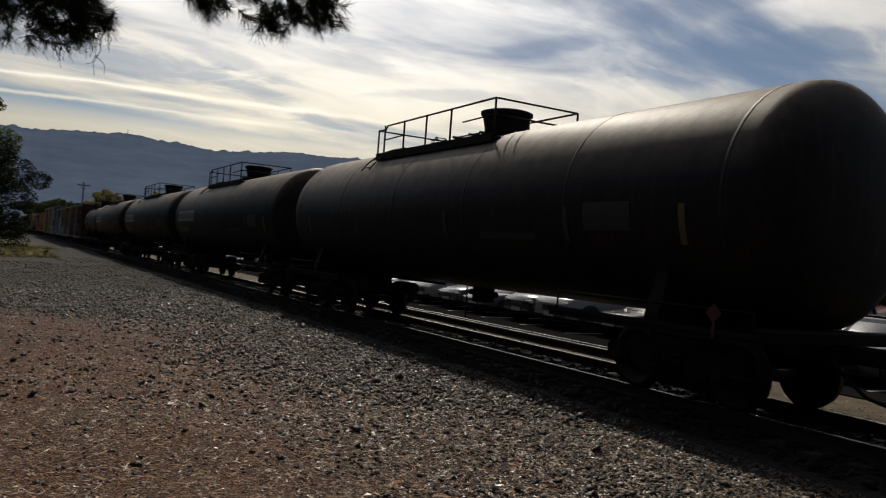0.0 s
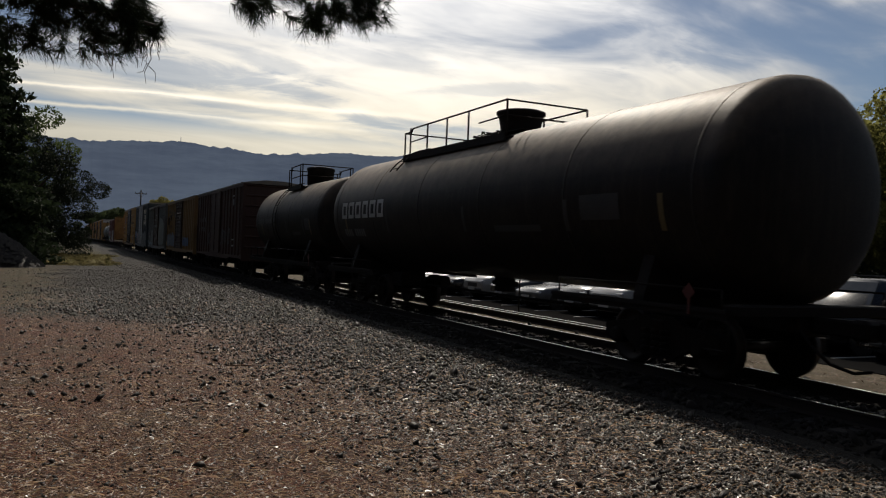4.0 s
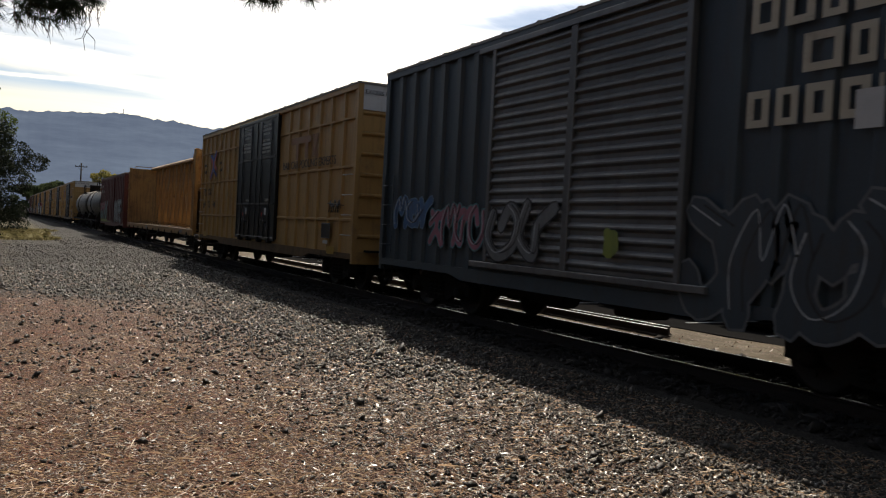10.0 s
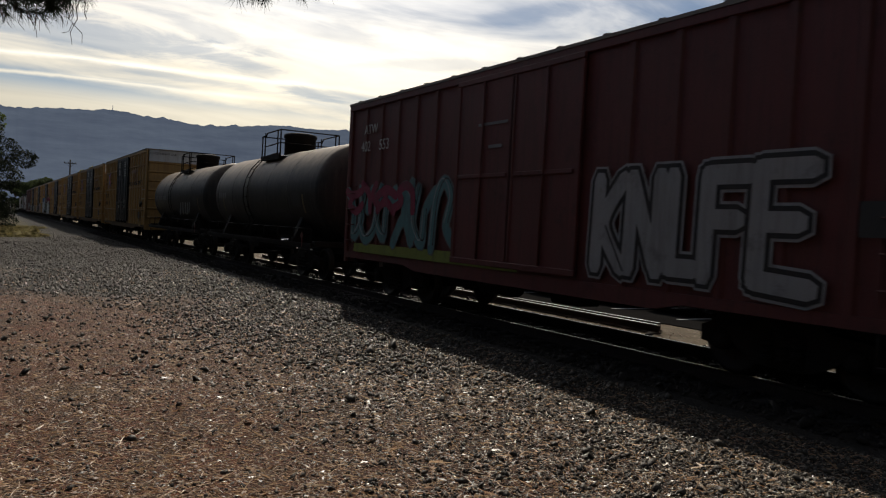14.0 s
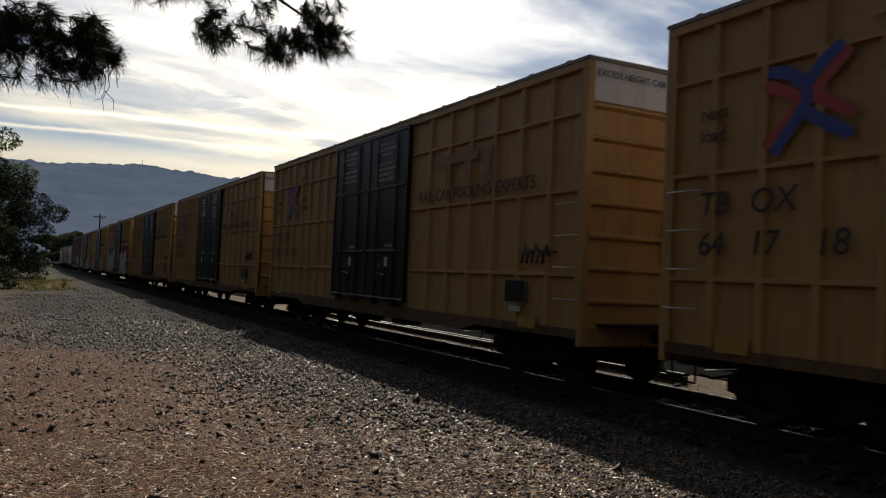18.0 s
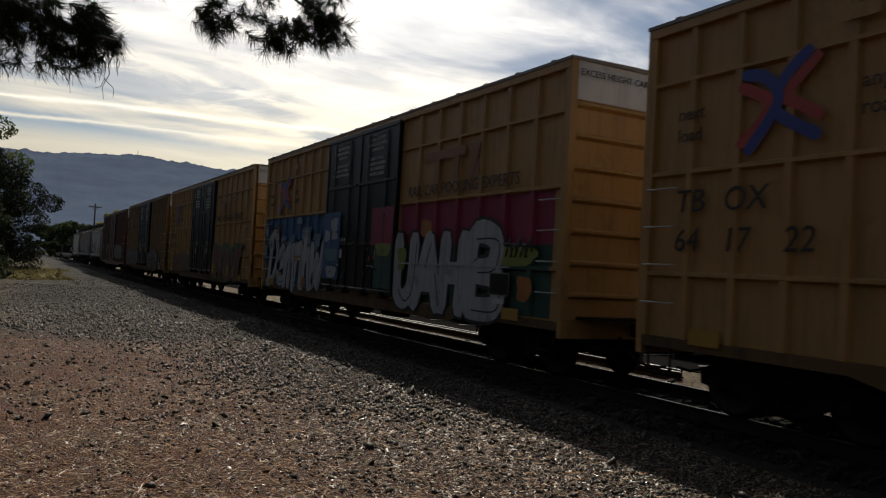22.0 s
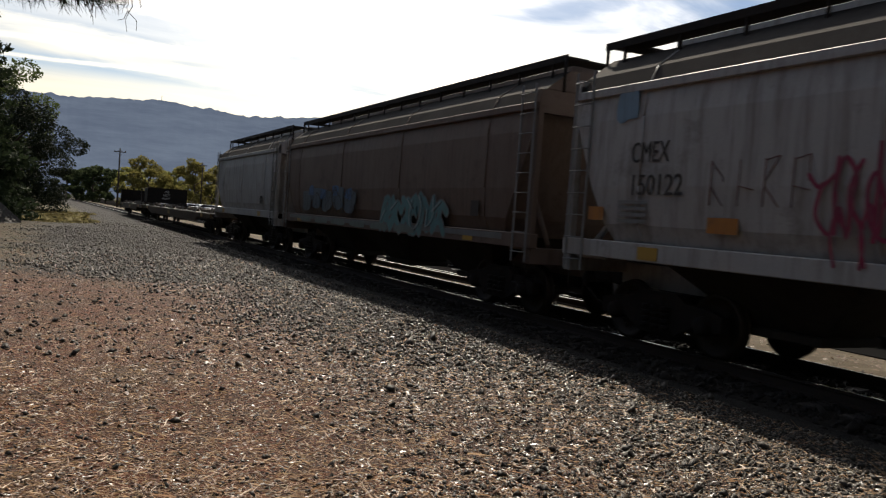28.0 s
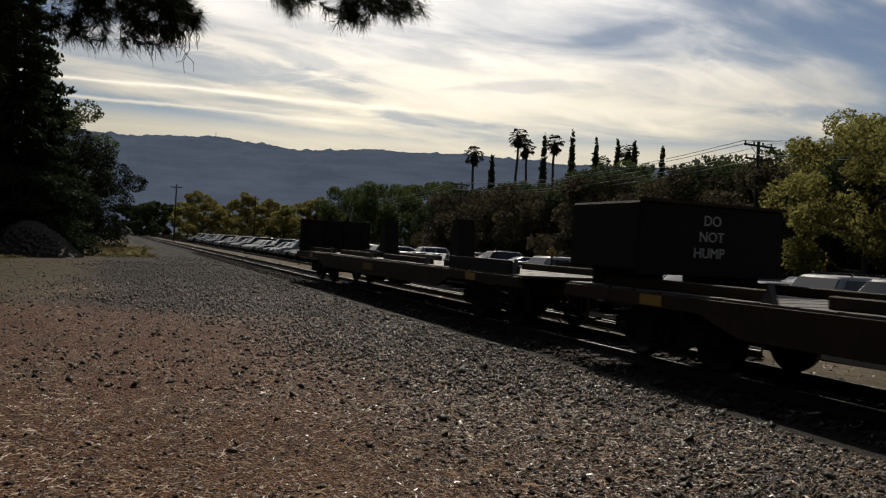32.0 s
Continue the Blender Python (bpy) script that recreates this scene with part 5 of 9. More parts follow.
def cross_emblem(car, half):
    """Crossed ribbons in red and blue, with the four slogan words round them."""
    y0, z0 = half - 2.15, 3.75
    bands = ((M_XRED, 0.14, ([(-0.60, 0.25), (-0.30, 0.13), (-0.10, 0.02)], [(-0.13, -0.02), (-0.32, -0.22), (-0.60, -0.42)], [(0.52, 0.44), (0.30, 0.27), (0.08, 0.08)], [(0.06, 0.05), (0.30, -0.06), (0.58, -0.20)])),
             (M_XBLUE, 0.145, ([(-0.54, 0.40), (-0.24, 0.33), (-0.02, 0.10), (-0.12, -0.14), (-0.46, -0.50)], [(0.40, 0.52), (0.16, 0.36), (0.0, 0.20)], [(0.0, -0.14), (0.25, -0.28), (0.55, -0.42)])))
    for k, (mat, wide, lines) in enumerate(bands):
        for n, line in enumerate(lines):
            b = Build()
            ribbon(b, [(y0 - 0.88 * u, z0 + 0.06 + v) for u, v in line], wide, -1.5450 - 0.004 * k - 0.0008 * n)
            part("emblem", b, mat, car)
    for y, words in ((half - 0.62, ("next", "load")), (half - 3.15, ("any", "road"))):
        lettering(words[0], 0.24, M_MARKBLACK, car, (-1.558, y, 3.80))
        lettering(words[1], 0.24, M_MARKBLACK, car, (-1.558, y, 3.52))


def number_block(car, half, marks, digits, z=2.60, mat=None, size=0.42, y=None):
    y = half - 0.62 if y is None else y
    for (a, c), zz in ((marks, z), (digits[:2], z - 0.50)):
        lettering(a, size, mat or M_MARKBLACK, car, (-1.558, y, zz), slant=0.12)
        lettering(c, size, mat or M_MARKBLACK, car, (-1.558, y - 0.78, zz), slant=0.12)
    if len(digits) > 2:
        lettering(digits[2], size, mat or M_MARKBLACK, car, (-1.558, y - 1.65, z - 0.50), slant=0.12)


def make_hi_cubes():
    half = 8.37
    first = None
    runs = [(-63.6, ("64", "13", "44")), (18.35, ("64", "17", "18")), (36.77, ("64", "17", "14")), (55.15, ("64", "17", "10")), (73.55, ("64", "17", "22")), (92.0, ("64", "17", "20")), (110.4, ("64", "17", "16"))]
    cars = []
    for s0, digits in runs:
        tag = {92.0: " under a blue, crimson and white mural", 110.4: " with green and red spray lettering"}.get(s0, "")
        label = "tall yellow ribbed boxcar with two black plug doors" if not tag else "tall yellow ribbed boxcar" + tag
        if first is None:
            car = first = start_car("boxcar", label, CAR, s0, s0 + 2 * half)
            hi_cube(car, half)
            cross_emblem(car, half)
            add_running_gear(car, half)
        else:
            base = Matrix.Translation((TRACK, s0 + half - travelled(0), 0))
            car = copy_thing(first, base)
            CARS.append((car, s0 + half))
            tagged(car, label)
            for o in car.children_recursive:
                if o.name.startswith("truck"):
                    TRUCKS.append([w for w in o.children if w.name.startswith("wheelset")])
        cars.append((car, digits))
    for car, digits in cars:
        number_block(car, half, ("TB", "OX"), digits)
    mural = cars[5][0]
    X = -1.57
    posts = even(2.4, half - 0.08, 9)[1:-1] + even(-half + 0.08, -2.3, 8)[1:-1]
    # far half: sky-blue field with clouds, a low sun and pale letters
    ribbed_field(mural, posts, 2.42, 8.20, 1.00, 3.10, GRAF["blue"], "blue spray field")
    blobs(mural, [(7.95, 2.70, 0.34, 0.36), (6.1, 2.35, 0.5, 0.3), (5.2, 2.35, 0.5, 0.36), (3.9, 2.5, 0.8, 0.5), (3.0, 2.35, 0.6, 0.4), (4.6, 2.95, 0.5, 0.2)], GRAF["pale blue"], x=-1.550, seed=4)
    blobs(mural, [(7.3, 2.2, 0.5, 0.4), (5.6, 2.15, 0.5, 0.4), (3.3, 2.1, 0.7, 0.4), (8.0, 2.0, 0.3, 0.5)], GRAF["teal"], x=-1.5505, seed=5)
    blobs(mural, [(6.75, 2.55, 0.34, 0.42), (7.95, 1.35, 0.26, 0.55), (4.0, 1.12, 0.34, 0.3), (6.3, 1.25, 0.3, 0.24)], GRAF["orange"], x=-1.5535, seed=13)
    glyph_row(mural, ("D", "e", "m", "n", "h", "w"), 7.75, 1.02, (1.15, 0.75, 0.95, 0.8, 0.75, 0.9), (1.50, 1.15, 1.15, 1.20, 1.2, 1.2), GRAF["white"], GRAF["black"], -1.556, 0.31, 0.16)
    part("mural_field", Build().box(-1.612, -1.608, 1.1, 2.28, 1.3, 3.08), GRAF["blue"], mural, "blue spray field on the door")
    blobs(mural, [(1.50, 2.75, 0.5, 0.36), (2.0, 2.45, 0.4, 0.3), (1.45, 2.45, 0.4, 0.2), (1.6, 1.50, 0.7, 0.3)], GRAF["white"], x=-1.614, seed=14)
    blobs(mural, [(1.65, 1.95, 0.9, 0.34)], GRAF["teal"], x=-1.6135, seed=15)
    # near half: crimson field, white letters, green end
    ribbed_field(mural, posts, -8.00, -2.32, 2.20, 3.10, GRAF["crimson"], "crimson spray field")
    ribbed_field(mural, posts, -8.00, -2.32, 1.00, 2.20, GRAF["deep green"], "deep green spray field")
    part("mural_field", Build().box(-1.612, -1.608, -2.16, -0.95, 2.2, 3.08), GRAF["crimson"], mural, "crimson spray field on the door")
    part("mural_field", Build().box(-1.612, -1.608, -2.16, -1.2, 1.2, 2.2), GRAF["deep green"], mural, "green spray field on the door")
    blobs(mural, [(-1.7, 2.1, 0.8, 0.3)], GRAF["lime"], x=-1.614, seed=22)
    blobs(mural, [(-7.0, 2.0, 1.3, 0.34), (-2.6, 1.9, 0.4, 0.5)], GRAF["lime"], x=-1.5535, seed=23)
    blobs(mural, [(-3.7, 2.55, 0.5, 0.34), (-7.35, 1.45, 0.42, 0.42)], GRAF["orange"], x=-1.5538, seed=24)
    glyph_row(mural, ("U", "A", "H", "B"), -2.3, 1.02, (1.0, 1.1, 1.1, 1.2), (1.25, 1.25, 1.25, 1.35), GRAF["white"], GRAF["black"], -1.556, 0.44, 0.08)
    # white strips paint in the bright highlight of the rail over the letters
    for a, c in ((2.5, 7.9), (-6.9, -2.4)):
        part("rail_edge", Build().box(-1.575, -1.557, a, c, 1.785, 1.815), GRAF["white"], mural, "white strip painted for the light along the stiffening rail")
    tagd = cars[6][0]
    throw_up(tagd, 6.7, 1.1, 4.1, 0.75, 6, GRAF["red"], GRAF["green"], X, 31, 0.24, 0.04)
    throw_up(tagd, -2.4, 1.0, 4.6, 1.05, 6, GRAF["red"], GRAF["green"], X, 32, 0.28, 0.06)
    blobs(tagd, [(-2.8 - 0.9 * i, 2.2 - 0.1 * (i % 2), 0.7, 0.24) for i in range(5)], GRAF["green"], x=X + 0.004, seed=34)
    blobs(tagd, [(-2.7, 1.25, 0.3, 0.5), (-5.2, 1.2, 0.3, 0.4)], GRAF["yellow"], x=X - 0.010, seed=33)
    # older tall boxcar with close upright posts, silver letters along the foot
    h2 = 8.375
    car = start_car("boxcar", "tall faded yellow boxcar with close posts and silver spray letters", CAR, 128.43, 128.43 + 2 * h2)
    hi_cube(car, h2, grid=False, faded=True)
    cross_emblem(car, h2)
    add_running_gear(car, h2)
    throw_up(car, 7.9, 1.05, 5.4, 0.9, 7, GRAF["pewter"], GRAF["black"], X, 41, 0.26, 0.05)
    throw_up(car, -2.1, 1.0, 3.6, 0.92, 5, GRAF["pewter"], GRAF["black"], X, 42, 0.28, 0.05)
    blobs(car, [(-2.6, 1.35, 0.12, 0.5), (2.7, 1.6, 0.12, 0.5), (-5.6, 1.4, 0.12, 0.5)], GRAF["yellow"], x=X - 0.010, seed=43)
    lettering("RAIL CAR POOLING EXPERTS", 0.26, M_MARKBROWN, car, (-1.558, -3.2, 3.1))


def make_boxcars():
    X = -1.57
    # dark brown car with a plain plug door
    h = 6.78
    car = start_car("boxcar", "dark brown boxcar with plug door and dull spray letters", CAR, -124.72, -124.72 + 2 * h)
    boxcar_body(car, h, 1.0, 4.42, M_BROWN, peak=0.20, posts=even(1.75, h - 0.1, 7)[1:-1] + even(-h + 0.1, -1.2, 8)[1:-1], door=(-1.1, 1.65), ends=7, roof_ribs=13, sill=0.22)
    flat_door(car, -1.05, 1.6, 1.08, 4.3, M_BROWN, lines=(1.65, 2.2, 2.75, 3.3, 3.85), split=(0.28,))
    corner_irons(car, h, 1.0, 4.42, M_BROWN)
    add_running_gear(car, h)
    for i, ch in enumerate("CNW"):
        lettering(ch, 0.34, M_MARKGREY, car, (-1.558, 5.6 - 0.85 * i, 2.75))
    for i, ch in enumerate(("19", "70", "05")):
        lettering(ch, 0.36, M_MARKGREY, car, (-1.558, 5.85 - 0.85 * i, 2.20))
    throw_up(car, -1.5, 1.5, 2.4, 0.75, 7, M_FAINT, None, X, 51, 0.05)
    throw_up(car, 2.6, 1.45, 1.6, 0.75, 4, M_FAINT, None, X, 52, 0.05)
    throw_up(car, 6.2, 3.5, 0.7, 0.6, 2, M_FAINT, None, X, 53, 0.05)
    placards(car, [(-4.6, 3.9, 0.3, 0.06, M_MARK, "stencil"), (-4.6, 3.6, 0.34, 0.3, M_MARKGREY, "notice_plate"), (-4.7, 1.75, 0.45, 0.06, M_MARK, "stencil"), (-4.7, 1.45, 0.45, 0.06, M_MARK, "stencil")])
    # yellow car with a dark ribbed sliding door
    h = 7.02
    car = start_car("boxcar", "yellow boxcar with dark ribbed sliding door and teal spray", CAR, -109.67, -109.67 + 2 * h)
    boxcar_body(car, h, 0.98, 4.46, M_YELLOW_OLD, peak=0.15, posts=even(1.8, h - 0.1, 8)[1:-1] + even(-h + 0.1, -1.5, 8)[1:-1], door=(-1.35, 1.6), ends=4, roof_ribs=14, sill=0.22)
    ribbed_door(car, -1.35, 1.6, 1.12, 4.25, M_RUSTDOOR, 14)
    corner_irons(car, h, 0.98, 4.46, M_YELLOW_OLD)
    add_running_gear(car, h)
    # large slanted word of plain strokes, with a bracket line
    em = Build()
    for i, (y, w, hh) in enumerate(((6.15, 0.28, 0.26), (5.45, 0.32, 0.26), (4.55, 0.12, 0.36), (3.75, 0.14, 0.46), (3.95, 0.34, 0.40), (3.05, 0.36, 0.28), (2.2, 0.42, 0.28))):
        z = 3.42 + (0.18 if i < 4 else 0.0)
        part("emblem", Build().prism([(y, z), (y - 0.08, z + hh), (y - 0.08 - w, z + hh), (y - w, z)], "x", -1.562, -1.558), M_MARKBLACK, car)
    for (ya, za), (yb, zb) in (((6.1, 3.35), (4.3, 3.45)), ((4.3, 3.45), (4.35, 3.1)), ((4.35, 3.1), (5.1, 3.1)), ((6.1, 3.35), (6.25, 2.75)), ((6.25, 2.75), (5.6, 2.75)), ((5.6, 2.75), (5.5, 3.3))):
        em.rod((-1.562, ya, za), (-1.562, yb, zb), 0.035, 4)
    part("emblem_outline", em, M_MARKBLACK, car, "black slanted bracket line")
    number_block(car, h, ("RB", "OX"), ("34", "374"), 2.45, size=0.36, y=5.6)
    blobs(car, [(5.75 - 0.82 * i, 1.52, 0.62, 0.7) for i in range(5)], GRAF["slate"], x=X, seed=61)
    throw_up(car, 6.25, 1.22, 3.9, 0.72, 6, GRAF["slate"], GRAF["blue"], X - 0.006, 62, 0.26, 0.03, lean=0.0)
    blobs(car, [(-2.6 - 0.7 * i, 1.5, 0.62, 0.6) for i in range(4)], GRAF["blue"], x=X, seed=63)
    placards(car, [(2.0, 3.35, 0.30, 0.26, M_MARKGREY, "notice_plate"), (-0.4, 3.2, 0.5, 0.09, M_MARK, "stencil"), (-0.2, 2.9, 0.8, 0.09, M_MARKGREY, "stencil"), (6.6, 1.3, 0.4, 0.35, M_REFLECT, "reflector")], -1.575)
    # blue-grey car with a rusted door
    h = 6.82
    car = start_car("boxcar", "worn blue-grey boxcar with rusted sliding door and faded murals", CAR, -94.12, -94.12 + 2 * h)
    boxcar_body(car, h, 0.98, 4.52, M_BLUEGREY, peak=0.18, posts=even(1.6, h - 0.1, 7)[1:-1] + even(-h + 0.1, -1.75, 7)[1:-1], door=(-1.6, 1.4), ends=9, end_paint=M_BLUEGREY, roof_ribs=13, sill=0.22, post_w=0.14)
    ribbed_door(car, -1.6, 1.4, 1.10, 4.35, M_RUSTDOOR, 26, 0.012)
    part("door_band", Build().box(-1.592, -1.575, -1.5, 1.3, 2.62, 2.84), GRAF["black"], car, "black scorched band across the door")
    blobs(car, [(-0.9, 1.75, 0.7, 0.5), (0.2, 1.55, 0.9, 0.4), (-0.2, 2.2, 0.5, 0.3), (0.9, 2.3, 0.4, 0.5)], GRAF["rust"], x=-1.590, seed=78)
    blobs(car, [(-1.0, 1.95, 0.5, 0.2), (-0.7, 1.62, 0.6, 0.10), (0.5, 3.3, 0.9, 0.16), (-0.4, 3.7, 0.8, 0.12), (0.9, 2.05, 0.3, 0.2)], GRAF["putty"], x=-1.593, seed=79)
    corner_irons(car, h, 0.98, 4.52, M_BLUEGREY)
    add_running_gear(car, h)
    placards(car, [(5.75, 1.95, 0.62, 0.62, M_MARKBLACK, "number_panel"), (4.85, 1.95, 0.62, 0.62, M_MARKBLACK, "number_panel"), (3.75, 2.30, 0.34, 0.34, M_MARKBLACK, "number_panel")], -1.562)
    for i, (a, c) in enumerate((("BK", "TY"), ("157", "400"))):
        lettering(a, 0.27, M_MARK, car, (-1.572, 6.0, 2.0 - 0.3 * i))
        lettering(c, 0.27, M_MARK, car, (-1.572, 5.1, 2.0 - 0.3 * i))
    blobs(car, [(4.95, 1.55, 0.30, 1.0), (3.55, 1.65, 0.62, 1.15), (2.75, 1.70, 0.66, 1.35), (1.95, 1.55, 0.50, 1.2)], GRAF["dull teal"], x=X, seed=75, edge=GRAF["slate"])
    blobs(car, [(6.1, 1.3, 0.4, 0.3), (5.2, 1.15, 0.5, 0.2), (4.2, 1.2, 0.9, 0.24), (3.0, 1.15, 0.8, 0.2)], GRAF["pale blue"], x=X - 0.006, seed=71)
    blobs(car, [(2.75, 1.85, 0.34, 0.6), (1.95, 1.40, 0.3, 0.4)], GRAF["black"], x=X - 0.008, seed=72)
    throw_up(car, 4.7, 1.15, 3.0, 0.6, 5, GRAF["slate"], None, X - 0.010, 76, 0.05, lean=0.2)
    blobs(car, [(4.1, 2.15, 0.10, 0.5), (2.3, 2.1, 0.12, 0.6)], GRAF["dull red"], x=X - 0.012, seed=73)
    part("mural_field", Build().prism([(-2.0, 2.3), (-2.5, 2.7), (-2.9, 2.75), (-3.2, 3.4), (-3.6, 3.5), (-4.0, 3.3), (-4.6, 3.4), (-5.3, 3.1), (-6.0, 2.9), (-6.2, 1.9), (-5.9, 1.2), (-4.0, 1.1), (-2.2, 1.2)], "x", X - 0.004, X), GRAF["dull teal"], car, "dull green sprayed field")
    throw_up(car, -2.2, 1.2, 4.0, 1.0, 5, GRAF["slate"], None, X - 0.010, 76, 0.06)
    # tall dark teal car with two ribbed doors
    h = 6.70
    car = start_car("boxcar", "tall dark teal boxcar with two ribbed doors and white lettering", CAR, -78.6, -78.6 + 2 * h)
    boxcar_body(car, h, 0.98, 5.08, M_TEAL, peak=0.14, posts=even(2.3, h - 0.08, 8)[1:-1] + even(-h + 0.08, -2.4, 8)[1:-1], door=(-2.3, 2.2), ends=8, roof_ribs=13, sill=0.24, post_w=0.16)
    m_silver = material("scuffed silver-grey door paint", (0.16, 0.16, 0.157), 0.42, 0.2, (0.07, 0.075, 0.08), 0.9, 40, 0.05, 0.7, 0.5, (0.05, 0.045, 0.04))
    ribbed_door(car, 0.03, 2.2, 1.15, 4.85, m_silver, 20, 0.05)
    ribbed_door(car, -2.3, -0.03, 1.15, 4.85, m_silver, 20, 0.05)
    corner_irons(car, h, 0.98, 5.08, M_TEAL)
    add_running_gear(car, h)
    for z, y, widths in ((4.12, -3.2, (0.36, 0.36, 0.28, 0.36, 0.30, 0.36)), (3.57, -3.9, (0.46, 0.28, 0.30, 0.30)), (3.02, -3.2, (0.30, 0.28, 0.32, 0.32, 0.12, 0.34, 0.28))):
        letter_blocks(car, y, z, widths, 0.42, M_CREAM)
    placards(car, [(-5.3, 3.7, 0.3, 0.5, M_MARK, "notice_plate"), (-5.3, 3.1, 0.3, 0.4, M_MARK, "notice_plate"), (-4.7, 3.1, 0.3, 0.4, M_MARK, "notice_plate")], -1.572)
    throw_up(car, -2.45, 0.9, 3.9, 1.15, 5, M_TEAL, GRAF["silver"], X, 81, 0.34, 0.035)
    throw_up(car, 5.9, 1.75, 1.5, 0.5, 3, GRAF["blue"], GRAF["pale blue"], X, 83, 0.16, 0.02)
    throw_up(car, 4.3, 1.4, 1.9, 0.7, 4, GRAF["pink"], GRAF["teal"], X, 84, 0.13, 0.03)
    throw_up(car, 2.0, 1.3, 1.7, 0.8, 2, GRAF["silver"], GRAF["black"], -1.65, 85, 0.2, 0.03)
    blobs(car, [(-1.1, 1.6, 0.3, 0.4)], GRAF["lime"], x=-1.65, seed=86)
    # oxide red car with large painted letters
    h = 6.90
    car = start_car("boxcar", "oxide red boxcar with big white and teal-red spray lettering", CAR, -23.35, -23.35 + 2 * h)
    boxcar_body(car, h, 0.98, 4.46, M_RED, peak=0.18, posts=even(1.9, h - 0.1, 7)[1:-1] + even(-h + 0.1, -1.85, 7)[1:-1], door=(-1.75, 1.8), ends=7, roof_ribs=13, sill=0.24, post_d=0.045)
    flat_door(car, -1.7, 0.0, 1.08, 4.3, M_RED, lines=(2.6,), split=(-0.9,))
    flat_door(car, 0.04, 1.75, 1.08, 4.3, M_RED, lines=(2.6,), split=(0.9,))
    corner_irons(car, h, 0.98, 4.46, M_RED)
    add_running_gear(car, h)
    lettering("ATW", 0.30, M_MARK, car, (-1.558, 6.0, 3.72))
    lettering("402", 0.34, M_MARK, car, (-1.558, 6.15, 3.32))
    lettering("553", 0.34, M_MARK, car, (-1.558, 5.2, 3.32))
    glyph_row(car, ("K", "N", "L", "F", "E"), -2.10, 1.24, (0.68, 0.74, 0.56, 0.74, 0.86), (1.20, 1.22, 1.22, 1.24, 1.28), GRAF["chalk"], GRAF["black"], X, 0.24, 0.02, halo=GRAF["chalk"])
    # red letters over teal letters, the colours parted at a slant
    throw_up(car, 6.75, 1.3, 5.0, 1.2, 6, GRAF["teal"], GRAF["silver"], X, 93, 0.24, 0.03, lean=0.05)
    throw_up(car, 6.75, 1.95, 3.4, 0.55, 4, GRAF["crimson"], None, X - 0.012, 94, 0.2, lean=0.05)
    part("spray_field", Build().prism([(6.3, 1.0), (-0.3, 0.99), (-0.3, 1.12), (0.9, 1.3), (1.2, 2.0), (1.7, 2.0), (1.7, 1.22), (6.3, 1.2)], "x", X + 0.001, X + 0.005), GRAF["lime"], car, "yellow-green spray base")
    placards(car, [(0.6, 3.5, 0.9, 0.05, M_MARKGREY, "stencil"), (0.5, 3.1, 0.4, 0.06, M_MARKGREY, "stencil"), (-6.25, 1.95, 0.34, 0.36, M_DIM, "data_plate")], -1.59)
    # red-brown tall car near the rear
    h = 8.44
    car = start_car("boxcar", "tall red-brown boxcar with close posts and dull spray letters", CAR, 146.76, 146.76 + 2 * h)
    boxcar_body(car, h, 0.97, 5.06, M_REDBROWN, peak=0.08, posts=even(1.7, h - 0.1, 14)[1:-1] + even(-h + 0.1, -1.9, 14)[1:-1], door=(-1.8, 1.6), ends=7, end_white=0.6, roof_ribs=16, sill=0.26, post_w=0.14)
    flat_door(car, -1.75, 1.55, 1.08, 4.9, M_REDBROWN, lines=(3.6,), split=(0.3, -0.6))
    corner_irons(car, h, 0.97, 5.06, M_REDBROWN, ladders=False)
    add_running_gear(car, h)
    lettering("88", 0.42, M_MARK, car, (-1.558, 7.0, 2.1))
    blobs(car, [(-2.4 - 0.85 * i, 1.8, 0.66, 1.1) for i in range(6)], GRAF["pewter"], x=X, seed=101, edge=GRAF["black"])
    blobs(car, [(2.6 + 0.7 * i, 2.0, 0.4, 0.9) for i in range(3)], M_FAINT, x=X, seed=102)
    for k in range(7):
        a = 0.9 * k
        part("spray_stroke", Build().tube([(X, 7.7 - 0.12 * k, 3.9 + 0.25 * math.sin(a)), (X, 7.62 - 0.12 * k, 4.35 + 0.2 * math.cos(a)), (X, 7.55 - 0.12 * k, 3.95)], 0.016, 4), GRAF["silver"], car)
    part("reflector", Build().box(X - 0.004, X, 8.2, 8.34, 1.15, 2.2), M_REFLECT, car, "tall yellow reflective strip")


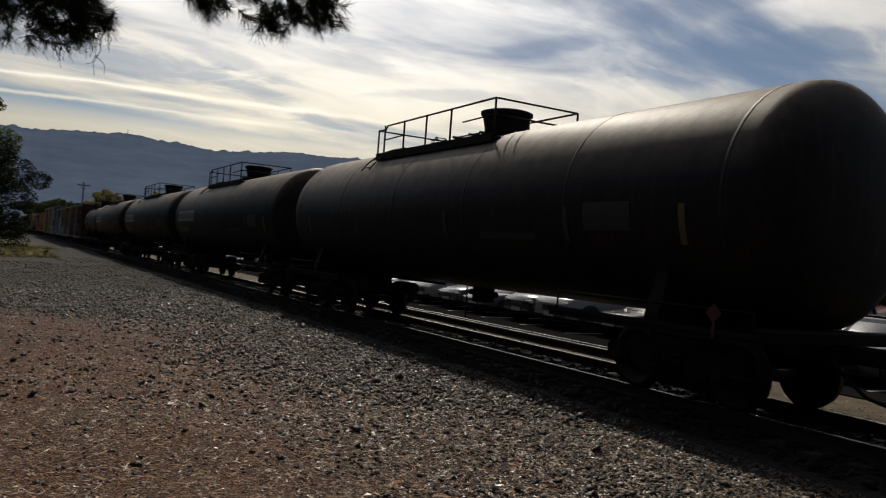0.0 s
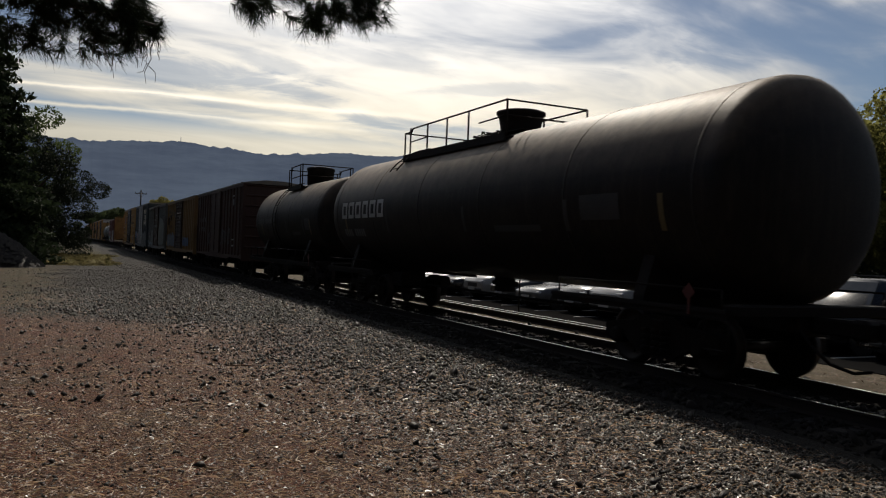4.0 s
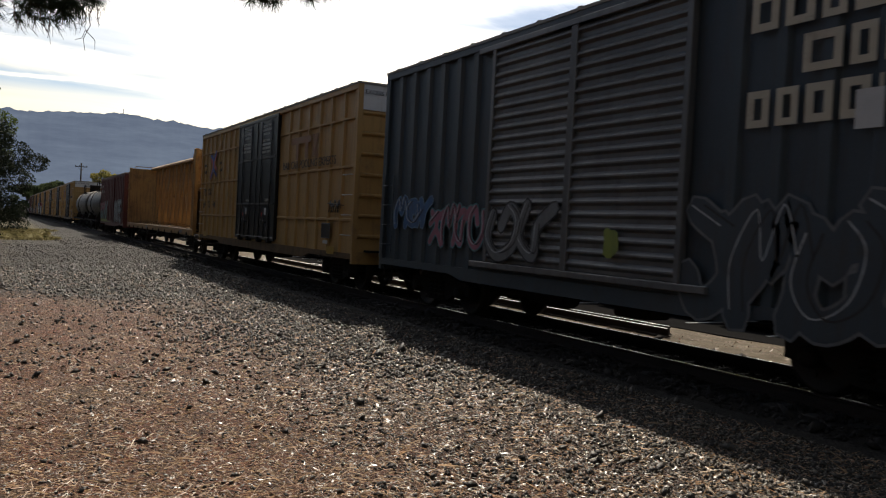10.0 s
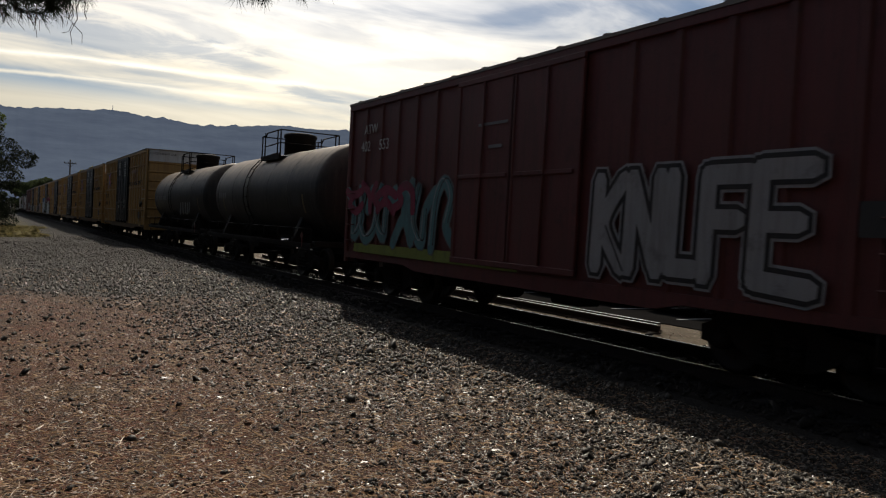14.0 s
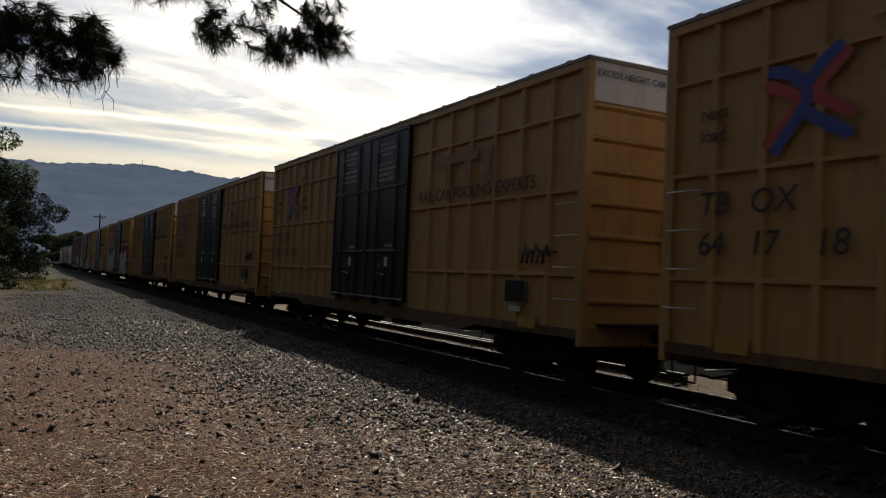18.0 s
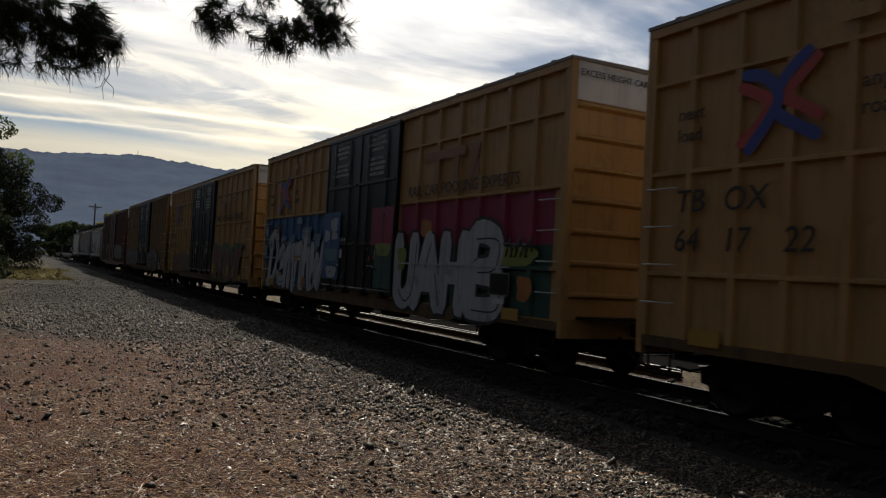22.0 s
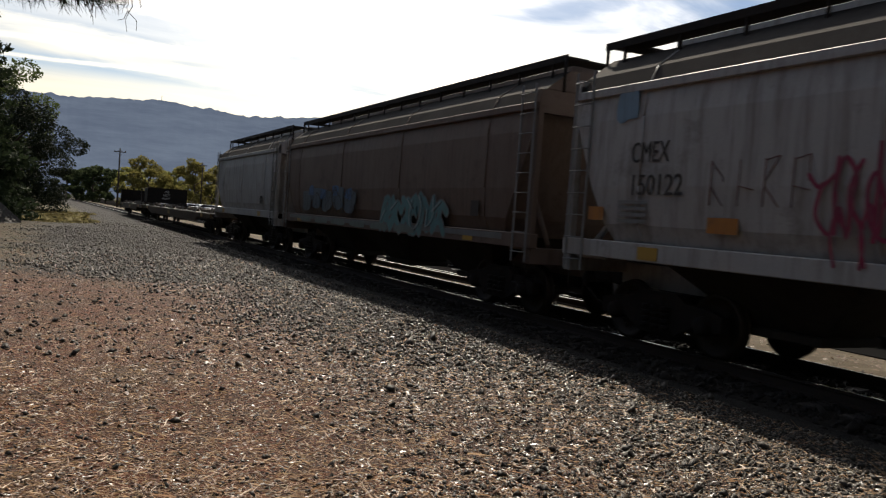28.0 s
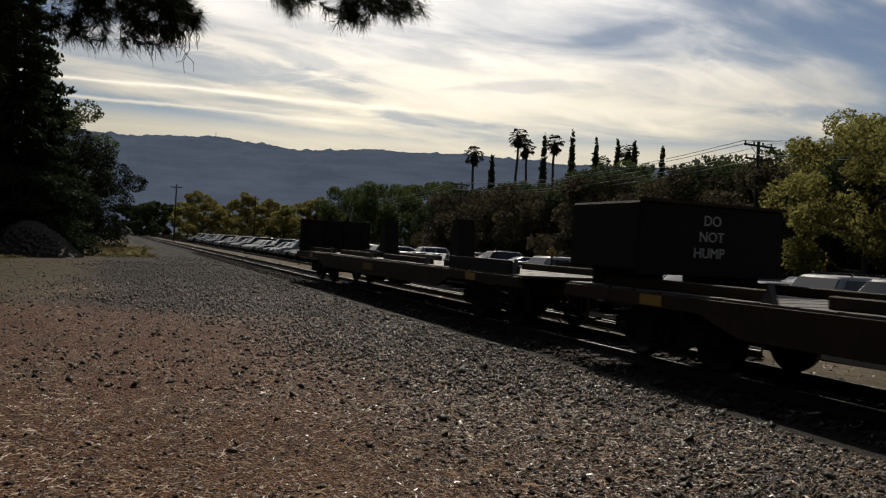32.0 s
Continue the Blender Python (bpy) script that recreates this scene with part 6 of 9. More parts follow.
def tank_car(label, s0, s1, radius, zc, paint, long_type, marks=None):
    h = (s1 - s0) / 2
    car = start_car("tank_car", label, "tank car", s0, s1)
    n = 40
    dome = []
    for k in range(9):
        u = k / 8
        dome.append((0.50 * (1 - math.cos(u * math.pi / 2) ** 0.75), radius * math.sin(u * math.pi / 2) if k else 0.02))
    prof = [(-h + a, r) for a, r in dome] + [(h - a, r) for a, r in dome[::-1]]
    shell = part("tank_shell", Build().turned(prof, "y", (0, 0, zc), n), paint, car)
    # welded seams and strap bands
    for y in even(-h + 0.78, h - 0.78, 6):
        part("band", Build().turned([(-0.03, radius), (-0.02, radius + 0.005), (0.02, radius + 0.005), (0.03, radius)], "y", (0, y, zc), n), paint, shell)
    # frame stubs, bolsters, running boards and rails along the side
    for s in (-1, 1):
        part("stub_sill", Build().box(-0.35, 0.35, min(s * (h - 0.05), s * (h - 3.2)), max(s * (h - 0.05), s * (h - 3.2)), 0.74, 1.12, 0.03), M_STEEL, car)
        y = s * (h - 1.95)
        f = Build()
        f.prism([(-1.45, 1.0), (1.45, 1.0), (1.45, 1.12), (1.2, zc - 0.75), (0.6, zc - radius + 0.1), (-0.6, zc - radius + 0.1), (-1.2, zc - 0.75), (-1.45, 1.12)], "y", y - 0.12, y + 0.12)
        part("bolster", f, M_STEEL, car)
        y2 = s * (h - 0.15)
        part("end_sill", Build().box(-1.5, 1.5, y2 - 0.13, y2 + 0.13, 0.96, 1.12, 0.02), M_STEEL, car)
    for s in (-1, 1):
        for a, c in ((-h + 0.1, -h + 4.0), (h - 4.0, h - 0.1)) if long_type else ((-h + 0.1, h - 0.1),):
            board = part("running_board", Build().box(s * 1.48 - 0.13, s * 1.48 + 0.06, a, c, 1.0, 1.05), M_STEEL, car)
            part("board_edge", Build().box(s * 1.56 - 0.02, s * 1.56 + 0.02, a, c, 0.92, 1.06), M_STEEL, board)
    for s in (-1, 1):
        hr = Build()
        pts = [(s * 1.56, y, 1.72 if long_type else 1.45) for y in even(-h + 0.2, h - 0.2, 9)]
        if not long_type:
            hr.tube(pts, 0.018, 5)
            for p in pts:
                hr.rod((s * 1.56, p[1], 1.05), p, 0.016, 5)
        else:
            for a, c in ((-h + 0.2, -h + 3.8), (h - 3.8, h - 0.2)):
                part("handrail", Build().tube([(s * 1.58, a, 1.0), (s * 1.58, a, 1.30), (s * 1.58, c, 1.30), (s * 1.58, c, 1.0)], 0.016, 5), M_STEEL, car)
        if not long_type:
            part("handrail", hr, M_STEEL, car)
    # top platform with railing round the manway
    zt = zc + radius
    p0, p1 = (-1.5, 3.8) if long_type else (-0.95, 0.95)
    deck = Build()
    for s in (-1, 1):
        xa, xb = s * 0.62, s * 1.02
        deck.box(min(xa, xb), max(xa, xb), p0, p1 - (0.0 if s < 0 else 0), zt - 0.26, zt - 0.21)
        deck.box(s * 1.02 - 0.025, s * 1.02 + 0.025, p0, p1, zt - 0.32, zt - 0.16)
        for y in even(p0 + 0.2, p1 - 0.2, 6):
            deck.rod((s * 0.62, y, zt - 0.24), (s * 0.95, y, zt - 0.62), 0.022, 5)
    plat = part("platform", deck, M_STEEL, car)
    if long_type:
        for x in (-0.58, 0.18):
            part("tread_plate", Build().box(x, x + 0.40, p0 + 0.1, p1 - 0.1, zt - 0.03, zt - 0.012), M_STEEL, plat)
        for s in (-1, 1):
            strip = Build()
            n = 44
            for k in range(n):
                y = p0 + (p1 - p0) * (k + 0.5) / n
                strip.rod((s * 0.70, y, zt - 0.20), (s * 1.00, y + 0.05, zt - 0.33), 0.012, 4, caps=False)
                strip.rod((s * 0.70, y + 0.05, zt - 0.20), (s * 1.00, y, zt - 0.33), 0.012, 4, caps=False)
            part("safety_grating", strip, M_GRATING, plat, "pale worn steel grating under the walkway edge")
    rail = Build()
    hi = zt + (0.52 if long_type else 0.62)
    stops = (p1, p1 - 0.35, p1 - 1.4, p1 - 2.5, p1 - 3.6, p0) if long_type else (p1, p1 - 0.3, p0 + 0.3, p0)
    for s in (-1, 1):
        x = s * 1.0
        for y in stops:
            rail.rod((x, y, zt - 0.24), (x, y, hi - (0.10 if y == p1 else 0.0)), 0.024, 5)
        rail.tube([(x, p1, hi - 0.10), (x, p1 - 0.35, hi - 0.10)], 0.02, 5)
        rail.tube([(x, p1 - 0.35, hi - 0.16), (x, p1 - 0.5, hi - 0.02), (x, p0 + 0.15, hi), (x, p0, hi)], 0.022, 5)
        rail.tube([(x, p1 - 0.35, zt + 0.16), (x, p1 - 1.4, zt + 0.18)], 0.018, 5)
        rail.tube([(x, p0 + 1.2, zt + 0.18), (x, p0, zt + 0.20)], 0.018, 5)
    for y, z in ((p0, hi), (p0, zt + 0.20), (p1, hi - 0.10)):
        rail.rod((-1.0, y, z), (1.0, y, z), 0.02, 5)
    part("railing", rail, M_STEEL, plat)
    my = -0.4 if long_type else 0.0
    mw = Build()
    if long_type:
        mw.turned([(zt - 0.12, 0.44), (zt + 0.16, 0.45), (zt + 0.40, 0.50), (zt + 0.44, 0.55), (zt + 0.50, 0.55), (zt + 0.53, 0.46)], "z", (0, my, 0), 22)
    else:
        mw.turned([(zt - 0.15, 0.52), (zt + 0.46, 0.52), (zt + 0.52, 0.56), (zt + 0.60, 0.54), (zt + 0.64, 0.40)], "z", (0, my, 0), 22)
    part("manway", mw, M_STEEL, car, "dark bolted dome over the manway")
    for dy, r in ((0.85, 0.09), (1.3, 0.12), (2.0, 0.07)) if long_type else ((0.7, 0.07),):
        vl = Build()
        vl.rod((0.1, my + dy, zt - 0.05), (0.1, my + dy, zt + 0.20), r, 10)
        vl.rod((-0.12, my + dy, zt + 0.18), (0.3, my + dy, zt + 0.18), 0.03, 6)
        part("valve", vl, M_STEEL, car)
    for s in (-1, 1):
        lad = Build()
        for d in (-0.22, 0.22):
            pts = []
            for k in range(9):
                a = radians((35 if long_type else -35) + (40 if long_type else 110) * k / 8)
                pts.append((s * (radius + 0.10) * math.cos(a), d - 0.9 * 0, zc + (radius + 0.10) * math.sin(a)))
            lad.tube(pts if long_type else [(s * 1.5, d, 1.02)] + pts, 0.018, 5)
        for k in range(4 if long_type else 9):
            a = radians(38 + 10 * k if long_type else -30 + 100 * k / 8)
            lad.rod((s * (radius + 0.10) * math.cos(a), -0.22, zc + (radius + 0.10) * math.sin(a)), (s * (radius + 0.10) * math.cos(a), 0.22, zc + (radius + 0.10) * math.sin(a)), 0.013, 5)
        part("ladder", lad, M_STEEL, car, at=(0, p1 - 0.2 if long_type else 1.0, 0))
    out = Build().rod((0, 0, zc - radius - 0.30), (0, 0, zc - radius + 0.05), 0.24, 12).rod((0, 0.5, zc - radius - 0.12), (0, -0.5, zc - radius - 0.12), 0.06, 8)
    part("outlet_valve", out, M_STEEL, car)
    bg = Build().box(-0.7, -0.1, h - 3.9, h - 3.2, 0.62, 1.0, 0.04).rod((0.4, h - 4.4, 0.8), (0.4, h - 3.6, 0.8), 0.16, 10).tube([(-0.2, -h + 3, 0.72), (-0.2, h - 3, 0.72)], 0.03, 5)
    part("brake_gear", bg, M_STEEL, car)
    add_running_gear(car, h)
    for s in (-1, 1):
        for e in (-1, 1):
            part("stirrup_step", ME_STIRRUP, M_STEEL, car, at=(s * 1.5, e * (h - 0.35), 0.52))

    def on_shell(name, y0, y1, z0, z1, mat, lab=""):
        b = Build()
        a0, a1 = math.asin(max(-1, min(1, (z0 - zc) / radius))), math.asin(max(-1, min(1, (z1 - zc) / radius)))
        rows = 4
        vs = []
        for k in range(rows + 1):
            a = a0 + (a1 - a0) * k / rows
            for y in (y1, y0):
                vs.append((-(radius + 0.012) * math.cos(a), y, zc + (radius + 0.012) * math.sin(a)))
        b.add(vs, [(2 * k, 2 * k + 1, 2 * k + 3, 2 * k + 2) for k in range(rows)])
        part(name, b, mat, car, lab)
    for y in (h - 1.6, h * 0.42, -h * 0.1, -h * 0.55, -h + 1.4):
        on_shell("reflector", y - 0.055, y + 0.055, zc - 0.62, zc - 0.10, M_DIM if abs(y) < h * 0.6 else M_STRIP)
    if marks == "blocks":
        # six blocky capitals
        y = h - 1.3
        for i in range(6):
            w, z0, z1 = 0.44, zc - 0.22, zc + 0.24
            t = 0.11
            on_shell("emblem", y - t, y, z0, z1, M_MARK)
            on_shell("emblem", y - w, y - t, z1 - 0.10, z1, M_MARK)
            on_shell("emblem", y - w, y - t, z0, z0 + 0.10, M_MARK)
            on_shell("emblem", y - w, y - w + t, z0 + 0.10, z1 - 0.10, M_MARK)
            y -= 0.57
        for i in range(10):
            if i != 4:
                on_shell("stencil", h - 1.35 - 0.17 * i - 0.11, h - 1.35 - 0.17 * i, zc - 0.72, zc - 0.52, M_MARKGREY)
    elif marks:
        for k, (a, m) in enumerate(marks):
            for i, ch in enumerate(a):
                if ch != " ":
                    on_shell("stencil", h - 1.0 - 0.26 * i - 0.18 - 0.0, h - 1.0 - 0.26 * i, zc - 0.16 - 0.3 * k, zc + 0.04 - 0.3 * k, m)
    on_shell("data_panel", -h * 0.45, -h * 0.25, zc - 0.62, zc - 0.50, M_DIM)
    on_shell("data_panel", -h * 0.72, -h * 0.60, zc - 0.45, zc - 0.05, M_DIM)
    pl = Build()
    pl.prism([(-h + 0.75, 1.13), (-h + 0.87, 1.25), (-h + 0.75, 1.37), (-h + 0.63, 1.25)], "x", -1.622, -1.616)
    pl.box(-1.616, -1.60, -h + 0.73, -h + 0.77, 0.95, 1.30)
    part("hazard_placard", pl, GRAF["dull red"], car, "red diamond hazard placard")
    return car


def make_tanks():
    long_l = "long black tank car with a railed walkway along its top"
    tank_car(long_l, -227.4, -211.1, 1.60, 2.69, M_TANK, True)
    tank_car(long_l, -209.45, -192.7, 1.60, 2.69, M_TANK, True, [("000 0000000000", M_DIM)])
    tank_car("long black tank car with white block lettering and railed top", -191.3, -174.7, 1.60, 2.69, M_TANK, True, "blocks")
    tank_car("long black tank car with white block lettering and railed top", -173.4, -156.7, 1.60, 2.69, M_TANK, True, "blocks")
    tank_car("long black tank car with white block lettering and railed top", -154.75, -138.2, 1.60, 2.69, M_TANK, True, "blocks")
    tank_car("short black tank car with a railed manway platform", -136.9, -126.8, 1.46, 2.62, M_TANK, False, [("0000 000000", M_FAINT)])
    tank_car("short weathered tank car with a railed manway platform", -7.5, 3.95, 1.42, 2.50, M_TANK2, False, [("0000", M_MARKGREY)])
    c = tank_car("short weathered tank car with white spray scrawl on its flank", 5.2, 16.7, 1.42, 2.50, M_TANK2, False, [("00 000 000", M_MARKGREY)])
    blobs(c, [(-1.0 - 0.35 * i, 1.95 + 0.06 * (i % 2), 0.16, 0.6) for i in range(6)], GRAF["silver"], x=-1.38, seed=7, lean=0.1)


def make_centerbeam():
    s0, s1 = -45.64, -25.49
    h = (s1 - s0) / 2
    car = start_car("lumber_flatcar", "empty yellow centre-beam lumber car with open posts and end bulkheads", CAR, s0, s1)
    y_in = h - 0.42
    deck = Build()
    for s in (-1, 1):
        deck.box(s * 1.52 - 0.05, s * 1.52 + 0.05, -h, h, 0.86, 1.13, 0.015)
        deck.box(s * 1.42 - 0.1, s * 1.42 + 0.1, -h, h, 1.09, 1.13)
    deck.box(-0.35, 0.35, -h, h, 0.75, 1.12)
    part("deck_frame", deck, M_BEAM, car)
    cross = Build().box(-1.47, 1.47, -0.14, 0.14, 0.93, 1.12, 0.01).mesh("cross_bearer", M_BEAM)
    for y in even(-h + 0.8, h - 0.8, 19):
        part("cross_bearer", cross, M_BEAM, car, at=(0, y, 0))
    for s in (-1, 1):
        b = Build()
        ya, yb = sorted((s * h, s * y_in))
        face = s * y_in
        b.box(-1.52, 1.52, ya + 0.12, yb - 0.12, 1.0, 4.72, 0.03)
        w = part("bulkhead", b, M_BEAM, car)
        for x in (-1.475, 1.475):
            part("bulkhead_post", Build().box(x - 0.075, x + 0.075, ya, yb, 1.0, 4.74, 0.02), M_BEAM, w)
        for z in (1.35, 1.95, 2.6, 3.25, 3.9, 4.5):
            part("bulkhead_rib", Build().box(-1.40, 1.40, (ya + 0.02) if s < 0 else yb - 0.2, (ya + 0.2) if s < 0 else yb - 0.02, z - 0.06, z + 0.06, 0.015), M_BEAM if z > 2.8 else M_SOOT, w)
        part("soot_stain", Build().prism([(-1.39, 1.02), (1.39, 1.02), (1.39, 2.5), (1.0, 2.8), (0.4, 2.66), (-0.2, 2.95), (-0.8, 2.7), (-1.39, 2.86)], "y", *((ya + 0.113, ya + 0.119) if s < 0 else (yb - 0.119, yb - 0.113))), M_SOOT, w, "black sooty stain over the lower bulkhead")
        part("top_rail", Build().tube([(-1.2, s * (h - 0.2), 4.72), (-1.2, s * (h - 0.2), 4.86), (1.2, s * (h - 0.2), 4.86), (1.2, s * (h - 0.2), 4.72)], 0.02, 5), M_BEAM, w)
        part("ladder", ladder_mesh(0.4, 3.4, 10, M_BEAM), M_BEAM, car, at=(-1.555, s * (h - 0.22), 1.1))
    beam = Build().prism([(-0.28, 4.66), (-0.28, 4.74), (-0.12, 4.86), (0.12, 4.86), (0.28, 4.74), (0.28, 4.66)], "y", -y_in, y_in)
    part("top_beam", beam, M_BEAM, car)
    ys = sorted(s * (0.555 + 1.11 * k) for s in (-1, 1) for k in range(8))

    def post_mesh(w):
        q = Build()
        q.prism([(-0.15, 1.1), (-0.105, 4.68), (0.105, 4.68), (0.15, 1.1)][::-1], "y", -0.02, 0.02)
        for e in (-1, 1):
            q.prism([(e * 0.15, 1.1), (e * 0.105, 4.68), (e * 0.09, 4.68), (e * 0.132, 1.1)][::e], "y", -w, w)
        return q.mesh("post", M_BEAM)
    slim, wide = post_mesh(0.075), post_mesh(0.105)
    for i, y in enumerate(ys):
        part("post", wide if i % 2 else slim, M_BEAM, car, at=(0, y, 0))
    # braces lean over two bays, towards the middle of the car
    for k in range(4):
        foot, head = 0.555 + 1.11 * (7 - 2 * k), 0.555 + 1.11 * (5 - 2 * k)
        for s in (-1, 1):
            d = Build()
            d.add([(x, s * (foot + w) , 1.15) for x in (-0.05, 0.05) for w in (-0.075, 0.075)] + [(x, s * (head + w), 4.55) for x in (-0.05, 0.05) for w in (-0.075, 0.075)], [(0, 1, 5, 4), (2, 6, 7, 3), (0, 4, 6, 2), (1, 3, 7, 5)])
            part("brace", d, M_BEAM, car)
            part("gusset", Build().prism([(s * (head - 0.12), 4.66), (s * (head + 0.34), 4.66), (s * (head + 0.26), 4.40), (s * (head + 0.16), 4.20), (s * (head - 0.08), 4.20)][::-s], "x", -0.11, -0.09), M_BEAM, car)
    st = Build()
    for y in even(-h + 1.2, h - 1.2, 11):
        st.box(-1.60, -1.56, y - 0.09, y + 0.09, 0.84, 0.98, 0.01)
        st.rod((-1.50, y + 0.5, 1.14), (-0.3, y + 0.6, 1.3), 0.012, 4)
    part("strap_winch", st, M_STEEL, car)
    placards(car, [(2.2, 0.99, 0.45, 0.2, M_MARKGREY, "data_plate"), (-7.5, 0.99, 0.6, 0.14, M_MARKGREY, "data_plate")], -1.575)
    part("brake_gear", Build().box(-0.9, -0.3, -1.0, 0.2, 0.5, 0.8, 0.04).rod((-0.9, 1.2, 0.62), (-0.9, 2.2, 0.62), 0.17, 10), M_STEEL, car)
    add_running_gear(car, h, 2.3)


def hopper_car(label, s0, s1, paint, bays, seed):
    h = (s1 - s0) / 2
    car = start_car("hopper_car", label, CAR, s0, s1)
    hb = h - 0.10
    sec = [(-1.36, 1.42), (-1.50, 1.75), (-1.55, 2.3), (-1.55, 3.3), (-1.50, 3.75), (-1.36, 4.04), (-0.9, 4.40), (0.0, 4.48), (0.9, 4.40), (1.36, 4.04), (1.50, 3.75), (1.55, 3.3), (1.55, 2.3), (1.50, 1.75), (1.36, 1.42)]
    def end_at(z):
        u = max(0.0, min(1.0, (3.5 - z) / 2.1))
        return hb - 1.05 * u ** 1.25
    b = Build()
    vs = []
    m = len(sec)
    cols = [-1.0, -0.5, 0.0, 0.5, 1.0]
    for c in cols:
        vs += [(x, c * end_at(z), z) for x, z in sec]
    fs = []
    roof_faces = []
    for k in range(len(cols) - 1):
        for i in range(m - 1):
            (roof_faces if 4 <= i <= 9 else fs).append((k * m + i, k * m + i + 1, (k + 1) * m + i + 1, (k + 1) * m + i))
        fs.append((k * m + m - 1, k * m, (k + 1) * m, (k + 1) * m + m - 1))
    b.add(vs, fs, False)
    b.add([vs[i] for i in range(m)], [tuple(range(m))[::-1]])
    b.add([vs[(len(cols) - 1) * m + i] for i in range(m)], [tuple(range(m))])
    body = part("hopper_body", b, paint, car)
    part("roof", Build().add(vs, roof_faces), M_HOPPERROOF, car)
    for y in even(-hb + 1.6, hb - 1.6, bays + 1):
        seam = Build()
        pts = [(x * 1.004, y, z) for x, z in sec[:8]]
        for a, c in zip(pts[:-1], pts[1:]):
            seam.rod(a, c, 0.014, 4)
        part("seam", seam, paint, body)
    for s in (-1, 1):
        part("eave_rail", Build().box(min(s * 1.50, s * 1.575), max(s * 1.50, s * 1.575), -hb, hb, 3.66, 3.79, 0.012), paint, car)
        part("side_sill", Build().box(min(s * 1.40, s * 1.56), max(s * 1.40, s * 1.56), -h, h, 1.24, 1.50, 0.012), paint, car)
    # bay funnels
    w = 2 * (hb - 1.5) / bays
    for i in range(bays):
        yc = -hb + 1.5 + w * (i + 0.5)
        f = Build()
        a, c = w * 0.48, w * 0.16
        top = [(-1.34, yc - a, 1.43), (1.34, yc - a, 1.43), (1.34, yc + a, 1.43), (-1.34, yc + a, 1.43)]
        bot = [(-0.45, yc - c, 0.50), (0.45, yc - c, 0.50), (0.45, yc + c, 0.50), (-0.45, yc + c, 0.50)]
        f.add(top + bot, [(0, 1, 5, 4), (1, 2, 6, 5), (2, 3, 7, 6), (3, 0, 4, 7), (4, 5, 6, 7)])
        f.box(-0.6, 0.6, yc - c - 0.05, yc + c + 0.05, 0.40, 0.52, 0.02)
        part("discharge_bay", f, M_BAY, car)
    # open end frames: posts, ladders, platforms
    for s in (-1, 1):
        y = s * (h - 0.10)
        for x in (-1.48, -0.5, 0.5, 1.48):
            part("end_post", Build().box(x - 0.05, x + 0.05, y - 0.05, y + 0.05, 1.0, 3.9 if abs(x) > 1 else 2.6), paint, car)
        part("end_sill", Build().box(-1.52, 1.52, y - 0.08, y + 0.08, 0.98, 1.25), paint, car)
        part("end_plate", Build().box(-1.52, 1.52, y - 0.05, y + 0.05, 3.6, 4.0), paint, car)
        part("stub_sill", Build().box(-0.35, 0.35, min(y, s * (h - 2.6)), max(y, s * (h - 2.6)), 0.78, 1.15), paint, car)
        part("end_platform", Build().box(-1.4, 1.4, min(y, s * (h - 0.9)), max(y, s * (h - 0.9)), 1.2, 1.24), paint, car)
        for x in (-1.1, 1.1):
            part("end_brace", Build().rod((x, y, 1.3), (x * 0.8, s * (h - 1.3), 2.7), 0.05, 6), paint, car)
        part("ladder", ladder_mesh(0.42, 3.1, 9, M_MARKGREY), M_MARKGREY, car, at=(-1.57, s * (h - 0.32), 1.0))
        part("stirrup_step", ME_STIRRUP, M_STEEL, car, at=(-1.5, s * (h - 0.35), 0.62))
    # running boards and hatches on the roof
    stay = Build().box(-0.02, 0.02, -0.02, 0.02, 4.15, 4.6).mesh("board_stay", M_STEEL)
    for s in (-1, 1):
        rb = part("running_board", Build().box(s * 0.78 - 0.24, s * 0.78 + 0.225, -h + 0.05, h - 0.05, 4.60, 4.64), M_STEEL, car)
        part("board_edge", Build().box(s * 1.02 - 0.015, s * 1.02 + 0.015, -h + 0.05, h - 0.05, 4.55, 4.67), M_STEEL, rb)
        for y in even(-h + 0.5, h - 0.5, int(2 * h / 1.1)):
            part("board_stay", stay, M_STEEL, rb, at=(s * 1.0, y, 0))
    for s in (-1, 1):
        part("end_board", Build().box(-0.54, 0.54, s * (h - 0.3) - 0.2, s * (h - 0.3) + 0.2, 4.60, 4.64), M_STEEL, car)
        part("board_post", Build().tube([(-1.02, s * (h - 0.1), 4.0), (-1.02, s * (h - 0.1), 4.62)], 0.03, 5), M_STEEL, car)
    part("hatch", Build().prism([(-0.32, 4.42), (-0.32, 4.68), (-0.2, 4.76), (0.2, 4.76), (0.32, 4.68), (0.32, 4.42)], "y", -hb + 0.8, hb - 0.8), paint, car)
    add_running_gear(car, h, 1.75)
    part("brake_gear", Build().rod((0.3, h - 1.3, 1.5), (0.3, h - 0.6, 1.5), 0.16, 10).box(-0.6, 0.1, h - 1.2, h - 0.7, 1.3, 1.6, 0.03), M_STEEL, car)
    placards(car, [(h - 2.0, 1.36, 0.4, 0.18, M_REFLECT, "reflector"), (-h + 2.2, 1.36, 0.4, 0.18, M_REFLECT, "reflector"), (-h + 2.0, 1.9, 0.3, 0.3, M_MARKBLACK, "data_plate")], -1.566)
    return car, h


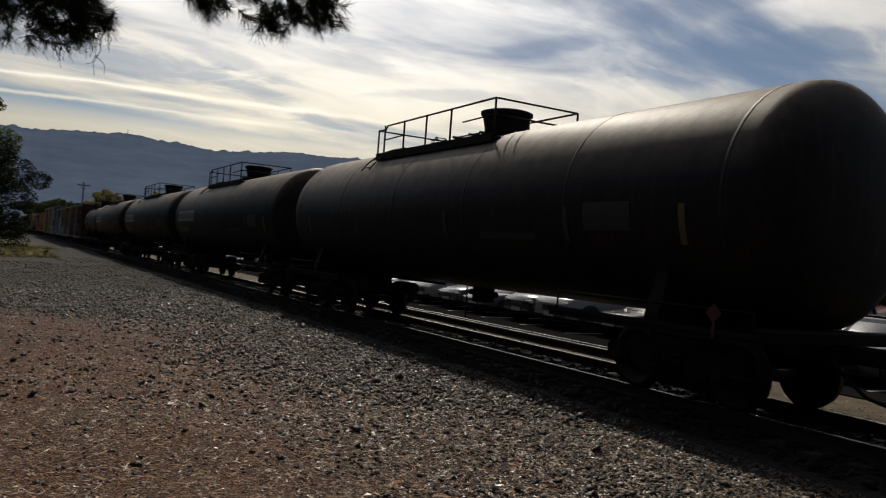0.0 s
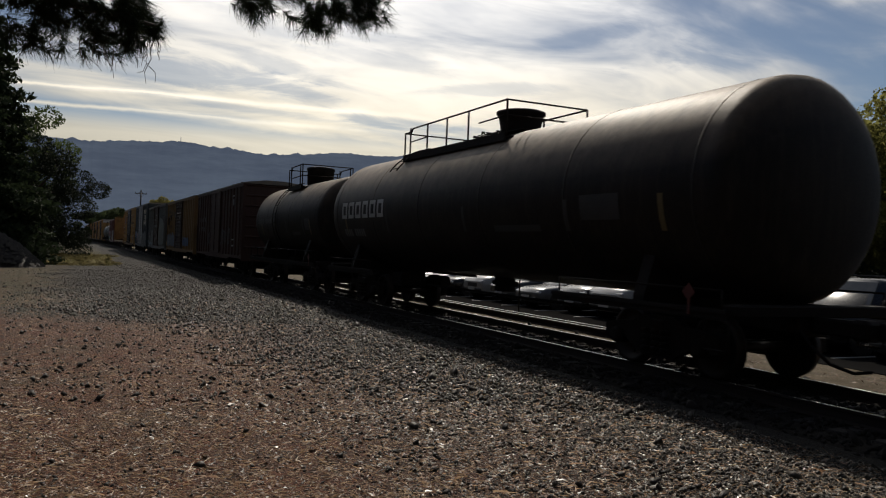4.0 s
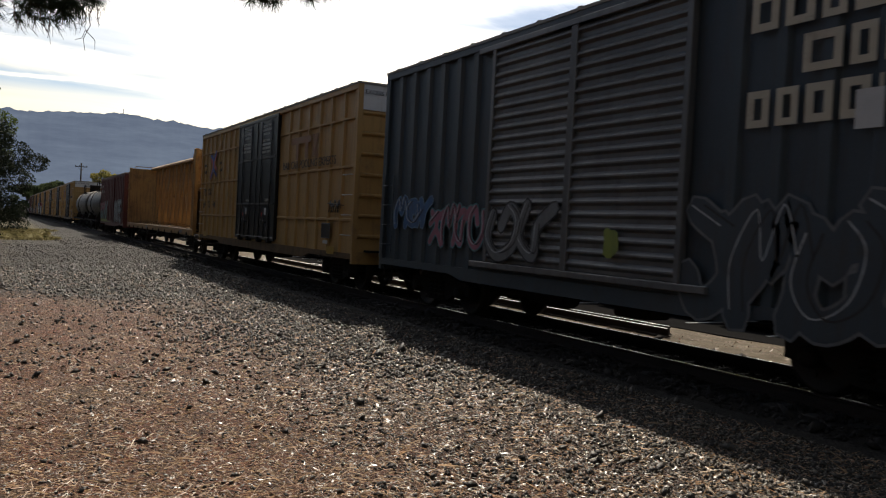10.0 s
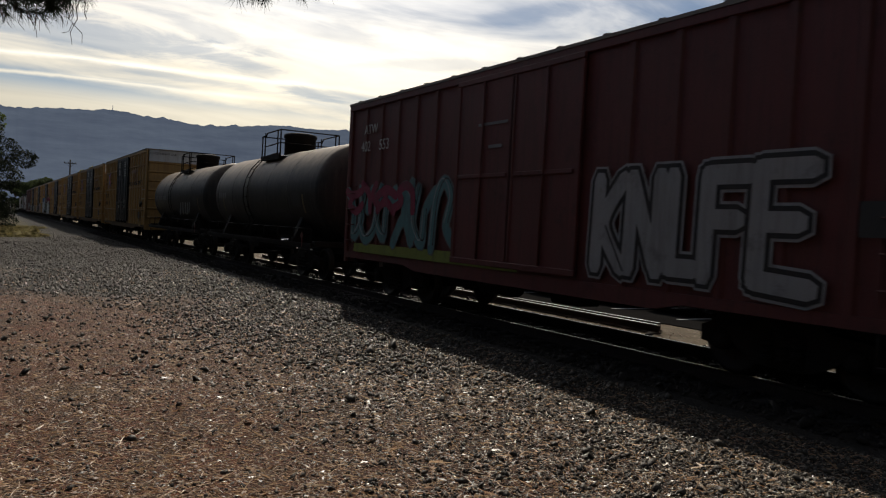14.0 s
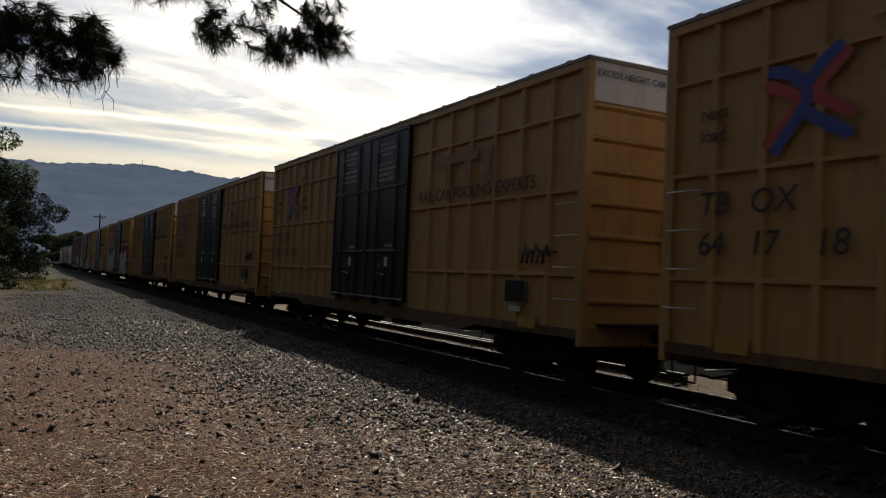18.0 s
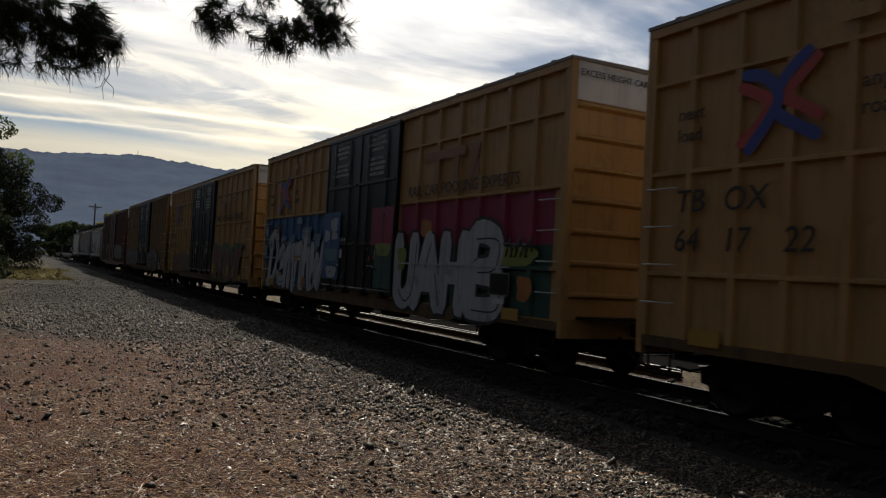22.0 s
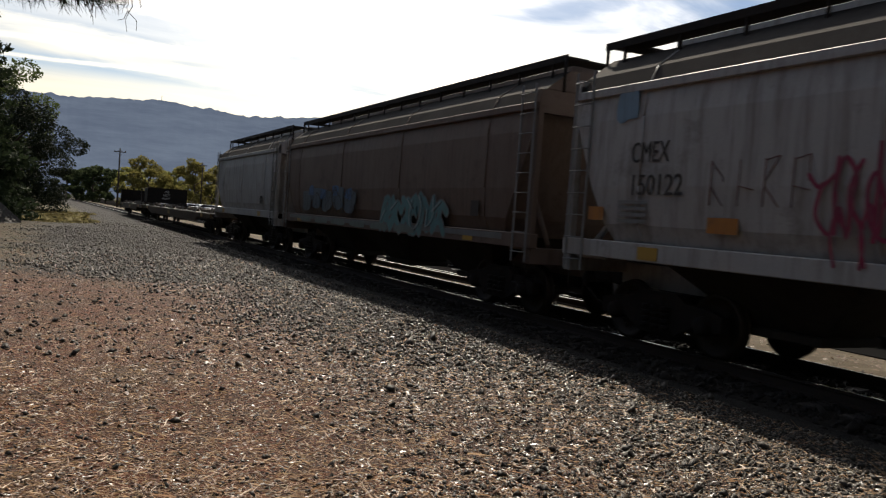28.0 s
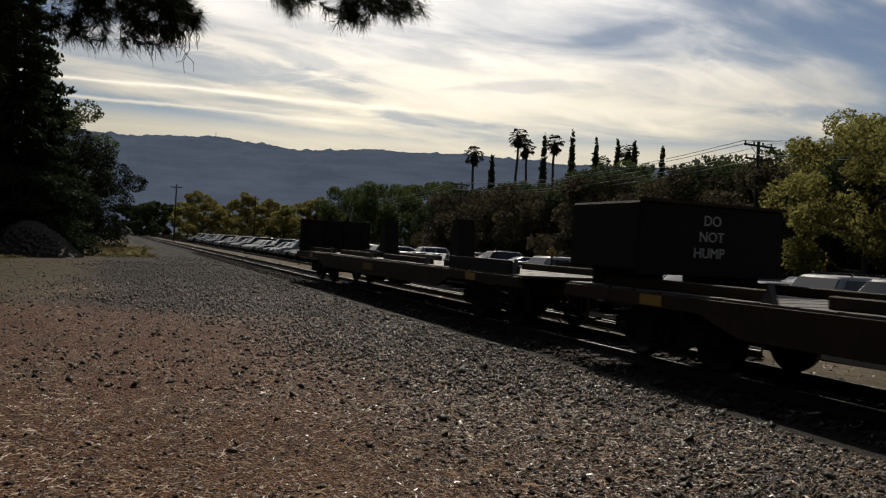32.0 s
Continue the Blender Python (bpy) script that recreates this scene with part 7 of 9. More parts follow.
def make_hoppers():
    car, h = hopper_car("pale grey two-bay covered hopper with red spray scrawl", 164.9, 175.5, M_HOPPER, 2, 1)
    X = -1.565
    lettering("CMEX", 0.42, M_MARKBLACK, car, (X, h - 1.50, 2.64), stretch=0.68)
    lettering("150122", 0.42, M_MARKBLACK, car, (X, h - 1.50, 2.18), stretch=0.85)
    blobs(car, [(h - 1.35, 3.5, 0.46, 0.52)], GRAF["pale blue"], x=X, seed=5)
    throw_up(car, 0.75, 1.75, 1.3, 0.75, 4, GRAF["crimson"], None, X, 5, 0.05, lean=-0.1)
    throw_up(car, 0.45, 1.45, 1.0, 0.6, 3, GRAF["crimson"], None, X - 0.006, 9, 0.04, lean=-0.1)
    part("spray_drip", Build().box(X - 0.004, X, -0.02, 0.03, 1.7, 2.75), GRAF["crimson"], car)
    for k, y in enumerate((2.25, 1.80, 1.42, 1.02)):
        lines = [[(X, y, 2.62), (X, y, 2.05)], [(X, y, 2.3), (X, y - 0.22, 2.05 + 0.2 * (k % 2))], [(X, y, 2.6), (X, y - 0.2, 2.65 - 0.25 * (k == 0)), (X, y - 0.2 * (k != 2), 2.35)]]
        for q in lines[: 3 if k != 1 else 2]:
            part("spray_stroke", Build().tube(q, 0.007, 4), GRAF["dull red"], car)
    bars(car, [(h - 1.3 - 0.0, h - 1.9, 2.05 - 0.09 * i, 0.05) for i in range(4)], X, M_MARKGREY)
    placards(car, [(2.0, 1.8, 0.5, 0.2, GRAF["orange"], "stencil"), (h - 0.8, 1.9, 0.35, 0.2, GRAF["orange"], "stencil")], X)
    car, h = hopper_car("dusty brown three-bay covered hopper with teal and blue spray letters", 176.45, 191.9, M_HOPPERBROWN, 3, 2)
    blobs(car, [(5.0 - 0.95 * i, 1.95 + 0.08 * (i % 2), 0.85, 0.62) for i in range(5)], GRAF["slate"], x=X, seed=15)
    throw_up(car, 5.5, 1.6, 5.0, 0.7, 9, GRAF["black"], None, X - 0.006, 15, 0.035)
    blobs(car, [(4.6 - 1.1 * i, 2.25 - 0.1 * (i % 2), 0.5, 0.3) for i in range(4)], GRAF["blue"], x=X - 0.003, seed=17)
    throw_up(car, -1.1, 1.35, 3.4, 0.75, 6, GRAF["teal"], GRAF["silver"], X - 0.003, 16, 0.16, 0.035)
    part("dust_streak", Build().box(X - 0.01, X - 0.006, -6.8, 6.8, 1.36, 1.47), GRAF["silver"], car, "pale overspray along the sill")
    blobs(car, [(5.0 - 1.5 * i, 1.36, 1.1, 0.16) for i in range(6)], GRAF["dull teal"], x=X - 0.012, seed=18)
    hopper_car("plain grey two-bay covered hopper", 193.0, 203.7, M_HOPPER, 2, 3)


def make_flats():
    m_deck = material("weathered flatcar deck", (0.085, 0.076, 0.068), 0.55, 0, (0.045, 0.038, 0.030), 1.0, 30, 0.2, 0.8)
    m_sill = material("faded yellow-brown flatcar sill", (0.058, 0.036, 0.018), 0.65, 0, (0.03, 0.022, 0.016), 0.8, 40, 0.06, 0.8, 0.5, (0.02, 0.016, 0.014), spec=0.2, wear=0.5)
    for s0, s1, label, rear_box in ((205.2, 232.75, "long empty yellow-brown flatcar with a dark bulkhead box", True), (234.4, 253.4, "dark empty flatcar with stanchions and an end bulkhead", False)):
        h = (s1 - s0) / 2
        car = start_car("flatcar", label, CAR, s0, s1)
        f = Build()
        f.box(-0.4, 0.4, -h, h, 0.70, 1.05)
        for s in (-1, 1):
            k = h - 3.4
            f.prism([(-h, 1.08), (h, 1.08), (h, 0.88), (k, 0.88), (k - 0.8, 0.62), (-k + 0.8, 0.62), (-k, 0.88), (-h, 0.88)], "x", s * 1.45 - 0.05, s * 1.45 + 0.05)
        part("frame", f, m_sill, car)
        n = int(2 * h / 0.62)
        plank = Build().box(-1.42, 1.42, -0.28, 0.28, 1.06, 1.12, 0.006).mesh("plank", m_deck)
        for i in range(n):
            part("plank", plank, m_deck, car, at=(0, -h + (i + 0.5) * 2 * h / n, random.uniform(-0.004, 0.004)))
        # raised guide rails, broken into lengths, with brackets between
        gaps = even(-h + 0.3, h - 0.3, 7 if rear_box else 5)
        for s in (-1, 1):
            for a, c in zip(gaps[:-1], gaps[1:]):
                part("guide_rail", Build().box(s * 1.12 - 0.06, s * 1.12 + 0.06, a + 0.45, c - 0.45, 1.12, 1.28, 0.015), m_sill, car)
                part("bracket", Build().prism([(a + 0.2, 1.1), (a + 0.42, 1.1), (a + 0.30, 1.36)], "x", s * 1.3 - 0.05, s * 1.3 + 0.05), m_deck, car)
        for y in (-h + 3.0, 0.3 * h) if rear_box else (-0.22 * h - 1.5, 0.25 * h):
            st = Build().box(-0.35, 0.35, y - 0.25, y + 0.25, 1.12, 1.30, 0.02)
            top = 1.45 if rear_box else 2.35
            st.prism([(y - 0.3, 1.2), (y + 0.3, 1.2), (y + 0.16, top), (y - 0.16, top)], "x", -0.25, 0.25)
            part("trailer_hitch", st, M_STEEL, car)
        if rear_box:
            b = Build().box(-1.5, 1.5, h - 2.05, h - 0.12, 1.40, 2.50, 0.04)
            b.box(-1.52, 1.52, h - 2.1, h - 2.03, 1.36, 1.44)
            box = part("bulkhead_box", b, M_STEEL, car, "dark steel bulkhead box on the deck")
            for x in (-1.0, 1.0):
                part("skid", Build().box(x - 0.12, x + 0.12, h - 1.9, h - 0.3, 1.1, 1.42), M_STEEL, box)
            for i, word in enumerate(("DO", "NOT", "HUMP")):
                lettering(word, 0.235, M_MARK, box, ((-0.26, -0.34, -0.44)[i], h - 2.06, 2.17 - 0.26 * i), FRONT_END)
            part("top_edge", Build().box(-1.5, 1.5, h - 2.08, h - 1.98, 2.49, 2.54), m_sill, box)
        else:
            b = Build().box(-1.5, 1.5, h - 0.55, h - 0.25, 1.1, 2.42, 0.03)
            for x in (-1.2, -0.4, 0.4, 1.2):
                b.box(x - 0.08, x + 0.08, h - 0.65, h - 0.2, 1.1, 2.42)
            for x in (-0.9, -0.3, 0.5):
                b.box(x - 0.06, x + 0.06, h - 0.45, h - 0.35, 2.42, 2.60)
            part("bulkhead", b, M_STEEL, car, "dark ribbed end bulkhead")
            for x in (-1.47, 1.47):
                part("side_board", Build().box(x - 0.03, x + 0.03, -h + 0.4, -h + 3.4, 1.12, 1.4), M_TANK, car)
        placards(car, [(-h + 2.2, 0.98, 0.5, 0.16, M_REFLECT, "reflector"), (h - 2.4, 0.98, 0.5, 0.16, M_REFLECT, "reflector"), (0.0, 0.86, 0.9, 0.2, material("dim yellow panel", (0.22, 0.14, 0.03), 0.6, 0, (0.12, 0.08, 0.03), 2, 40, 0.03, 0.5), "data_plate")], -1.505)
        add_running_gear(car, h, 2.2)
        for e in (-1, 1):
            part("stirrup_step", ME_STIRRUP, M_STEEL, car, at=(-1.48, e * (h - 0.35), 0.52))
        part("air_reservoir", Build().rod((-0.8, 0.6, 0.55), (-0.8, 1.5, 0.55), 0.16, 10), M_STEEL, car)
        part("brake_gear", Build().box(-1.0, -0.5, -1.2, -0.5, 0.42, 0.7, 0.04), M_STEEL, car)


make_tanks()
make_boxcars()
make_hi_cubes()
make_centerbeam()
make_hoppers()
make_flats()


# ---- trees ----
M_BARK = material("grey-brown bark", (0.085, 0.062, 0.048), 0.9, 0, (0.045, 0.034, 0.028), 3.0, 25, 0.8, 0.7)
M_PINE = leaf_material("dark pine needles", (0.022, 0.034, 0.014), (0.012, 0.018, 0.009), 0.15)
M_CONIFER = leaf_material("dark conifer foliage", (0.036, 0.050, 0.024), (0.020, 0.030, 0.015), 0.3)
M_OAK = leaf_material("deep green foliage", (0.066, 0.085, 0.038), (0.040, 0.054, 0.026), 0.45)
M_LIVE = leaf_material("dusty evergreen foliage", (0.030, 0.037, 0.022), (0.018, 0.023, 0.014), 0.16)
M_GREEN = leaf_material("mid green foliage", (0.095, 0.120, 0.040), (0.050, 0.070, 0.026), 0.5)
M_AUTUMN = leaf_material("yellowing autumn foliage", (0.24, 0.20, 0.060), (0.13, 0.13, 0.045), 0.55)
M_OLIVE = leaf_material("olive foliage", (0.25, 0.23, 0.070), (0.14, 0.145, 0.050), 0.7)
M_RUSSET = leaf_material("russet foliage", (0.100, 0.085, 0.050), (0.060, 0.055, 0.034), 0.40)
M_PALM = leaf_material("palm fronds", (0.035, 0.045, 0.020), (0.020, 0.026, 0.012), 0.2)


def leaf_mesh(name, clumps, count, size, mat, seed, droop=0.0, long=1.6):
    """Leaf blades spread through clumps. clumps: (centre, radii)."""
    rng = np.random.default_rng(seed)
    vol = np.array([r[0] * r[1] * r[2] for _, r in clumps]) ** 0.66
    pick = rng.choice(len(clumps), count, p=vol / vol.sum())
    c = np.array([list(p) for p, _ in clumps])[pick]
    r = np.array([list(q) for _, q in clumps])[pick]
    d = rng.normal(size=(count, 3))
    d /= np.linalg.norm(d, axis=1)[:, None]
    pos = c + d * r * (rng.uniform(0.25, 1.0, count) ** 0.45)[:, None]
    u = rng.normal(size=(count, 3)) + d * 0.6
    u[:, 2] -= droop
    u /= np.linalg.norm(u, axis=1)[:, None]
    w = np.cross(u, rng.normal(size=(count, 3)))
    w /= np.linalg.norm(w, axis=1)[:, None] + 1e-9
    s = rng.lognormal(math.log(size), 0.3, count)[:, None]
    quad = np.stack([pos - u * s * long * 0.5, pos + w * s * 0.5, pos + u * s * long * 0.5, pos - w * s * 0.5], 1).reshape(-1, 3)
    me = bpy.data.meshes.new(name)
    me.vertices.add(count * 4)
    me.vertices.foreach_set("co", quad.reshape(-1))
    me.loops.add(count * 4)
    me.loops.foreach_set("vertex_index", np.arange(count * 4))
    me.polygons.add(count)
    me.polygons.foreach_set("loop_start", np.arange(count) * 4)
    me.update(calc_edges=True)
    me.materials.append(mat)
    return me


def limb(b, a, c, r0, r1, rng, bends=4, sway=0.12):
    a, c = Vector(a), Vector(c)
    pts = [a]
    for k in range(1, bends):
        p = a.lerp(c, k / bends)
        l = (c - a).length * sway / bends
        pts.append(p + Vector((rng.uniform(-l, l), rng.uniform(-l, l), rng.uniform(-l, l) + l * 0.6)))
    pts.append(c)
    for k in range(bends):
        b.rod(pts[k], pts[k + 1], r0 + (r1 - r0) * k / bends, 7, r0 + (r1 - r0) * (k + 1) / bends, caps=False)
    return pts


def broadleaf(label, h, r, mat, seed, count=7000, leaf=0.22, trunk_h=0.25, group="trees", lean=0.0, gaps=1.0):
    """A tapered trunk, limbs, and clumps of leaves at the limbs' ends."""
    rng = random.Random(seed)
    t = thing("tree", label, "tree", group)
    b = Build()
    top = Vector((lean, 0, h * 0.62))
    limb(b, (0, 0, -0.3), top, 0.035 * h * 0.5 + 0.08, 0.06, rng, 6, 0.1)
    clumps = []
    n = 11
    for k in range(n):
        a = 2.4 * k + rng.uniform(-0.4, 0.4)
        z = h * (trunk_h + (0.92 - trunk_h) * (k + 0.5) / n)
        u = (z / h - trunk_h) / (1 - trunk_h)
        reach = r * (0.55 + 0.75 * math.sin(math.pi * min(1, 0.15 + u * 0.85))) * 0.72
        e = Vector((math.cos(a) * reach + lean * u, math.sin(a) * reach, z))
        start = Vector((lean * 0.5 * u, 0, z * 0.72))
        limb(b, start, e, 0.05 + 0.008 * h, 0.02, rng, 3, 0.25)
        q = r * rng.uniform(0.34, 0.52) * gaps
        clumps.append((e, (q, q, q * 0.72)))
        for j in range(2):
            e2 = e + Vector((rng.uniform(-1, 1), rng.uniform(-1, 1), rng.uniform(-0.5, 0.8))) * q * 1.1
            q2 = q * rng.uniform(0.45, 0.75)
            clumps.append((e2, (q2, q2, q2 * 0.75)))
    clumps.append((Vector((lean, 0, h * 0.9)), (r * 0.45, r * 0.45, h * 0.10)))
    part("trunk", b, M_BARK, t)
    part("crown", leaf_mesh("crown", clumps, count, leaf, mat, seed), mat, t)
    return t


def conifer(label, h, r, seed, count=16000, leaf=0.16, foot=0.06, mat=None):
    """A straight trunk with drooping tiers of needle sprays."""
    rng = random.Random(seed)
    t = thing("conifer", label, "tree", "trees")
    b = Build()
    b.rod((0, 0, -0.3), (0, 0, h * 0.98), 0.02 * h + 0.06, 9, 0.03, caps=False)
    clumps = []
    tiers = 22
    for k in range(tiers):
        u = k / (tiers - 1)
        z = h * (foot + (0.98 - foot) * u)
        reach = r * (1 - u) ** 0.75 * rng.uniform(0.82, 1.1) + 0.15
        for j in range(7):
            a = 2 * math.pi * j / 7 + k * 0.9 + rng.uniform(-0.3, 0.3)
            e = Vector((math.cos(a) * reach, math.sin(a) * reach, z - reach * 0.22))
            if k % 2 == 0 and j % 2 == 0:
                limb(b, (0, 0, z), e, 0.05, 0.012, rng, 3, 0.15)
            for f in (0.45, 0.72, 0.96):
                p = Vector((0, 0, z)).lerp(e, f)
                q = reach * 0.20 + 0.22
                clumps.append((p, (q, q, q * 0.42)))
    part("trunk", b, M_BARK, t)
    part("crown", leaf_mesh("crown", clumps, count, leaf, mat or M_CONIFER, seed, droop=0.5, long=2.2), mat or M_CONIFER, t)
    return t


def palm(label, h, seed):
    rng = random.Random(seed)
    t = thing("palm", label, "tree", "palms")
    b = Build()
    limb(b, (0, 0, -0.3), (rng.uniform(-0.4, 0.4), 0.2, h - 1.6), 0.34, 0.20, rng, 6, 0.05)
    part("trunk", b, M_BARK, t)
    f = Build()
    for k in range(46):
        a, e = rng.uniform(0, 6.28), rng.uniform(-1.15, 1.35)
        l = rng.uniform(1.7, 2.6)
        d = Vector((math.cos(a) * math.cos(e), math.sin(a) * math.cos(e), math.sin(e)))
        o = Vector((0, 0.2, h - 1.5))
        side = d.cross(Vector((0, 0, 1))).normalized()
        m = o + d * l * 0.62
        tip = o + d * l + Vector((0, 0, -0.5))
        f.rod(o, m, 0.03, 4, caps=False)
        for j in range(7):
            w = (j - 3) / 3
            f.add([m, m + (tip - m) * 0.55 + side * w * 0.62 + d.cross(side) * 0.05, tip + side * w * 0.85 - d * abs(w) * 0.5], [(0, 1, 2)])
            f.add([m, m + (tip - m) * 0.5 + side * (w + 0.16) * 0.62, tip + side * w * 0.85 - d * abs(w) * 0.5], [(0, 2, 1)])
    part("fronds", f, M_PALM, t)
    part("dead_skirt", leaf_mesh("dead_skirt", [(Vector((0, 0.2, h - 2.6)), (0.6, 0.6, 1.0))], 260, 0.35, M_RUSSET, seed, droop=1.5, long=2.5), M_RUSSET, t, "brown hanging dead fronds")
    return t


def cypress(label, h, seed):
    t = thing("cypress", label, "tree", "cypresses")
    part("trunk", Build().rod((0, 0, -0.3), (0, 0, h * 0.5), 0.2, 8, 0.06), M_BARK, t)
    clumps = [(Vector((0, 0, h * (0.12 + 0.85 * k / 13))), (0.95 * (1 - (k / 13.5)) ** 0.6 + 0.12,) * 2 + (h * 0.06,)) for k in range(14)]
    part("crown", leaf_mesh("crown", clumps, 2600, 0.30, M_OAK, seed, droop=-1.2, long=2.4), M_OAK, t)
    return t


def ground_at(az, dist):
    p = aim(az, 0, dist)
    return pose(p.x, p.y, GROUND_Z, 0, 0, (az * 37) % 360)


def make_trees():
    # dark tree line on the viewer's side of the track
    c1 = conifer("tall dark conifer with drooping tiers", 17.5, 4.3, 11, 46000, 0.145)
    c1.matrix_basis = pose(-4.9, 51, GROUND_Z)
    # copies beside and behind the viewer are unseen, added to block sky light
    for x, y, rz in ((-11.5, 47, 70), (-9.0, 61, 140), (-17, 42, 200), (-13.5, 30, 260), (-17, 15, 20), (-18, 1, 120), (-16, -14, 300), (-13, -30, 60)):
        copy_thing(c1, pose(x, y, GROUND_Z, 0, 0, rz))
    b1 = broadleaf("green broadleaf tree with a rounded sunlit crown", 12.6, 4.4, M_GREEN, 21, 20000, 0.14, 0.12)
    b1.matrix_basis = pose(-4.0, 82, GROUND_Z)
    b2 = broadleaf("dark round evergreen tree at the edge of the clearing", 8.6, 3.9, M_LIVE, 22, 46000, 0.090, 0.03)
    b2.matrix_basis = pose(-2.0, 73, GROUND_Z)
    for x, y, rz in ((-7.5, 78, 100), (-5, 104, 200)):
        copy_thing(b2, pose(x, y, GROUND_Z, 0, 0, rz))
    # further unseen trees, added round the back to cut the sky's light
    for x, y, rz in ((-15, 24, 30), (-14, -4, 130), (-6, -26, 210), (6, -34, 300), (20, -38, 20), (-9, -20, 80)):
        copy_thing(b1, pose(x, y, GROUND_Z, 0, 0, rz))
    # yellowing row far up the line
    rows = [(3.2, 215, M_OAK, 9.0), (6.6, 190, M_AUTUMN, 10.6), (8.6, 200, M_OLIVE, 9.6), (9.6, 185, M_AUTUMN, 9.0), (12.2, 195, M_OLIVE, 9.4), (14.4, 180, M_AUTUMN, 8.6)]
    made = {}
    rng = random.Random(5)
    for az, d, m, h in rows:
        if m.name not in made:
            made[m.name] = broadleaf({"yellowing autumn foliage": "yellow autumn street tree with a thin crown", "olive foliage": "olive-green street tree with a loose crown", "deep green foliage": "distant dark evergreen tree up the line"}[m.name], h, h * 0.38, m, 30 + len(made), 9000, 0.24, 0.02)
            made[m.name].matrix_basis = ground_at(az, d)
        else:
            copy_thing(made[m.name], ground_at(az, d))
    for az, d, key in ((4.0, 230, "deep green foliage"), (5.6, 215, "olive foliage"), (7.5, 220, "olive foliage"), (10.8, 210, "yellowing autumn foliage"), (13.2, 205, "yellowing autumn foliage"), (11.6, 230, "olive foliage"), (2.6, 240, "deep green foliage"), (15.5, 190, "olive foliage"), (1.6, 260, "deep green foliage")):
        copy_thing(made[key], ground_at(az, d))
    # mixed belt beyond the car park
    g1 = broadleaf("leafy green tree in the belt beyond the car park", 11.5, 4.6, M_GREEN, 41, 12000, 0.195, 0.08)
    g1.matrix_basis = ground_at(18.6, 135)
    o1 = broadleaf("dark evergreen in the belt beyond the car park", 9.6, 4.6, M_OAK, 42, 12000, 0.185, 0.04)
    o1.matrix_basis = ground_at(26.0, 105)
    r1 = broadleaf("russet bush-like tree in the belt beyond the car park", 8.2, 4.4, M_RUSSET, 43, 11000, 0.18, 0.03)
    r1.matrix_basis = ground_at(27.5, 92)
    for ob, az, d in ((g1, 16.6, 150), (g1, 21.3, 130), (g1, 22.8, 122), (o1, 17.6, 160), (o1, 24.3, 112), (g1, 20.2, 140), (o1, 28.6, 100), (o1, 30.6, 92), (r1, 32.2, 84), (o1, 33.6, 84), (g1, 34.6, 96), (o1, 36.4, 76), (r1, 38.0, 72), (g1, 37.4, 88), (o1, 39.2, 80), (o1, 41.0, 70), (r1, 42.6, 66), (g1, 43.0, 82), (o1, 44.6, 66), (r1, 46.4, 60), (g1, 47.8, 72), (o1, 50.5, 62), (g1, 53.5, 60), (o1, 56.5, 56), (g1, 60, 54), (o1, 64, 52), (g1, 69, 52), (r1, 29.4, 86), (r1, 35.2, 74), (r1, 40.2, 66), (r1, 25.0, 100)):
        copy_thing(ob, ground_at(az, d))
    # airy yellow-green trees at the edge of the car park
    a1 = broadleaf("tall airy yellow-green tree at the car park edge", 10.4, 4.6, M_OLIVE, 51, 22000, 0.115, 0.16, gaps=0.8)
    a1.matrix_basis = ground_at(52.0, 50)
    for az, d in ((48.6, 66), (56.0, 50), (60.5, 46), (66, 44)):
        copy_thing(a1, ground_at(az, d))
    # palms and cypresses on the skyline
    for k, (az, el, d) in enumerate(((25.5, 7.3, 150), (28.7, 8.7, 150), (29.3, 7.9, 152), (31.4, 8.3, 150), (34.6, 6.9, 155), (36.5, 7.8, 152))):
        palm("tall fan palm on the skyline", EYE + d * math.tan(radians(el)) - GROUND_Z, 60 + k).matrix_basis = ground_at(az, d)
    for az, el in ((26.9, 6.6), (30.6, 8.25), (32.6, 8.5), (34.3, 8.1), (35.8, 7.9), (37.0, 7.85), (38.9, 7.55)):
        h = EYE + 140 * math.tan(radians(el)) - GROUND_Z
        cypress("slender dark cypress on the skyline", h, int(az * 10)).matrix_basis = ground_at(az, 140)


make_trees()


# ---- overhanging pine: its limb reaches into the view from above ----
def needle_mesh(tufts, seed, per=64, length=0.115):
    """Needle bundles: (base, direction)."""
    rng = np.random.default_rng(seed)
    n = len(tufts) * per
    base = np.repeat(np.array([list(a) for a, _ in tufts]), per, 0)
    d = np.repeat(np.array([list(c) for _, c in tufts]), per, 0)
    along = rng.uniform(-0.07, 0.05, n)[:, None]
    out = rng.normal(size=(n, 3))
    out -= d * (out * d).sum(1)[:, None] * 0.8
    out /= np.linalg.norm(out, axis=1)[:, None]
    dirn = d * rng.uniform(0.35, 1.2, n)[:, None] + out * 0.85
    dirn[:, 2] -= 0.12
    dirn /= np.linalg.norm(dirn, axis=1)[:, None]
    p = base + d * along
    l = rng.uniform(0.7, 1.15, n)[:, None] * length
    w = np.cross(dirn, rng.normal(size=(n, 3)))
    w /= np.linalg.norm(w, axis=1)[:, None]
    v = np.stack([p - w * 0.0020, p + w * 0.0020, p + dirn * l], 1).reshape(-1, 3)
    me = bpy.data.meshes.new("needles")
    me.vertices.add(n * 3)
    me.vertices.foreach_set("co", v.reshape(-1))
    me.loops.add(n * 3)
    me.loops.foreach_set("vertex_index", np.arange(n * 3))
    me.polygons.add(n)
    me.polygons.foreach_set("loop_start", np.arange(n) * 3)
    me.update(calc_edges=True)
    me.materials.append(M_PINE)
    return me


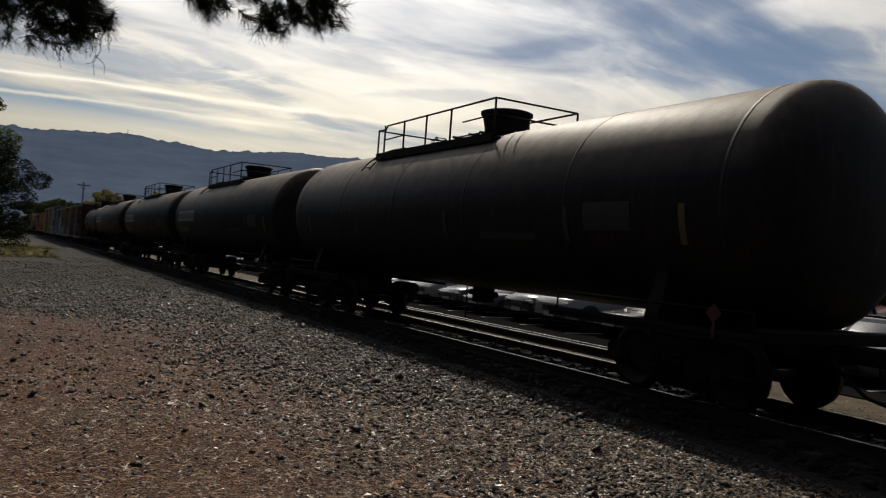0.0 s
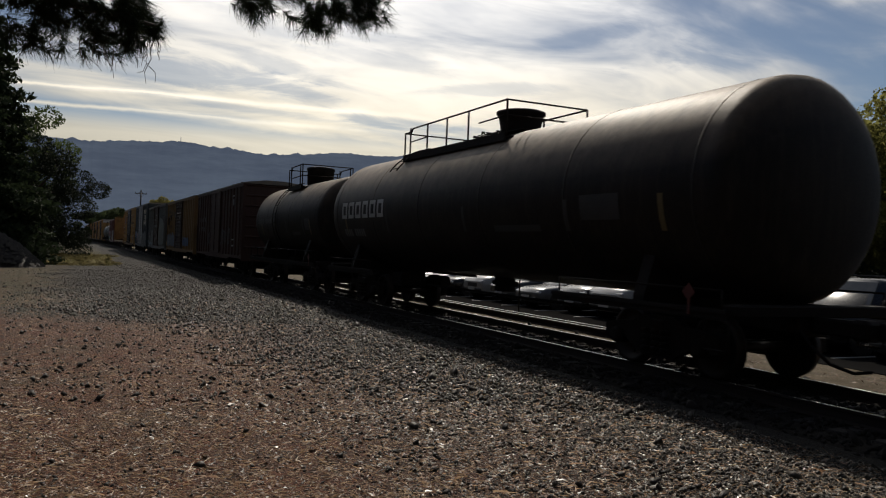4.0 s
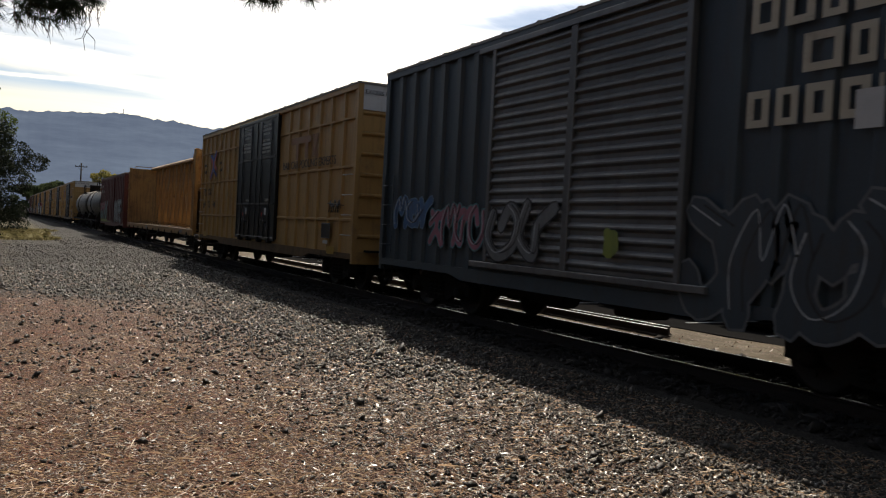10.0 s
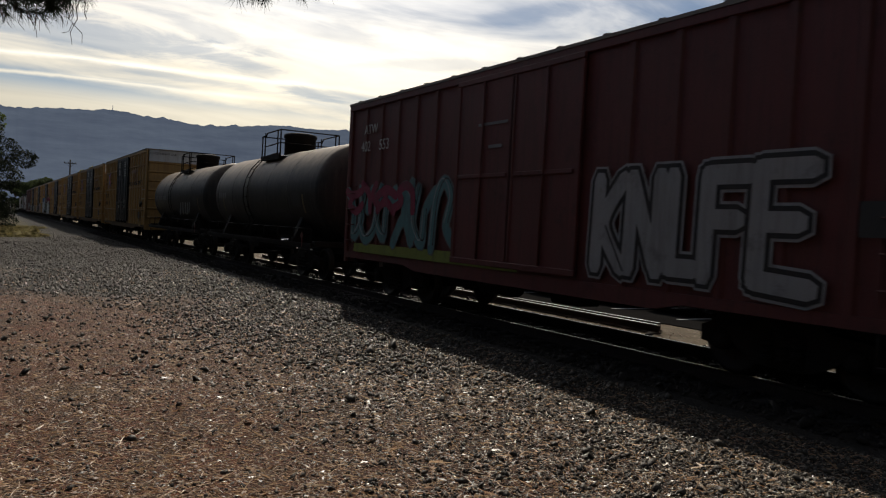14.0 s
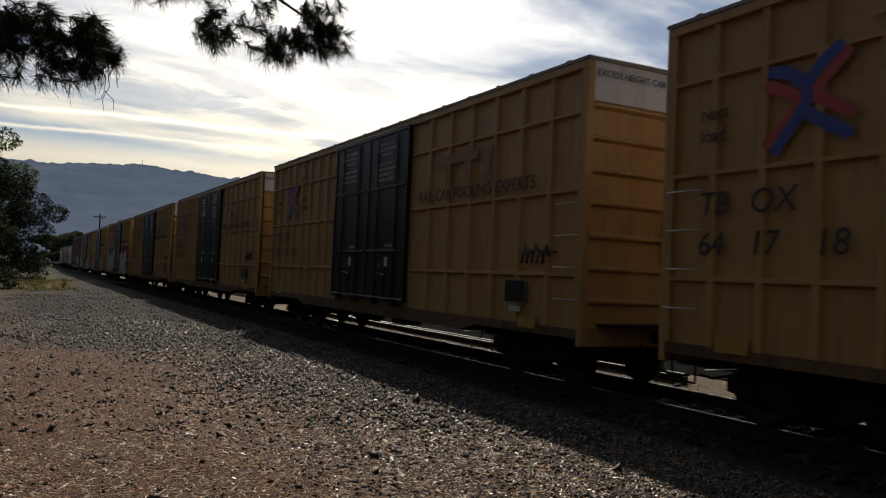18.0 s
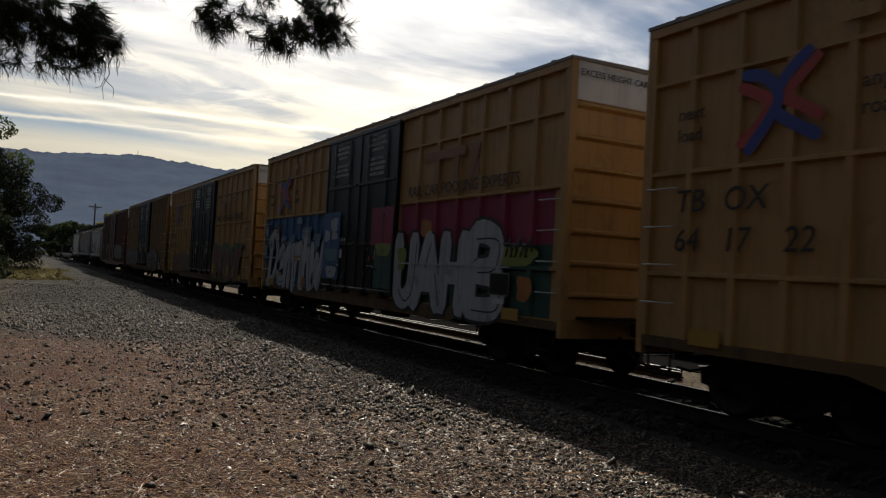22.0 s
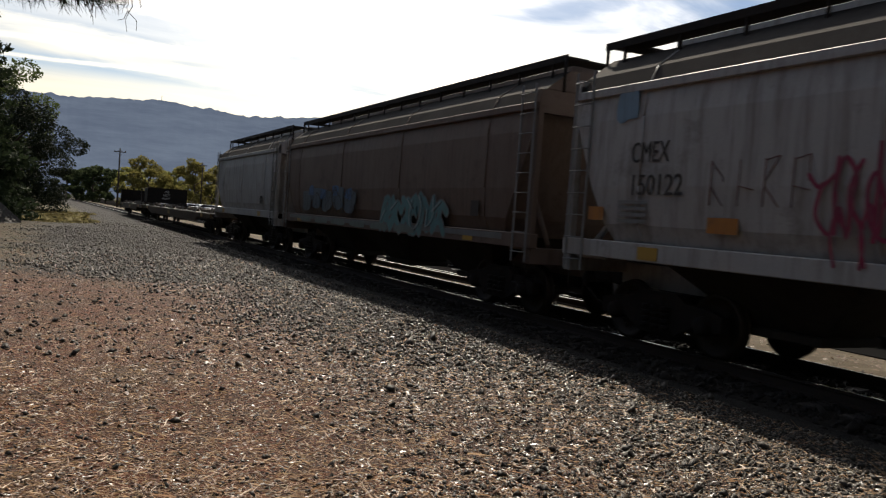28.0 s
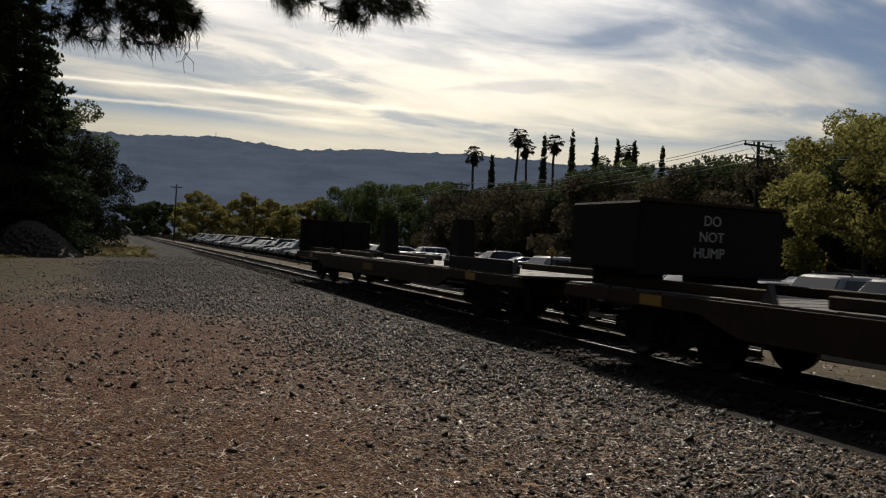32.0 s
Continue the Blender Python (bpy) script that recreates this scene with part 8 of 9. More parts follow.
def make_pine():
    rng = random.Random(8)
    t = thing("pine_tree", "large dark pine whose needled limb hangs overhead", "tree", "trees")
    foot = Vector((-4.6, 0.6, GROUND_Z))
    b = Build()
    limb(b, foot - Vector((0, 0, 0.3)), foot + Vector((0.2, 0.1, 11)), 0.32, 0.12, rng, 7, 0.05)
    part("trunk", b, M_BARK, t)

    def bough(points, name="bough"):
        bb = Build()
        for (p, r), (q, r2) in zip(points[:-1], points[1:]):
            bb.rod(p, q, r, 7, r2, caps=False)
        return part(name, bb, M_BARK, t)

    D = 5.2
    main = [(foot + Vector((0.05, 0.1, 3.6)), 0.09), (aim(-32, 22, 4.6), 0.08), (aim(-14, 17.5, 5.0), 0.055), (aim(-4, 15.2, D), 0.035), (aim(2.0, 14.6, D), 0.022), (aim(5.3, 14.2, D), 0.010)]
    high = [(foot + Vector((0.08, 0.1, 4.6)), 0.08), (aim(-20, 26, 4.8), 0.07), (aim(0, 22, D), 0.04), (aim(10, 20.6, D), 0.022), (aim(15, 19.6, D), 0.012), (aim(18.4, 17.8, D), 0.006)]
    bough(main)
    bough(high)
    tufts = []

    def spray(az, el, n, spread_az, spread_el, dist=D, towards=(0.5, 0.4, -0.5)):
        for k in range(n):
            p = aim(az + rng.gauss(0, spread_az), el + rng.gauss(0, spread_el), dist + rng.uniform(-0.25, 0.3))
            d = Vector((towards[0] + rng.uniform(-0.9, 0.9), towards[1] + rng.uniform(-0.9, 0.9), towards[2] + rng.uniform(-0.6, 0.6))).normalized()
            tufts.append((p, d))
    # the twin tufts that hang in front of the sky
    spray(17.3, 16.3, 26, 1.25, 0.6)
    spray(19.3, 17.0, 15, 0.8, 0.5)
    spray(15.6, 15.9, 7, 0.45, 0.4)
    spray(18.4, 18.3, 10, 1.0, 0.5)
    spray(12.0, 17.0, 15, 0.9, 0.5)
    spray(11.0, 16.7, 6, 0.5, 0.35)
    spray(14.0, 19.4, 10, 2.0, 0.5)
    spray(8.4, 19.0, 12, 1.6, 0.6)
    # the dense limb to the side
    for az in range(-22, 5):
        spray(az, 14.6 + 0.16 * abs(az - 2) ** 0.9, 11, 0.7, 0.9 + 0.03 * max(0, 2 - az))
    spray(4.6, 14.2, 14, 0.7, 0.45)
    spray(1.2, 12.9, 18, 1.1, 0.6)
    spray(-2.6, 12.8, 18, 1.2, 0.7)
    for az in range(-24, -4, 2):
        spray(az, 12.6 - 0.03 * (az + 4), 16, 1.0, 1.4)
    part("needles", needle_mesh(tufts, 4, 95), M_PINE, t)
    # bare twigs that hang down
    for az, e0, e1 in ((5.0, 13.6, 10.4), (4.5, 13.4, 11.6), (2.7, 13.0, 10.9), (3.4, 13.2, 12.0), (1.8, 12.8, 11.3), (0.3, 12.8, 11.2), (-1.2, 12.8, 11.6), (1.4, 12.8, 11.8), (5.3, 13.8, 12.2), (-2.4, 12.6, 11.0)):
        p = aim(az, e0, D)
        q = aim(az + rng.uniform(-0.4, 0.6), e1, D)
        tw = Build()
        limb(tw, p, q, 0.0036, 0.0014, rng, 6, 0.35)
        for k in range(2):
            f = rng.uniform(0.35, 0.8)
            m = p.lerp(q, f)
            limb(tw, m, m + Vector((rng.uniform(-0.07, 0.07), 0, -rng.uniform(0.04, 0.12))), 0.0024, 0.0012, rng, 3, 0.7)
        part("hanging_twig", tw, M_BARK, t, "thin bare twig hanging below the limb")


make_pine()


# ---- hills, poles, wires, sign, gravel pile ----
def make_hills():
    m = bpy.data.materials.new("wooded hillside with glowing haze colour")
    m.use_nodes = True
    nt = m.node_tree
    N, L = nt.nodes.new, nt.links.new
    bs = nt.nodes["Principled BSDF"]
    tc = N("ShaderNodeTexCoord").outputs["Object"]
    no = N("ShaderNodeTexNoise")
    no.inputs["Scale"].default_value, no.inputs["Detail"].default_value, no.inputs["Roughness"].default_value = 0.010, 9, 0.68
    mp = N("ShaderNodeMapping")
    mp.inputs["Scale"].default_value = (0.55, 0.12, 2.6)
    L(tc, mp.inputs[0])
    L(mp.outputs[0], no.inputs["Vector"])
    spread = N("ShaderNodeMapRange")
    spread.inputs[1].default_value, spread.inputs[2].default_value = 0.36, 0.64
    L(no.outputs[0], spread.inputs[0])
    # blue distance haze is put into the colour, which glows by itself
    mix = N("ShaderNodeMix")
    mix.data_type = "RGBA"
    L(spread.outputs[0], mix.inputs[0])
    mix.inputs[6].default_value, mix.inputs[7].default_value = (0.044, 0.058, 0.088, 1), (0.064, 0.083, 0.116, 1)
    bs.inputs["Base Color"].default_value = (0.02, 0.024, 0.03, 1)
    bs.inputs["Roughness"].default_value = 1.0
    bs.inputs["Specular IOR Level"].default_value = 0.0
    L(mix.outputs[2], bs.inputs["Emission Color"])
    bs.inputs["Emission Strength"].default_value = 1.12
    b = Build()
    n, rows = 1500, 10
    vs = []
    for i in range(n + 1):
        az = -80 + 190 * i / n
        el = 6.25 + 0.45 * math.exp(-((az - 7) / 3.2) ** 2) + 0.30 * math.exp(-((az - 18.3) / 3.0) ** 2) + 0.42 * math.exp(-((az - 25) / 5.0) ** 2)
        el += 0.16 * noise.noise(Vector((az * 0.42, 2.0, 0))) + 0.05 * noise.noise(Vector((az * 2.6, 7.0, 0))) + 0.035 * noise.noise(Vector((az * 6.5, 9.0, 0))) + 0.24 * max(0.0, noise.noise(Vector((az * 1.3, 4.0, 5))) - 0.02) + 0.07 * max(0.0, noise.noise(Vector((az * 4.0, 1.0, 2))))
        for k in range(rows + 1):
            u = k / rows
            d = 1500 + 1200 * u
            e = -0.4 + (el + 0.4) * u ** 0.8
            p = aim(az, 0, d)
            z = EYE + d * math.tan(radians(e)) + (14 * noise.noise(Vector((az * 0.6, u * 9, 3.0))) * u * (1 - u) * 4)
            vs.append((p.x, p.y, z))
    b.add(vs, [(i * (rows + 1) + k, (i + 1) * (rows + 1) + k, (i + 1) * (rows + 1) + k + 1, i * (rows + 1) + k + 1) for i in range(n) for k in range(rows)], True)
    tagged(part("backdrop", b, m), "long wooded ridge on the horizon, its blue haze painted on", "hills", kind="structure")
    p = aim(7.15, 0, 2660)
    mast = thing("radio_mast", "thin radio mast on the far ridge", "mast", at=(p.x, p.y, EYE + 2660 * math.tan(radians(6.6))))
    # mast and hut take the same glowing haze colour
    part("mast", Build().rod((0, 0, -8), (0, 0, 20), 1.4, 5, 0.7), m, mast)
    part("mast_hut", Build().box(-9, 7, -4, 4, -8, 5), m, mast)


M_POLE = material("weathered pole timber", (0.070, 0.055, 0.043), 0.9, 0, (0.04, 0.032, 0.026), 3, 30, 0.5, 0.7)
M_WIRE = material("bright aluminium wire", (0.60, 0.58, 0.55), 0.35, 0.9, (0.45, 0.43, 0.41), 2, 30, 0.0, 0.3)
M_GLASSY = material("glazed insulator", (0.10, 0.06, 0.045), 0.2, 0, (0.06, 0.04, 0.03), 3, 30, 0.0, 0.3)


def utility_pole(label, h, arms):
    t = thing("utility_pole", label, "pole", "utility poles")
    part("pole", Build().rod((0, 0, -0.4), (0, 0, h), 0.17, 10, 0.11), M_POLE, t)
    for z, w in arms:
        a = part("cross_arm", Build().box(-w / 2, w / 2, -0.06, 0.06, z - 0.06, z + 0.06, 0.01).rod((-w * 0.3, 0, z), (0, 0, z - 0.7), 0.02, 5).rod((w * 0.3, 0, z), (0, 0, z - 0.7), 0.02, 5), M_POLE, t)
        for x in even(-w / 2 + 0.1, w / 2 - 0.1, 4):
            part("insulator", Build().turned([(0, 0.03), (0.04, 0.06), (0.10, 0.05), (0.16, 0.06), (0.2, 0.02)], "z", (x, 0, z + 0.06), 8), M_GLASSY, a)
    return t


def make_poles():
    spots = [(40.4, 40.2), (41.8, 90.8), (45.3, 148.0), (49.5, 214.0)]
    p1 = utility_pole("timber utility pole with two cross-arms and insulators", 9.9, ((9.6, 2.6), (8.7, 2.3)))
    p1.matrix_basis = pose(*spots[0], GROUND_Z, 0, 0, 2)
    part("transformer", Build().rod((0.35, 0.1, 7.2), (0.35, 0.1, 8.1), 0.24, 14), M_HOPPER, p1, "grey transformer drum")
    for x, y in spots[1:]:
        copy_thing(p1, pose(x, y, GROUND_Z, 0, 0, 3))
    p2 = utility_pole("plain timber utility pole beside the line", 9.9, ((9.3, 1.9),))
    p2.matrix_basis = pose(11.9, 144, GROUND_Z)
    copy_thing(p2, pose(29.5, 166, GROUND_Z))
    wires = thing("overhead_wires", "bright overhead power wires sagging between poles", "wires")
    ends = [(48.0, 2.0)] + spots
    lines = [(dx, 9.75) for dx in (-1.2, -0.4, 1.2)] + [(-0.9, 8.85), (0.9, 8.85)]
    for (x0, y0), (x1, y1) in zip(ends[:-1], ends[1:]):
        for dx, z in lines:
            pts = []
            for k in range(9):
                u = k / 8
                pts.append((x0 + (x1 - x0) * u + dx, y0 + (y1 - y0) * u, z - 1.1 * 4 * u * (1 - u)))
            part("wire", Build().tube(pts, 0.024, 4), M_WIRE, wires)


def make_small_things():
    # heap of dark gravel by the conifers
    heap = Build()
    n, m = 26, 9
    vs = []
    for k in range(m + 1):
        u = k / m
        for i in range(n):
            a = 2 * math.pi * i / n
            r = (1 - u) * (2.3 + 0.25 * noise.noise(Vector((math.cos(a) * 1.5, math.sin(a) * 1.5, 2))))
            z = 1.72 * math.sin(u * math.pi / 2) ** 1.15 + 0.12 * noise.noise(Vector((a * 2, u * 5, 1)))
            vs.append((r * math.cos(a) * 1.15, r * math.sin(a), z - 0.05))
    heap.add(vs, [(k * n + i, k * n + (i + 1) % n, (k + 1) * n + (i + 1) % n, (k + 1) * n + i) for k in range(m) for i in range(n)], True)
    p = thing("gravel_pile", "heap of dark grey gravel beside the conifers", "gravel pile", at=(-3.4, 47.0, GROUND_Z))
    part("mound", heap, M_STONEDARK, p)
    rng = np.random.default_rng(2)
    lumps = Build()
    for i in range(1500):
        a, u = rng.uniform(0, 6.28), rng.uniform(0, 1)
        r = (1 - u) * 2.3
        x, y, z = r * math.cos(a) * 1.15, r * math.sin(a), 1.72 * math.sin(u * math.pi / 2) ** 1.15
        s = rng.uniform(0.05, 0.16)
        lumps.add([(x + s, y, z), (x - s * 0.6, y + s, z), (x - s * 0.5, y - s * 0.9, z), (x, y, z + s * 1.1)], [(0, 1, 3), (1, 2, 3), (2, 0, 3)])
    tagged(part("rubble", lumps, M_STONE, p), kind="stuff")
    # fallen twigs on the dirt
    for x, y, l, rz in ((2.33, 11.2, 0.42, -15), (6.1, 10.6, 0.40, 25), (1.3, 8.9, 0.2, 40), (3.0, 9.6, 0.22, -30)):
        w = thing("twig", "pale dry twig lying on the dirt", "twig", "twigs", at=pose(x, y, ground_height(x, y) + 0.012, 0, 0, rz))
        part("stick", Build().rod((-l / 2, 0, 0), (0, 0.02, 0.008), 0.011, 6, 0.010).rod((0, 0.02, 0.008), (l / 2, 0.0, 0.0), 0.010, 6, 0.005), M_CHIP, w)
    # yellow diamond sign by the track
    s = thing("warning_sign", "small yellow diamond sign on a thin post", "sign", at=(13.5, 22.0, -0.15))
    part("post", Build().rod((0, 0, -0.2), (0, 0, 1.75), 0.025, 6), M_STEEL, s)
    d = Build()
    d.prism([(-0.20, 1.75), (0, 1.55), (0.20, 1.75), (0, 1.95)], "y", -0.01, 0.01)
    part("plate", d, M_REFLECT, s)


make_hills()
make_poles()
make_small_things()


# ---- parked cars ----
M_TYRE = material("tyre rubber", (0.018, 0.018, 0.018), 0.8, 0, (0.03, 0.03, 0.03), 6, 60, 0.1, 0.5)
M_RIM = material("alloy rim", (0.42, 0.42, 0.43), 0.3, 0.9, (0.2, 0.2, 0.2), 6, 60, 0.02, 0.4)
M_CARGLASS = material("tinted car glass", (0.012, 0.014, 0.016), 0.06, 0, (0.02, 0.022, 0.024), 1, 20, 0.0, 0.2, spec=0.8)
M_LAMP = material("clear lamp lens", (0.55, 0.56, 0.57), 0.12, 0.3, (0.4, 0.4, 0.4), 6, 30, 0.0, 0.3)
M_TAIL = material("red lamp lens", (0.25, 0.015, 0.012), 0.15, 0, (0.15, 0.01, 0.01), 6, 30, 0.0, 0.3)
M_TRIM = material("black plastic trim", (0.022, 0.022, 0.023), 0.55, 0, (0.035, 0.035, 0.035), 4, 50, 0.05, 0.4)


def car_paint(name, c):
    m = material(name, c, 0.22, 0, tuple(v * 0.85 for v in c), 1.0, 60, 0.0, 0.3, spec=0.3)
    m.node_tree.nodes["Principled BSDF"].inputs["Coat Weight"].default_value = 0.25
    return m


def wheel_parts(car, x, y, r):
    s = -1 if y < 0 else 1
    ty = part("tyre", Build().turned([(-0.11, r * 0.62), (-0.11, r * 0.93), (-0.08, r), (0.08, r), (0.11, r * 0.93), (0.11, r * 0.62)], "y", (0, 0, 0), 22), M_TYRE, car, at=(x, y, r))
    rim = Build().turned([(-0.10, 0.05), (-0.10, r * 0.6), (-0.06, r * 0.62), (0.06, r * 0.62), (0.10, r * 0.6), (0.10, 0.05)], "y", (0, 0, 0), 18)
    for k in range(5):
        a = 2 * math.pi * k / 5
        rim.rod((0, s * 0.105, 0), (r * 0.56 * math.cos(a), s * 0.105, r * 0.56 * math.sin(a)), 0.035, 5)
    part("rim", rim, M_RIM, ty)


def loft(stations):
    """Sections along x: (x, [(y, z), ...]) joined into a closed skin."""
    b = Build()
    n = len(stations[0][1])
    vs = [(x, y, z) for x, sec in stations for y, z in sec]
    fs = []
    for k in range(len(stations) - 1):
        for i in range(n):
            j = (i + 1) % n
            fs.append((k * n + i, k * n + j, (k + 1) * n + j, (k + 1) * n + i))
    b.add(vs, fs, True)
    b.add([vs[i] for i in range(n)], [tuple(range(n))[::-1]])
    b.add([vs[(len(stations) - 1) * n + i] for i in range(n)], [tuple(range(n))])
    return b


def road_car(name, label, paint, kind):
    """A parked car that points along -x. kind sets the roof line and the size."""
    L, W, H, hood, ws, roof0, roof1, tail, belt, r = {
        "sedan": (4.6, 1.80, 1.45, 0.82, 1.25, 1.95, 3.35, 4.0, 0.92, 0.32),
        "suv": (4.8, 1.92, 1.76, 1.02, 1.25, 1.85, 4.25, 4.6, 1.10, 0.37),
        "large_suv": (5.5, 2.0, 1.92, 1.14, 1.55, 2.15, 5.05, 5.35, 1.22, 0.40),
        "hatch": (4.1, 1.75, 1.52, 0.90, 0.95, 1.65, 3.35, 3.9, 0.95, 0.31)}[kind]
    car = thing(name, label, "car", "parked cars")
    w = W / 2

    def sec(ww, z0, z1, tuck=0.06):
        return [(-ww + tuck, z0), (-ww, z0 + 0.14), (-ww, (z0 + z1) / 2 + 0.06), (-ww + 0.03, z1 - 0.07), (-ww + 0.16, z1), (ww - 0.16, z1), (ww - 0.03, z1 - 0.07), (ww, (z0 + z1) / 2 + 0.06), (ww, z0 + 0.14), (ww - tuck, z0)]
    z0 = r * 0.62
    st = [(0.0, sec(w * 0.80, z0 + 0.12, hood * 0.72)), (0.10, sec(w * 0.92, z0 + 0.02, hood * 0.84)), (0.45, sec(w * 0.98, z0, hood * 0.94)), (ws, sec(w, z0, hood + 0.03)), (roof0, sec(w, z0, belt)), ((roof0 + roof1) / 2, sec(w, z0, belt + 0.02)), (roof1, sec(w, z0, belt + 0.03)), (L - 0.35, sec(w * 0.98, z0, belt + (0.05 if kind != "sedan" else 0.04))), (L - 0.08, sec(w * 0.93, z0 + 0.05, belt * 0.97)), (L, sec(w * 0.84, z0 + 0.15, belt * 0.86))]
    part("body", loft(st), paint, car)

    def cab(ww, wt, zb, zt):
        return [(-ww, zb), (-ww + 0.02, zb + 0.05), (-wt, zt - 0.06), (-wt + 0.14, zt), (wt - 0.14, zt), (wt, zt - 0.06), (ww - 0.02, zb + 0.05), (ww, zb)]
    hb = belt - 0.03
    rear = min(L - 0.12, tail + 0.15)
    st = [(ws - 0.02, cab(w - 0.10, w - 0.20, hood - 0.03, hood + 0.04)), (roof0, cab(w - 0.06, w - 0.24, hb, H - 0.03)), (roof0 + 0.35, cab(w - 0.05, w - 0.24, hb, H)), (roof1 - 0.2, cab(w - 0.05, w - 0.24, hb, H - 0.01)), (roof1, cab(w - 0.06, w - 0.25, hb, H - 0.05)), (rear, cab(w - 0.12, w - 0.22, hb, hb + 0.12))]
    part("roof", loft(st), paint, car)

    def pane(nm, q, push):
        """A dark pane laid just outside the cab's skin."""
        v = [Vector(p) for p in q]
        nr = (v[1] - v[0]).cross(v[2] - v[0]).normalized()
        off = Vector(push)
        nr = nr if nr.dot(off) > 0 else -nr
        b = Build().add([p + nr * 0.02 for p in v] + [p - nr * 0.02 for p in v], [(0, 1, 2, 3), (7, 6, 5, 4), (0, 4, 5, 1), (1, 5, 6, 2), (2, 6, 7, 3), (3, 7, 4, 0)])
        part(nm, b, M_CARGLASS, car)
    zb, zt = hb + 0.07, H - 0.13
    for s in (-1, 1):
        yb, yt = s * (w - 0.075), s * (w - 0.235)
        cuts = [roof0 + 0.02, (roof0 + roof1) / 2 - 0.05, roof1 - 0.12] + ([rear - 0.35] if kind in ("large_suv", "suv") else [])
        for i, (a, c) in enumerate(zip(cuts[:-1], cuts[1:])):
            fa = (ws * 0.45 + roof0 * 0.55 - 0.0) if i == 0 else a + 0.05
            pane("side_window", [(fa + 0.05, yb, zb), (c - 0.04, yb, zb), (c - 0.06, yt, zt), (a + 0.10, yt, zt)], (0, s, 0.3))
        mir = Build().box(roof0 - 0.42, roof0 - 0.22, s * (w + 0.10) - 0.09, s * (w + 0.10) + 0.09, belt + 0.02, belt + 0.17, 0.03)
        part("mirror", mir, paint, car)
        for x in (0.86, L - 0.95):
            wheel_parts(car, x, s * (w - 0.12), r)
            part("wheel_arch", Build().turned([(-0.05, r * 1.02), (-0.05, r * 1.16), (0.05, r * 1.16), (0.05, r * 1.02)], "y", (x, s * (w - 0.035), r), 22), M_TRIM, car)
        part("headlight", Build().box(0.03, 0.34, s * (w * 0.68) - 0.20, s * (w * 0.68) + 0.20, hood * 0.66, hood * 0.80, 0.04), M_LAMP, car)
        part("tail_light", Build().box(L - 0.2, L - 0.01, s * (w * 0.74) - 0.14, s * (w * 0.74) + 0.14, belt * 0.72, belt * 0.92, 0.04), M_TAIL, car)
    pane("windscreen", [(ws + 0.05, -(w - 0.18), hood + 0.06), (ws + 0.05, w - 0.18, hood + 0.06), (roof0 - 0.06, w - 0.30, H - 0.10), (roof0 - 0.06, -(w - 0.30), H - 0.10)], (-1, 0, 1))
    pane("rear_window", [(rear - 0.06, -(w - 0.22), hb + 0.16), (rear - 0.06, w - 0.22, hb + 0.16), (roof1 + 0.06, w - 0.32, H - 0.14), (roof1 + 0.06, -(w - 0.32), H - 0.14)], (1, 0, 0.6))
    part("grille", Build().box(-0.012, 0.08, -w * 0.42, w * 0.42, hood * 0.50, hood * 0.68, 0.02), M_TRIM, car)
    part("bumper", Build().box(-0.03, 0.2, -w * 0.80, w * 0.80, z0 + 0.10, z0 + 0.26, 0.05), M_TRIM, car)
    part("number_plate", Build().box(-0.045, -0.03, -0.26, 0.26, z0 + 0.16, z0 + 0.29), M_MARK, car)
    if kind in ("suv", "large_suv"):
        for s in (-1, 1):
            part("roof_rail", Build().tube([(roof0 + 0.4, s * (w - 0.32), H - 0.02), (roof0 + 0.45, s * (w - 0.32), H + 0.05), (roof1 - 0.35, s * (w - 0.32), H + 0.05), (roof1 - 0.3, s * (w - 0.32), H - 0.02)], 0.018, 5), M_TRIM, car)
    return car


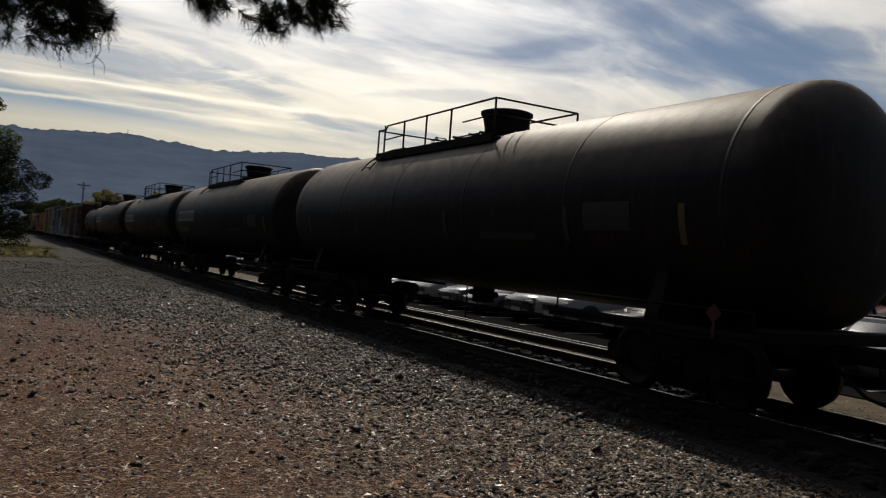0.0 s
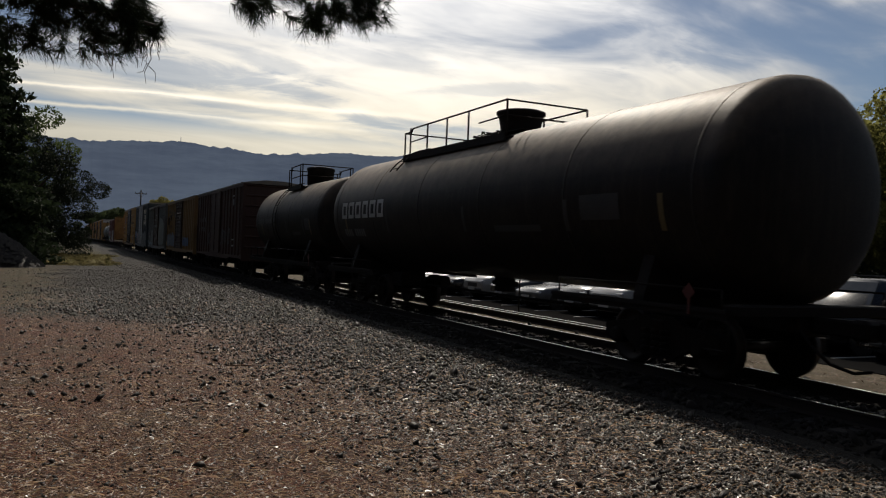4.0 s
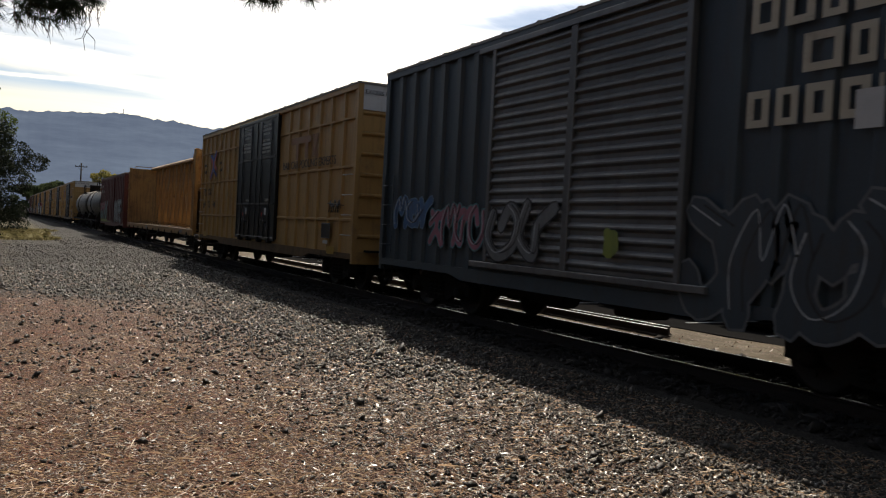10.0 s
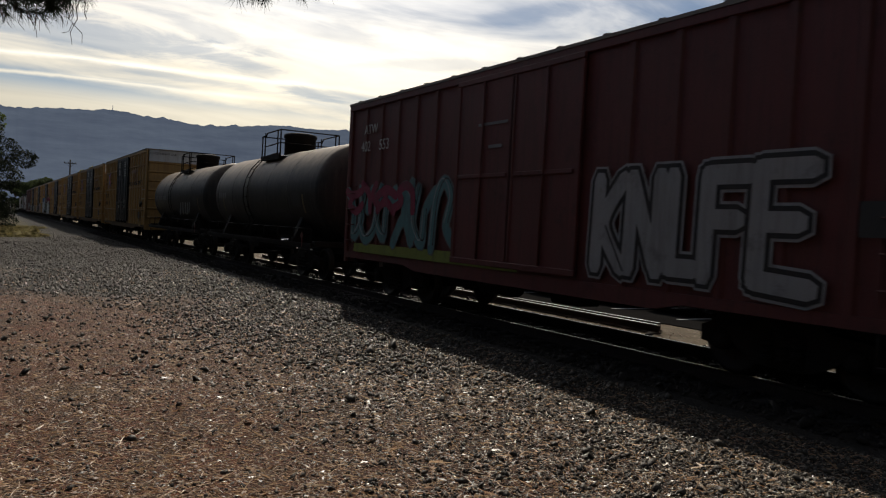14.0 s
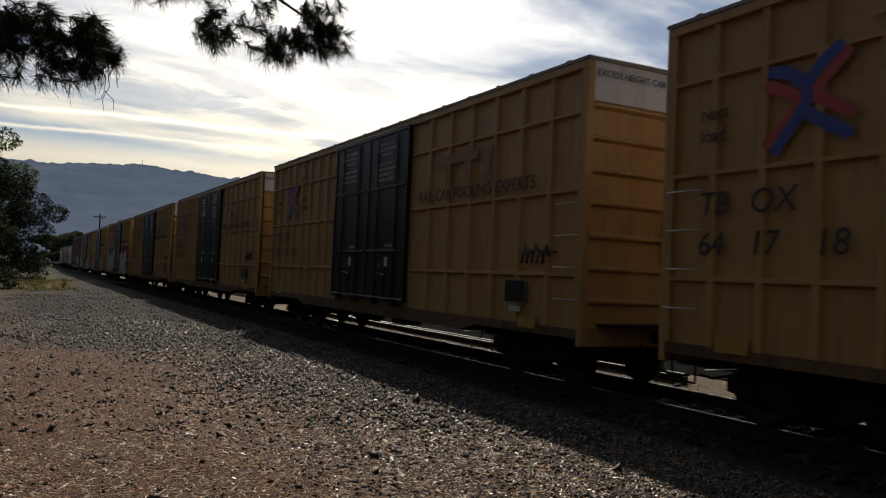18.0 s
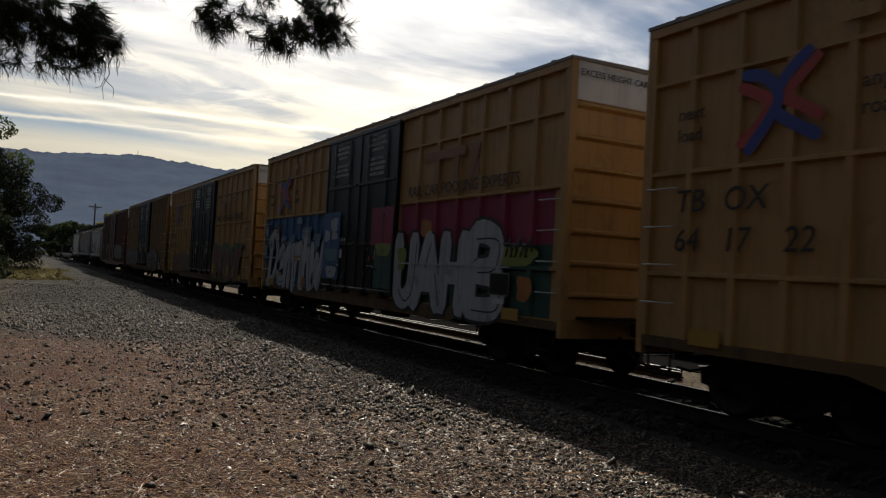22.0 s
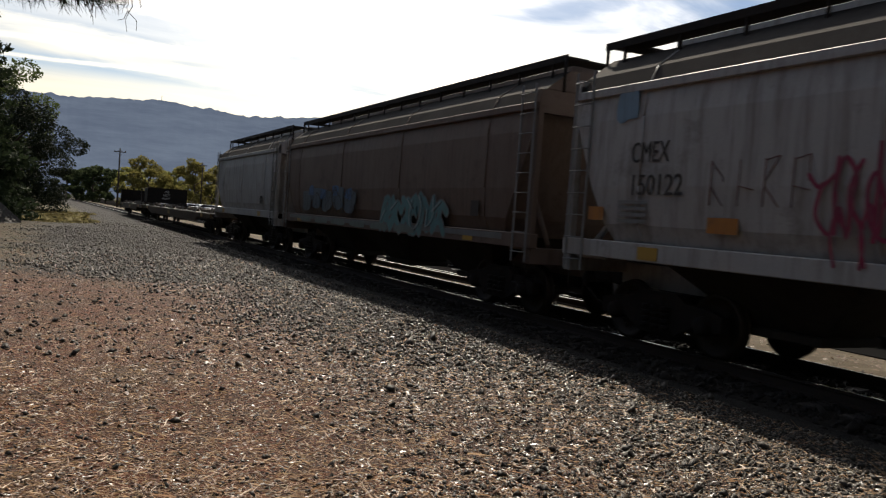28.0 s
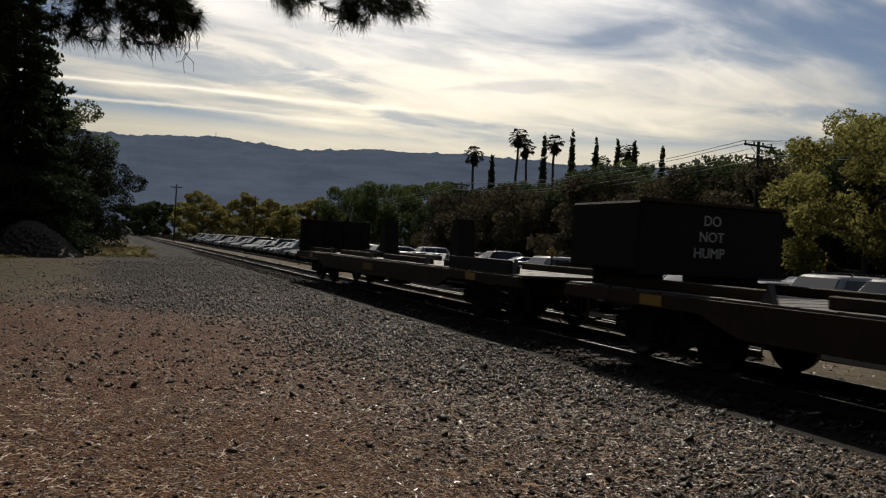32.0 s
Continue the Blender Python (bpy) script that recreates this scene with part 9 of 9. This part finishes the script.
def make_parked():
    paints = {k: car_paint(k + " car paint", c) for k, c in {"white": (0.32, 0.32, 0.315), "black": (0.010, 0.010, 0.011), "silver": (0.10, 0.102, 0.105), "grey": (0.06, 0.063, 0.066), "blue": (0.03, 0.05, 0.12), "maroon": (0.10, 0.012, 0.014)}.items()}
    kinds = [("white", "large_suv"), ("white", "sedan"), ("silver", "sedan"), ("black", "suv"), ("grey", "hatch"), ("white", "suv"), ("blue", "sedan"), ("silver", "hatch"), ("maroon", "sedan"), ("black", "sedan")]
    base = []
    for i, (c, k) in enumerate(kinds):
        what = {"large_suv": "large sport-utility car", "suv": "sport-utility car", "sedan": "saloon car", "hatch": "hatchback"}[k]
        base.append(road_car("parked_car", "%s %s parked nose-in to the track" % (c, what), paints[c], k))
    rng = random.Random(12)
    order = [3, 6, 1, 2, 3, 5, 9, 0, 3, 2, 4, 5, 9, 1]
    z = LOT_Z
    used = set()
    for i in range(68):
        k = order[i] if i < len(order) else rng.choice([1, 2, 3, 4, 5, 6, 7, 8, 9, 2, 1])
        y = 3.34 + 2.41 * i + rng.uniform(-0.12, 0.12)
        if rng.random() < 0.06 and i > 14:
            continue
        m = pose(15.8 + rng.uniform(-0.2, 0.25), y, z, 0, 0, rng.uniform(-1.5, 1.5))
        if k not in used:
            used.add(k)
            base[k].matrix_basis = m
        else:
            copy_thing(base[k], m)
    # a second row backs onto the trees
    for i in range(30):
        k = rng.choice(range(1, 10))
        y = 6.0 + 2.9 * i
        if rng.random() < 0.25:
            continue
        copy_thing(base[k], pose(32.5, y, z, 0, 0, 180 + rng.uniform(-1.5, 1.5)))
    for k in range(len(base)):
        if k not in used:
            base[k].matrix_basis = pose(32.5, 100 + 2.9 * k, z, 0, 0, 180)


make_parked()


# ---- what moves: the train and its wheels ----
def motions():
    for car, s in CARS:
        walk(car, [(t, pose(TRACK, s - travelled(t), 0)) for t in range(33)])
    # one turning of the wheels serves all: front and rear wheelset of a truck
    for k, d in ((0, -0.89), (1, 0.89)):
        lead = TRUCKS[0][k]
        walk(lead, [(i / FPS, Matrix.Translation((0, d, WHEEL_R)) @ Matrix.Rotation(travelled(i / FPS) / WHEEL_R, 4, "X")) for i in range(32 * FPS + 1)])
        action = lead.animation_data.action
        for pair in TRUCKS[1:]:
            w = pair[k]
            w.rotation_mode = "QUATERNION"
            w.animation_data_create()
            w.animation_data.action = action
            w.animation_data.action_slot = action.slots[0]


motions()
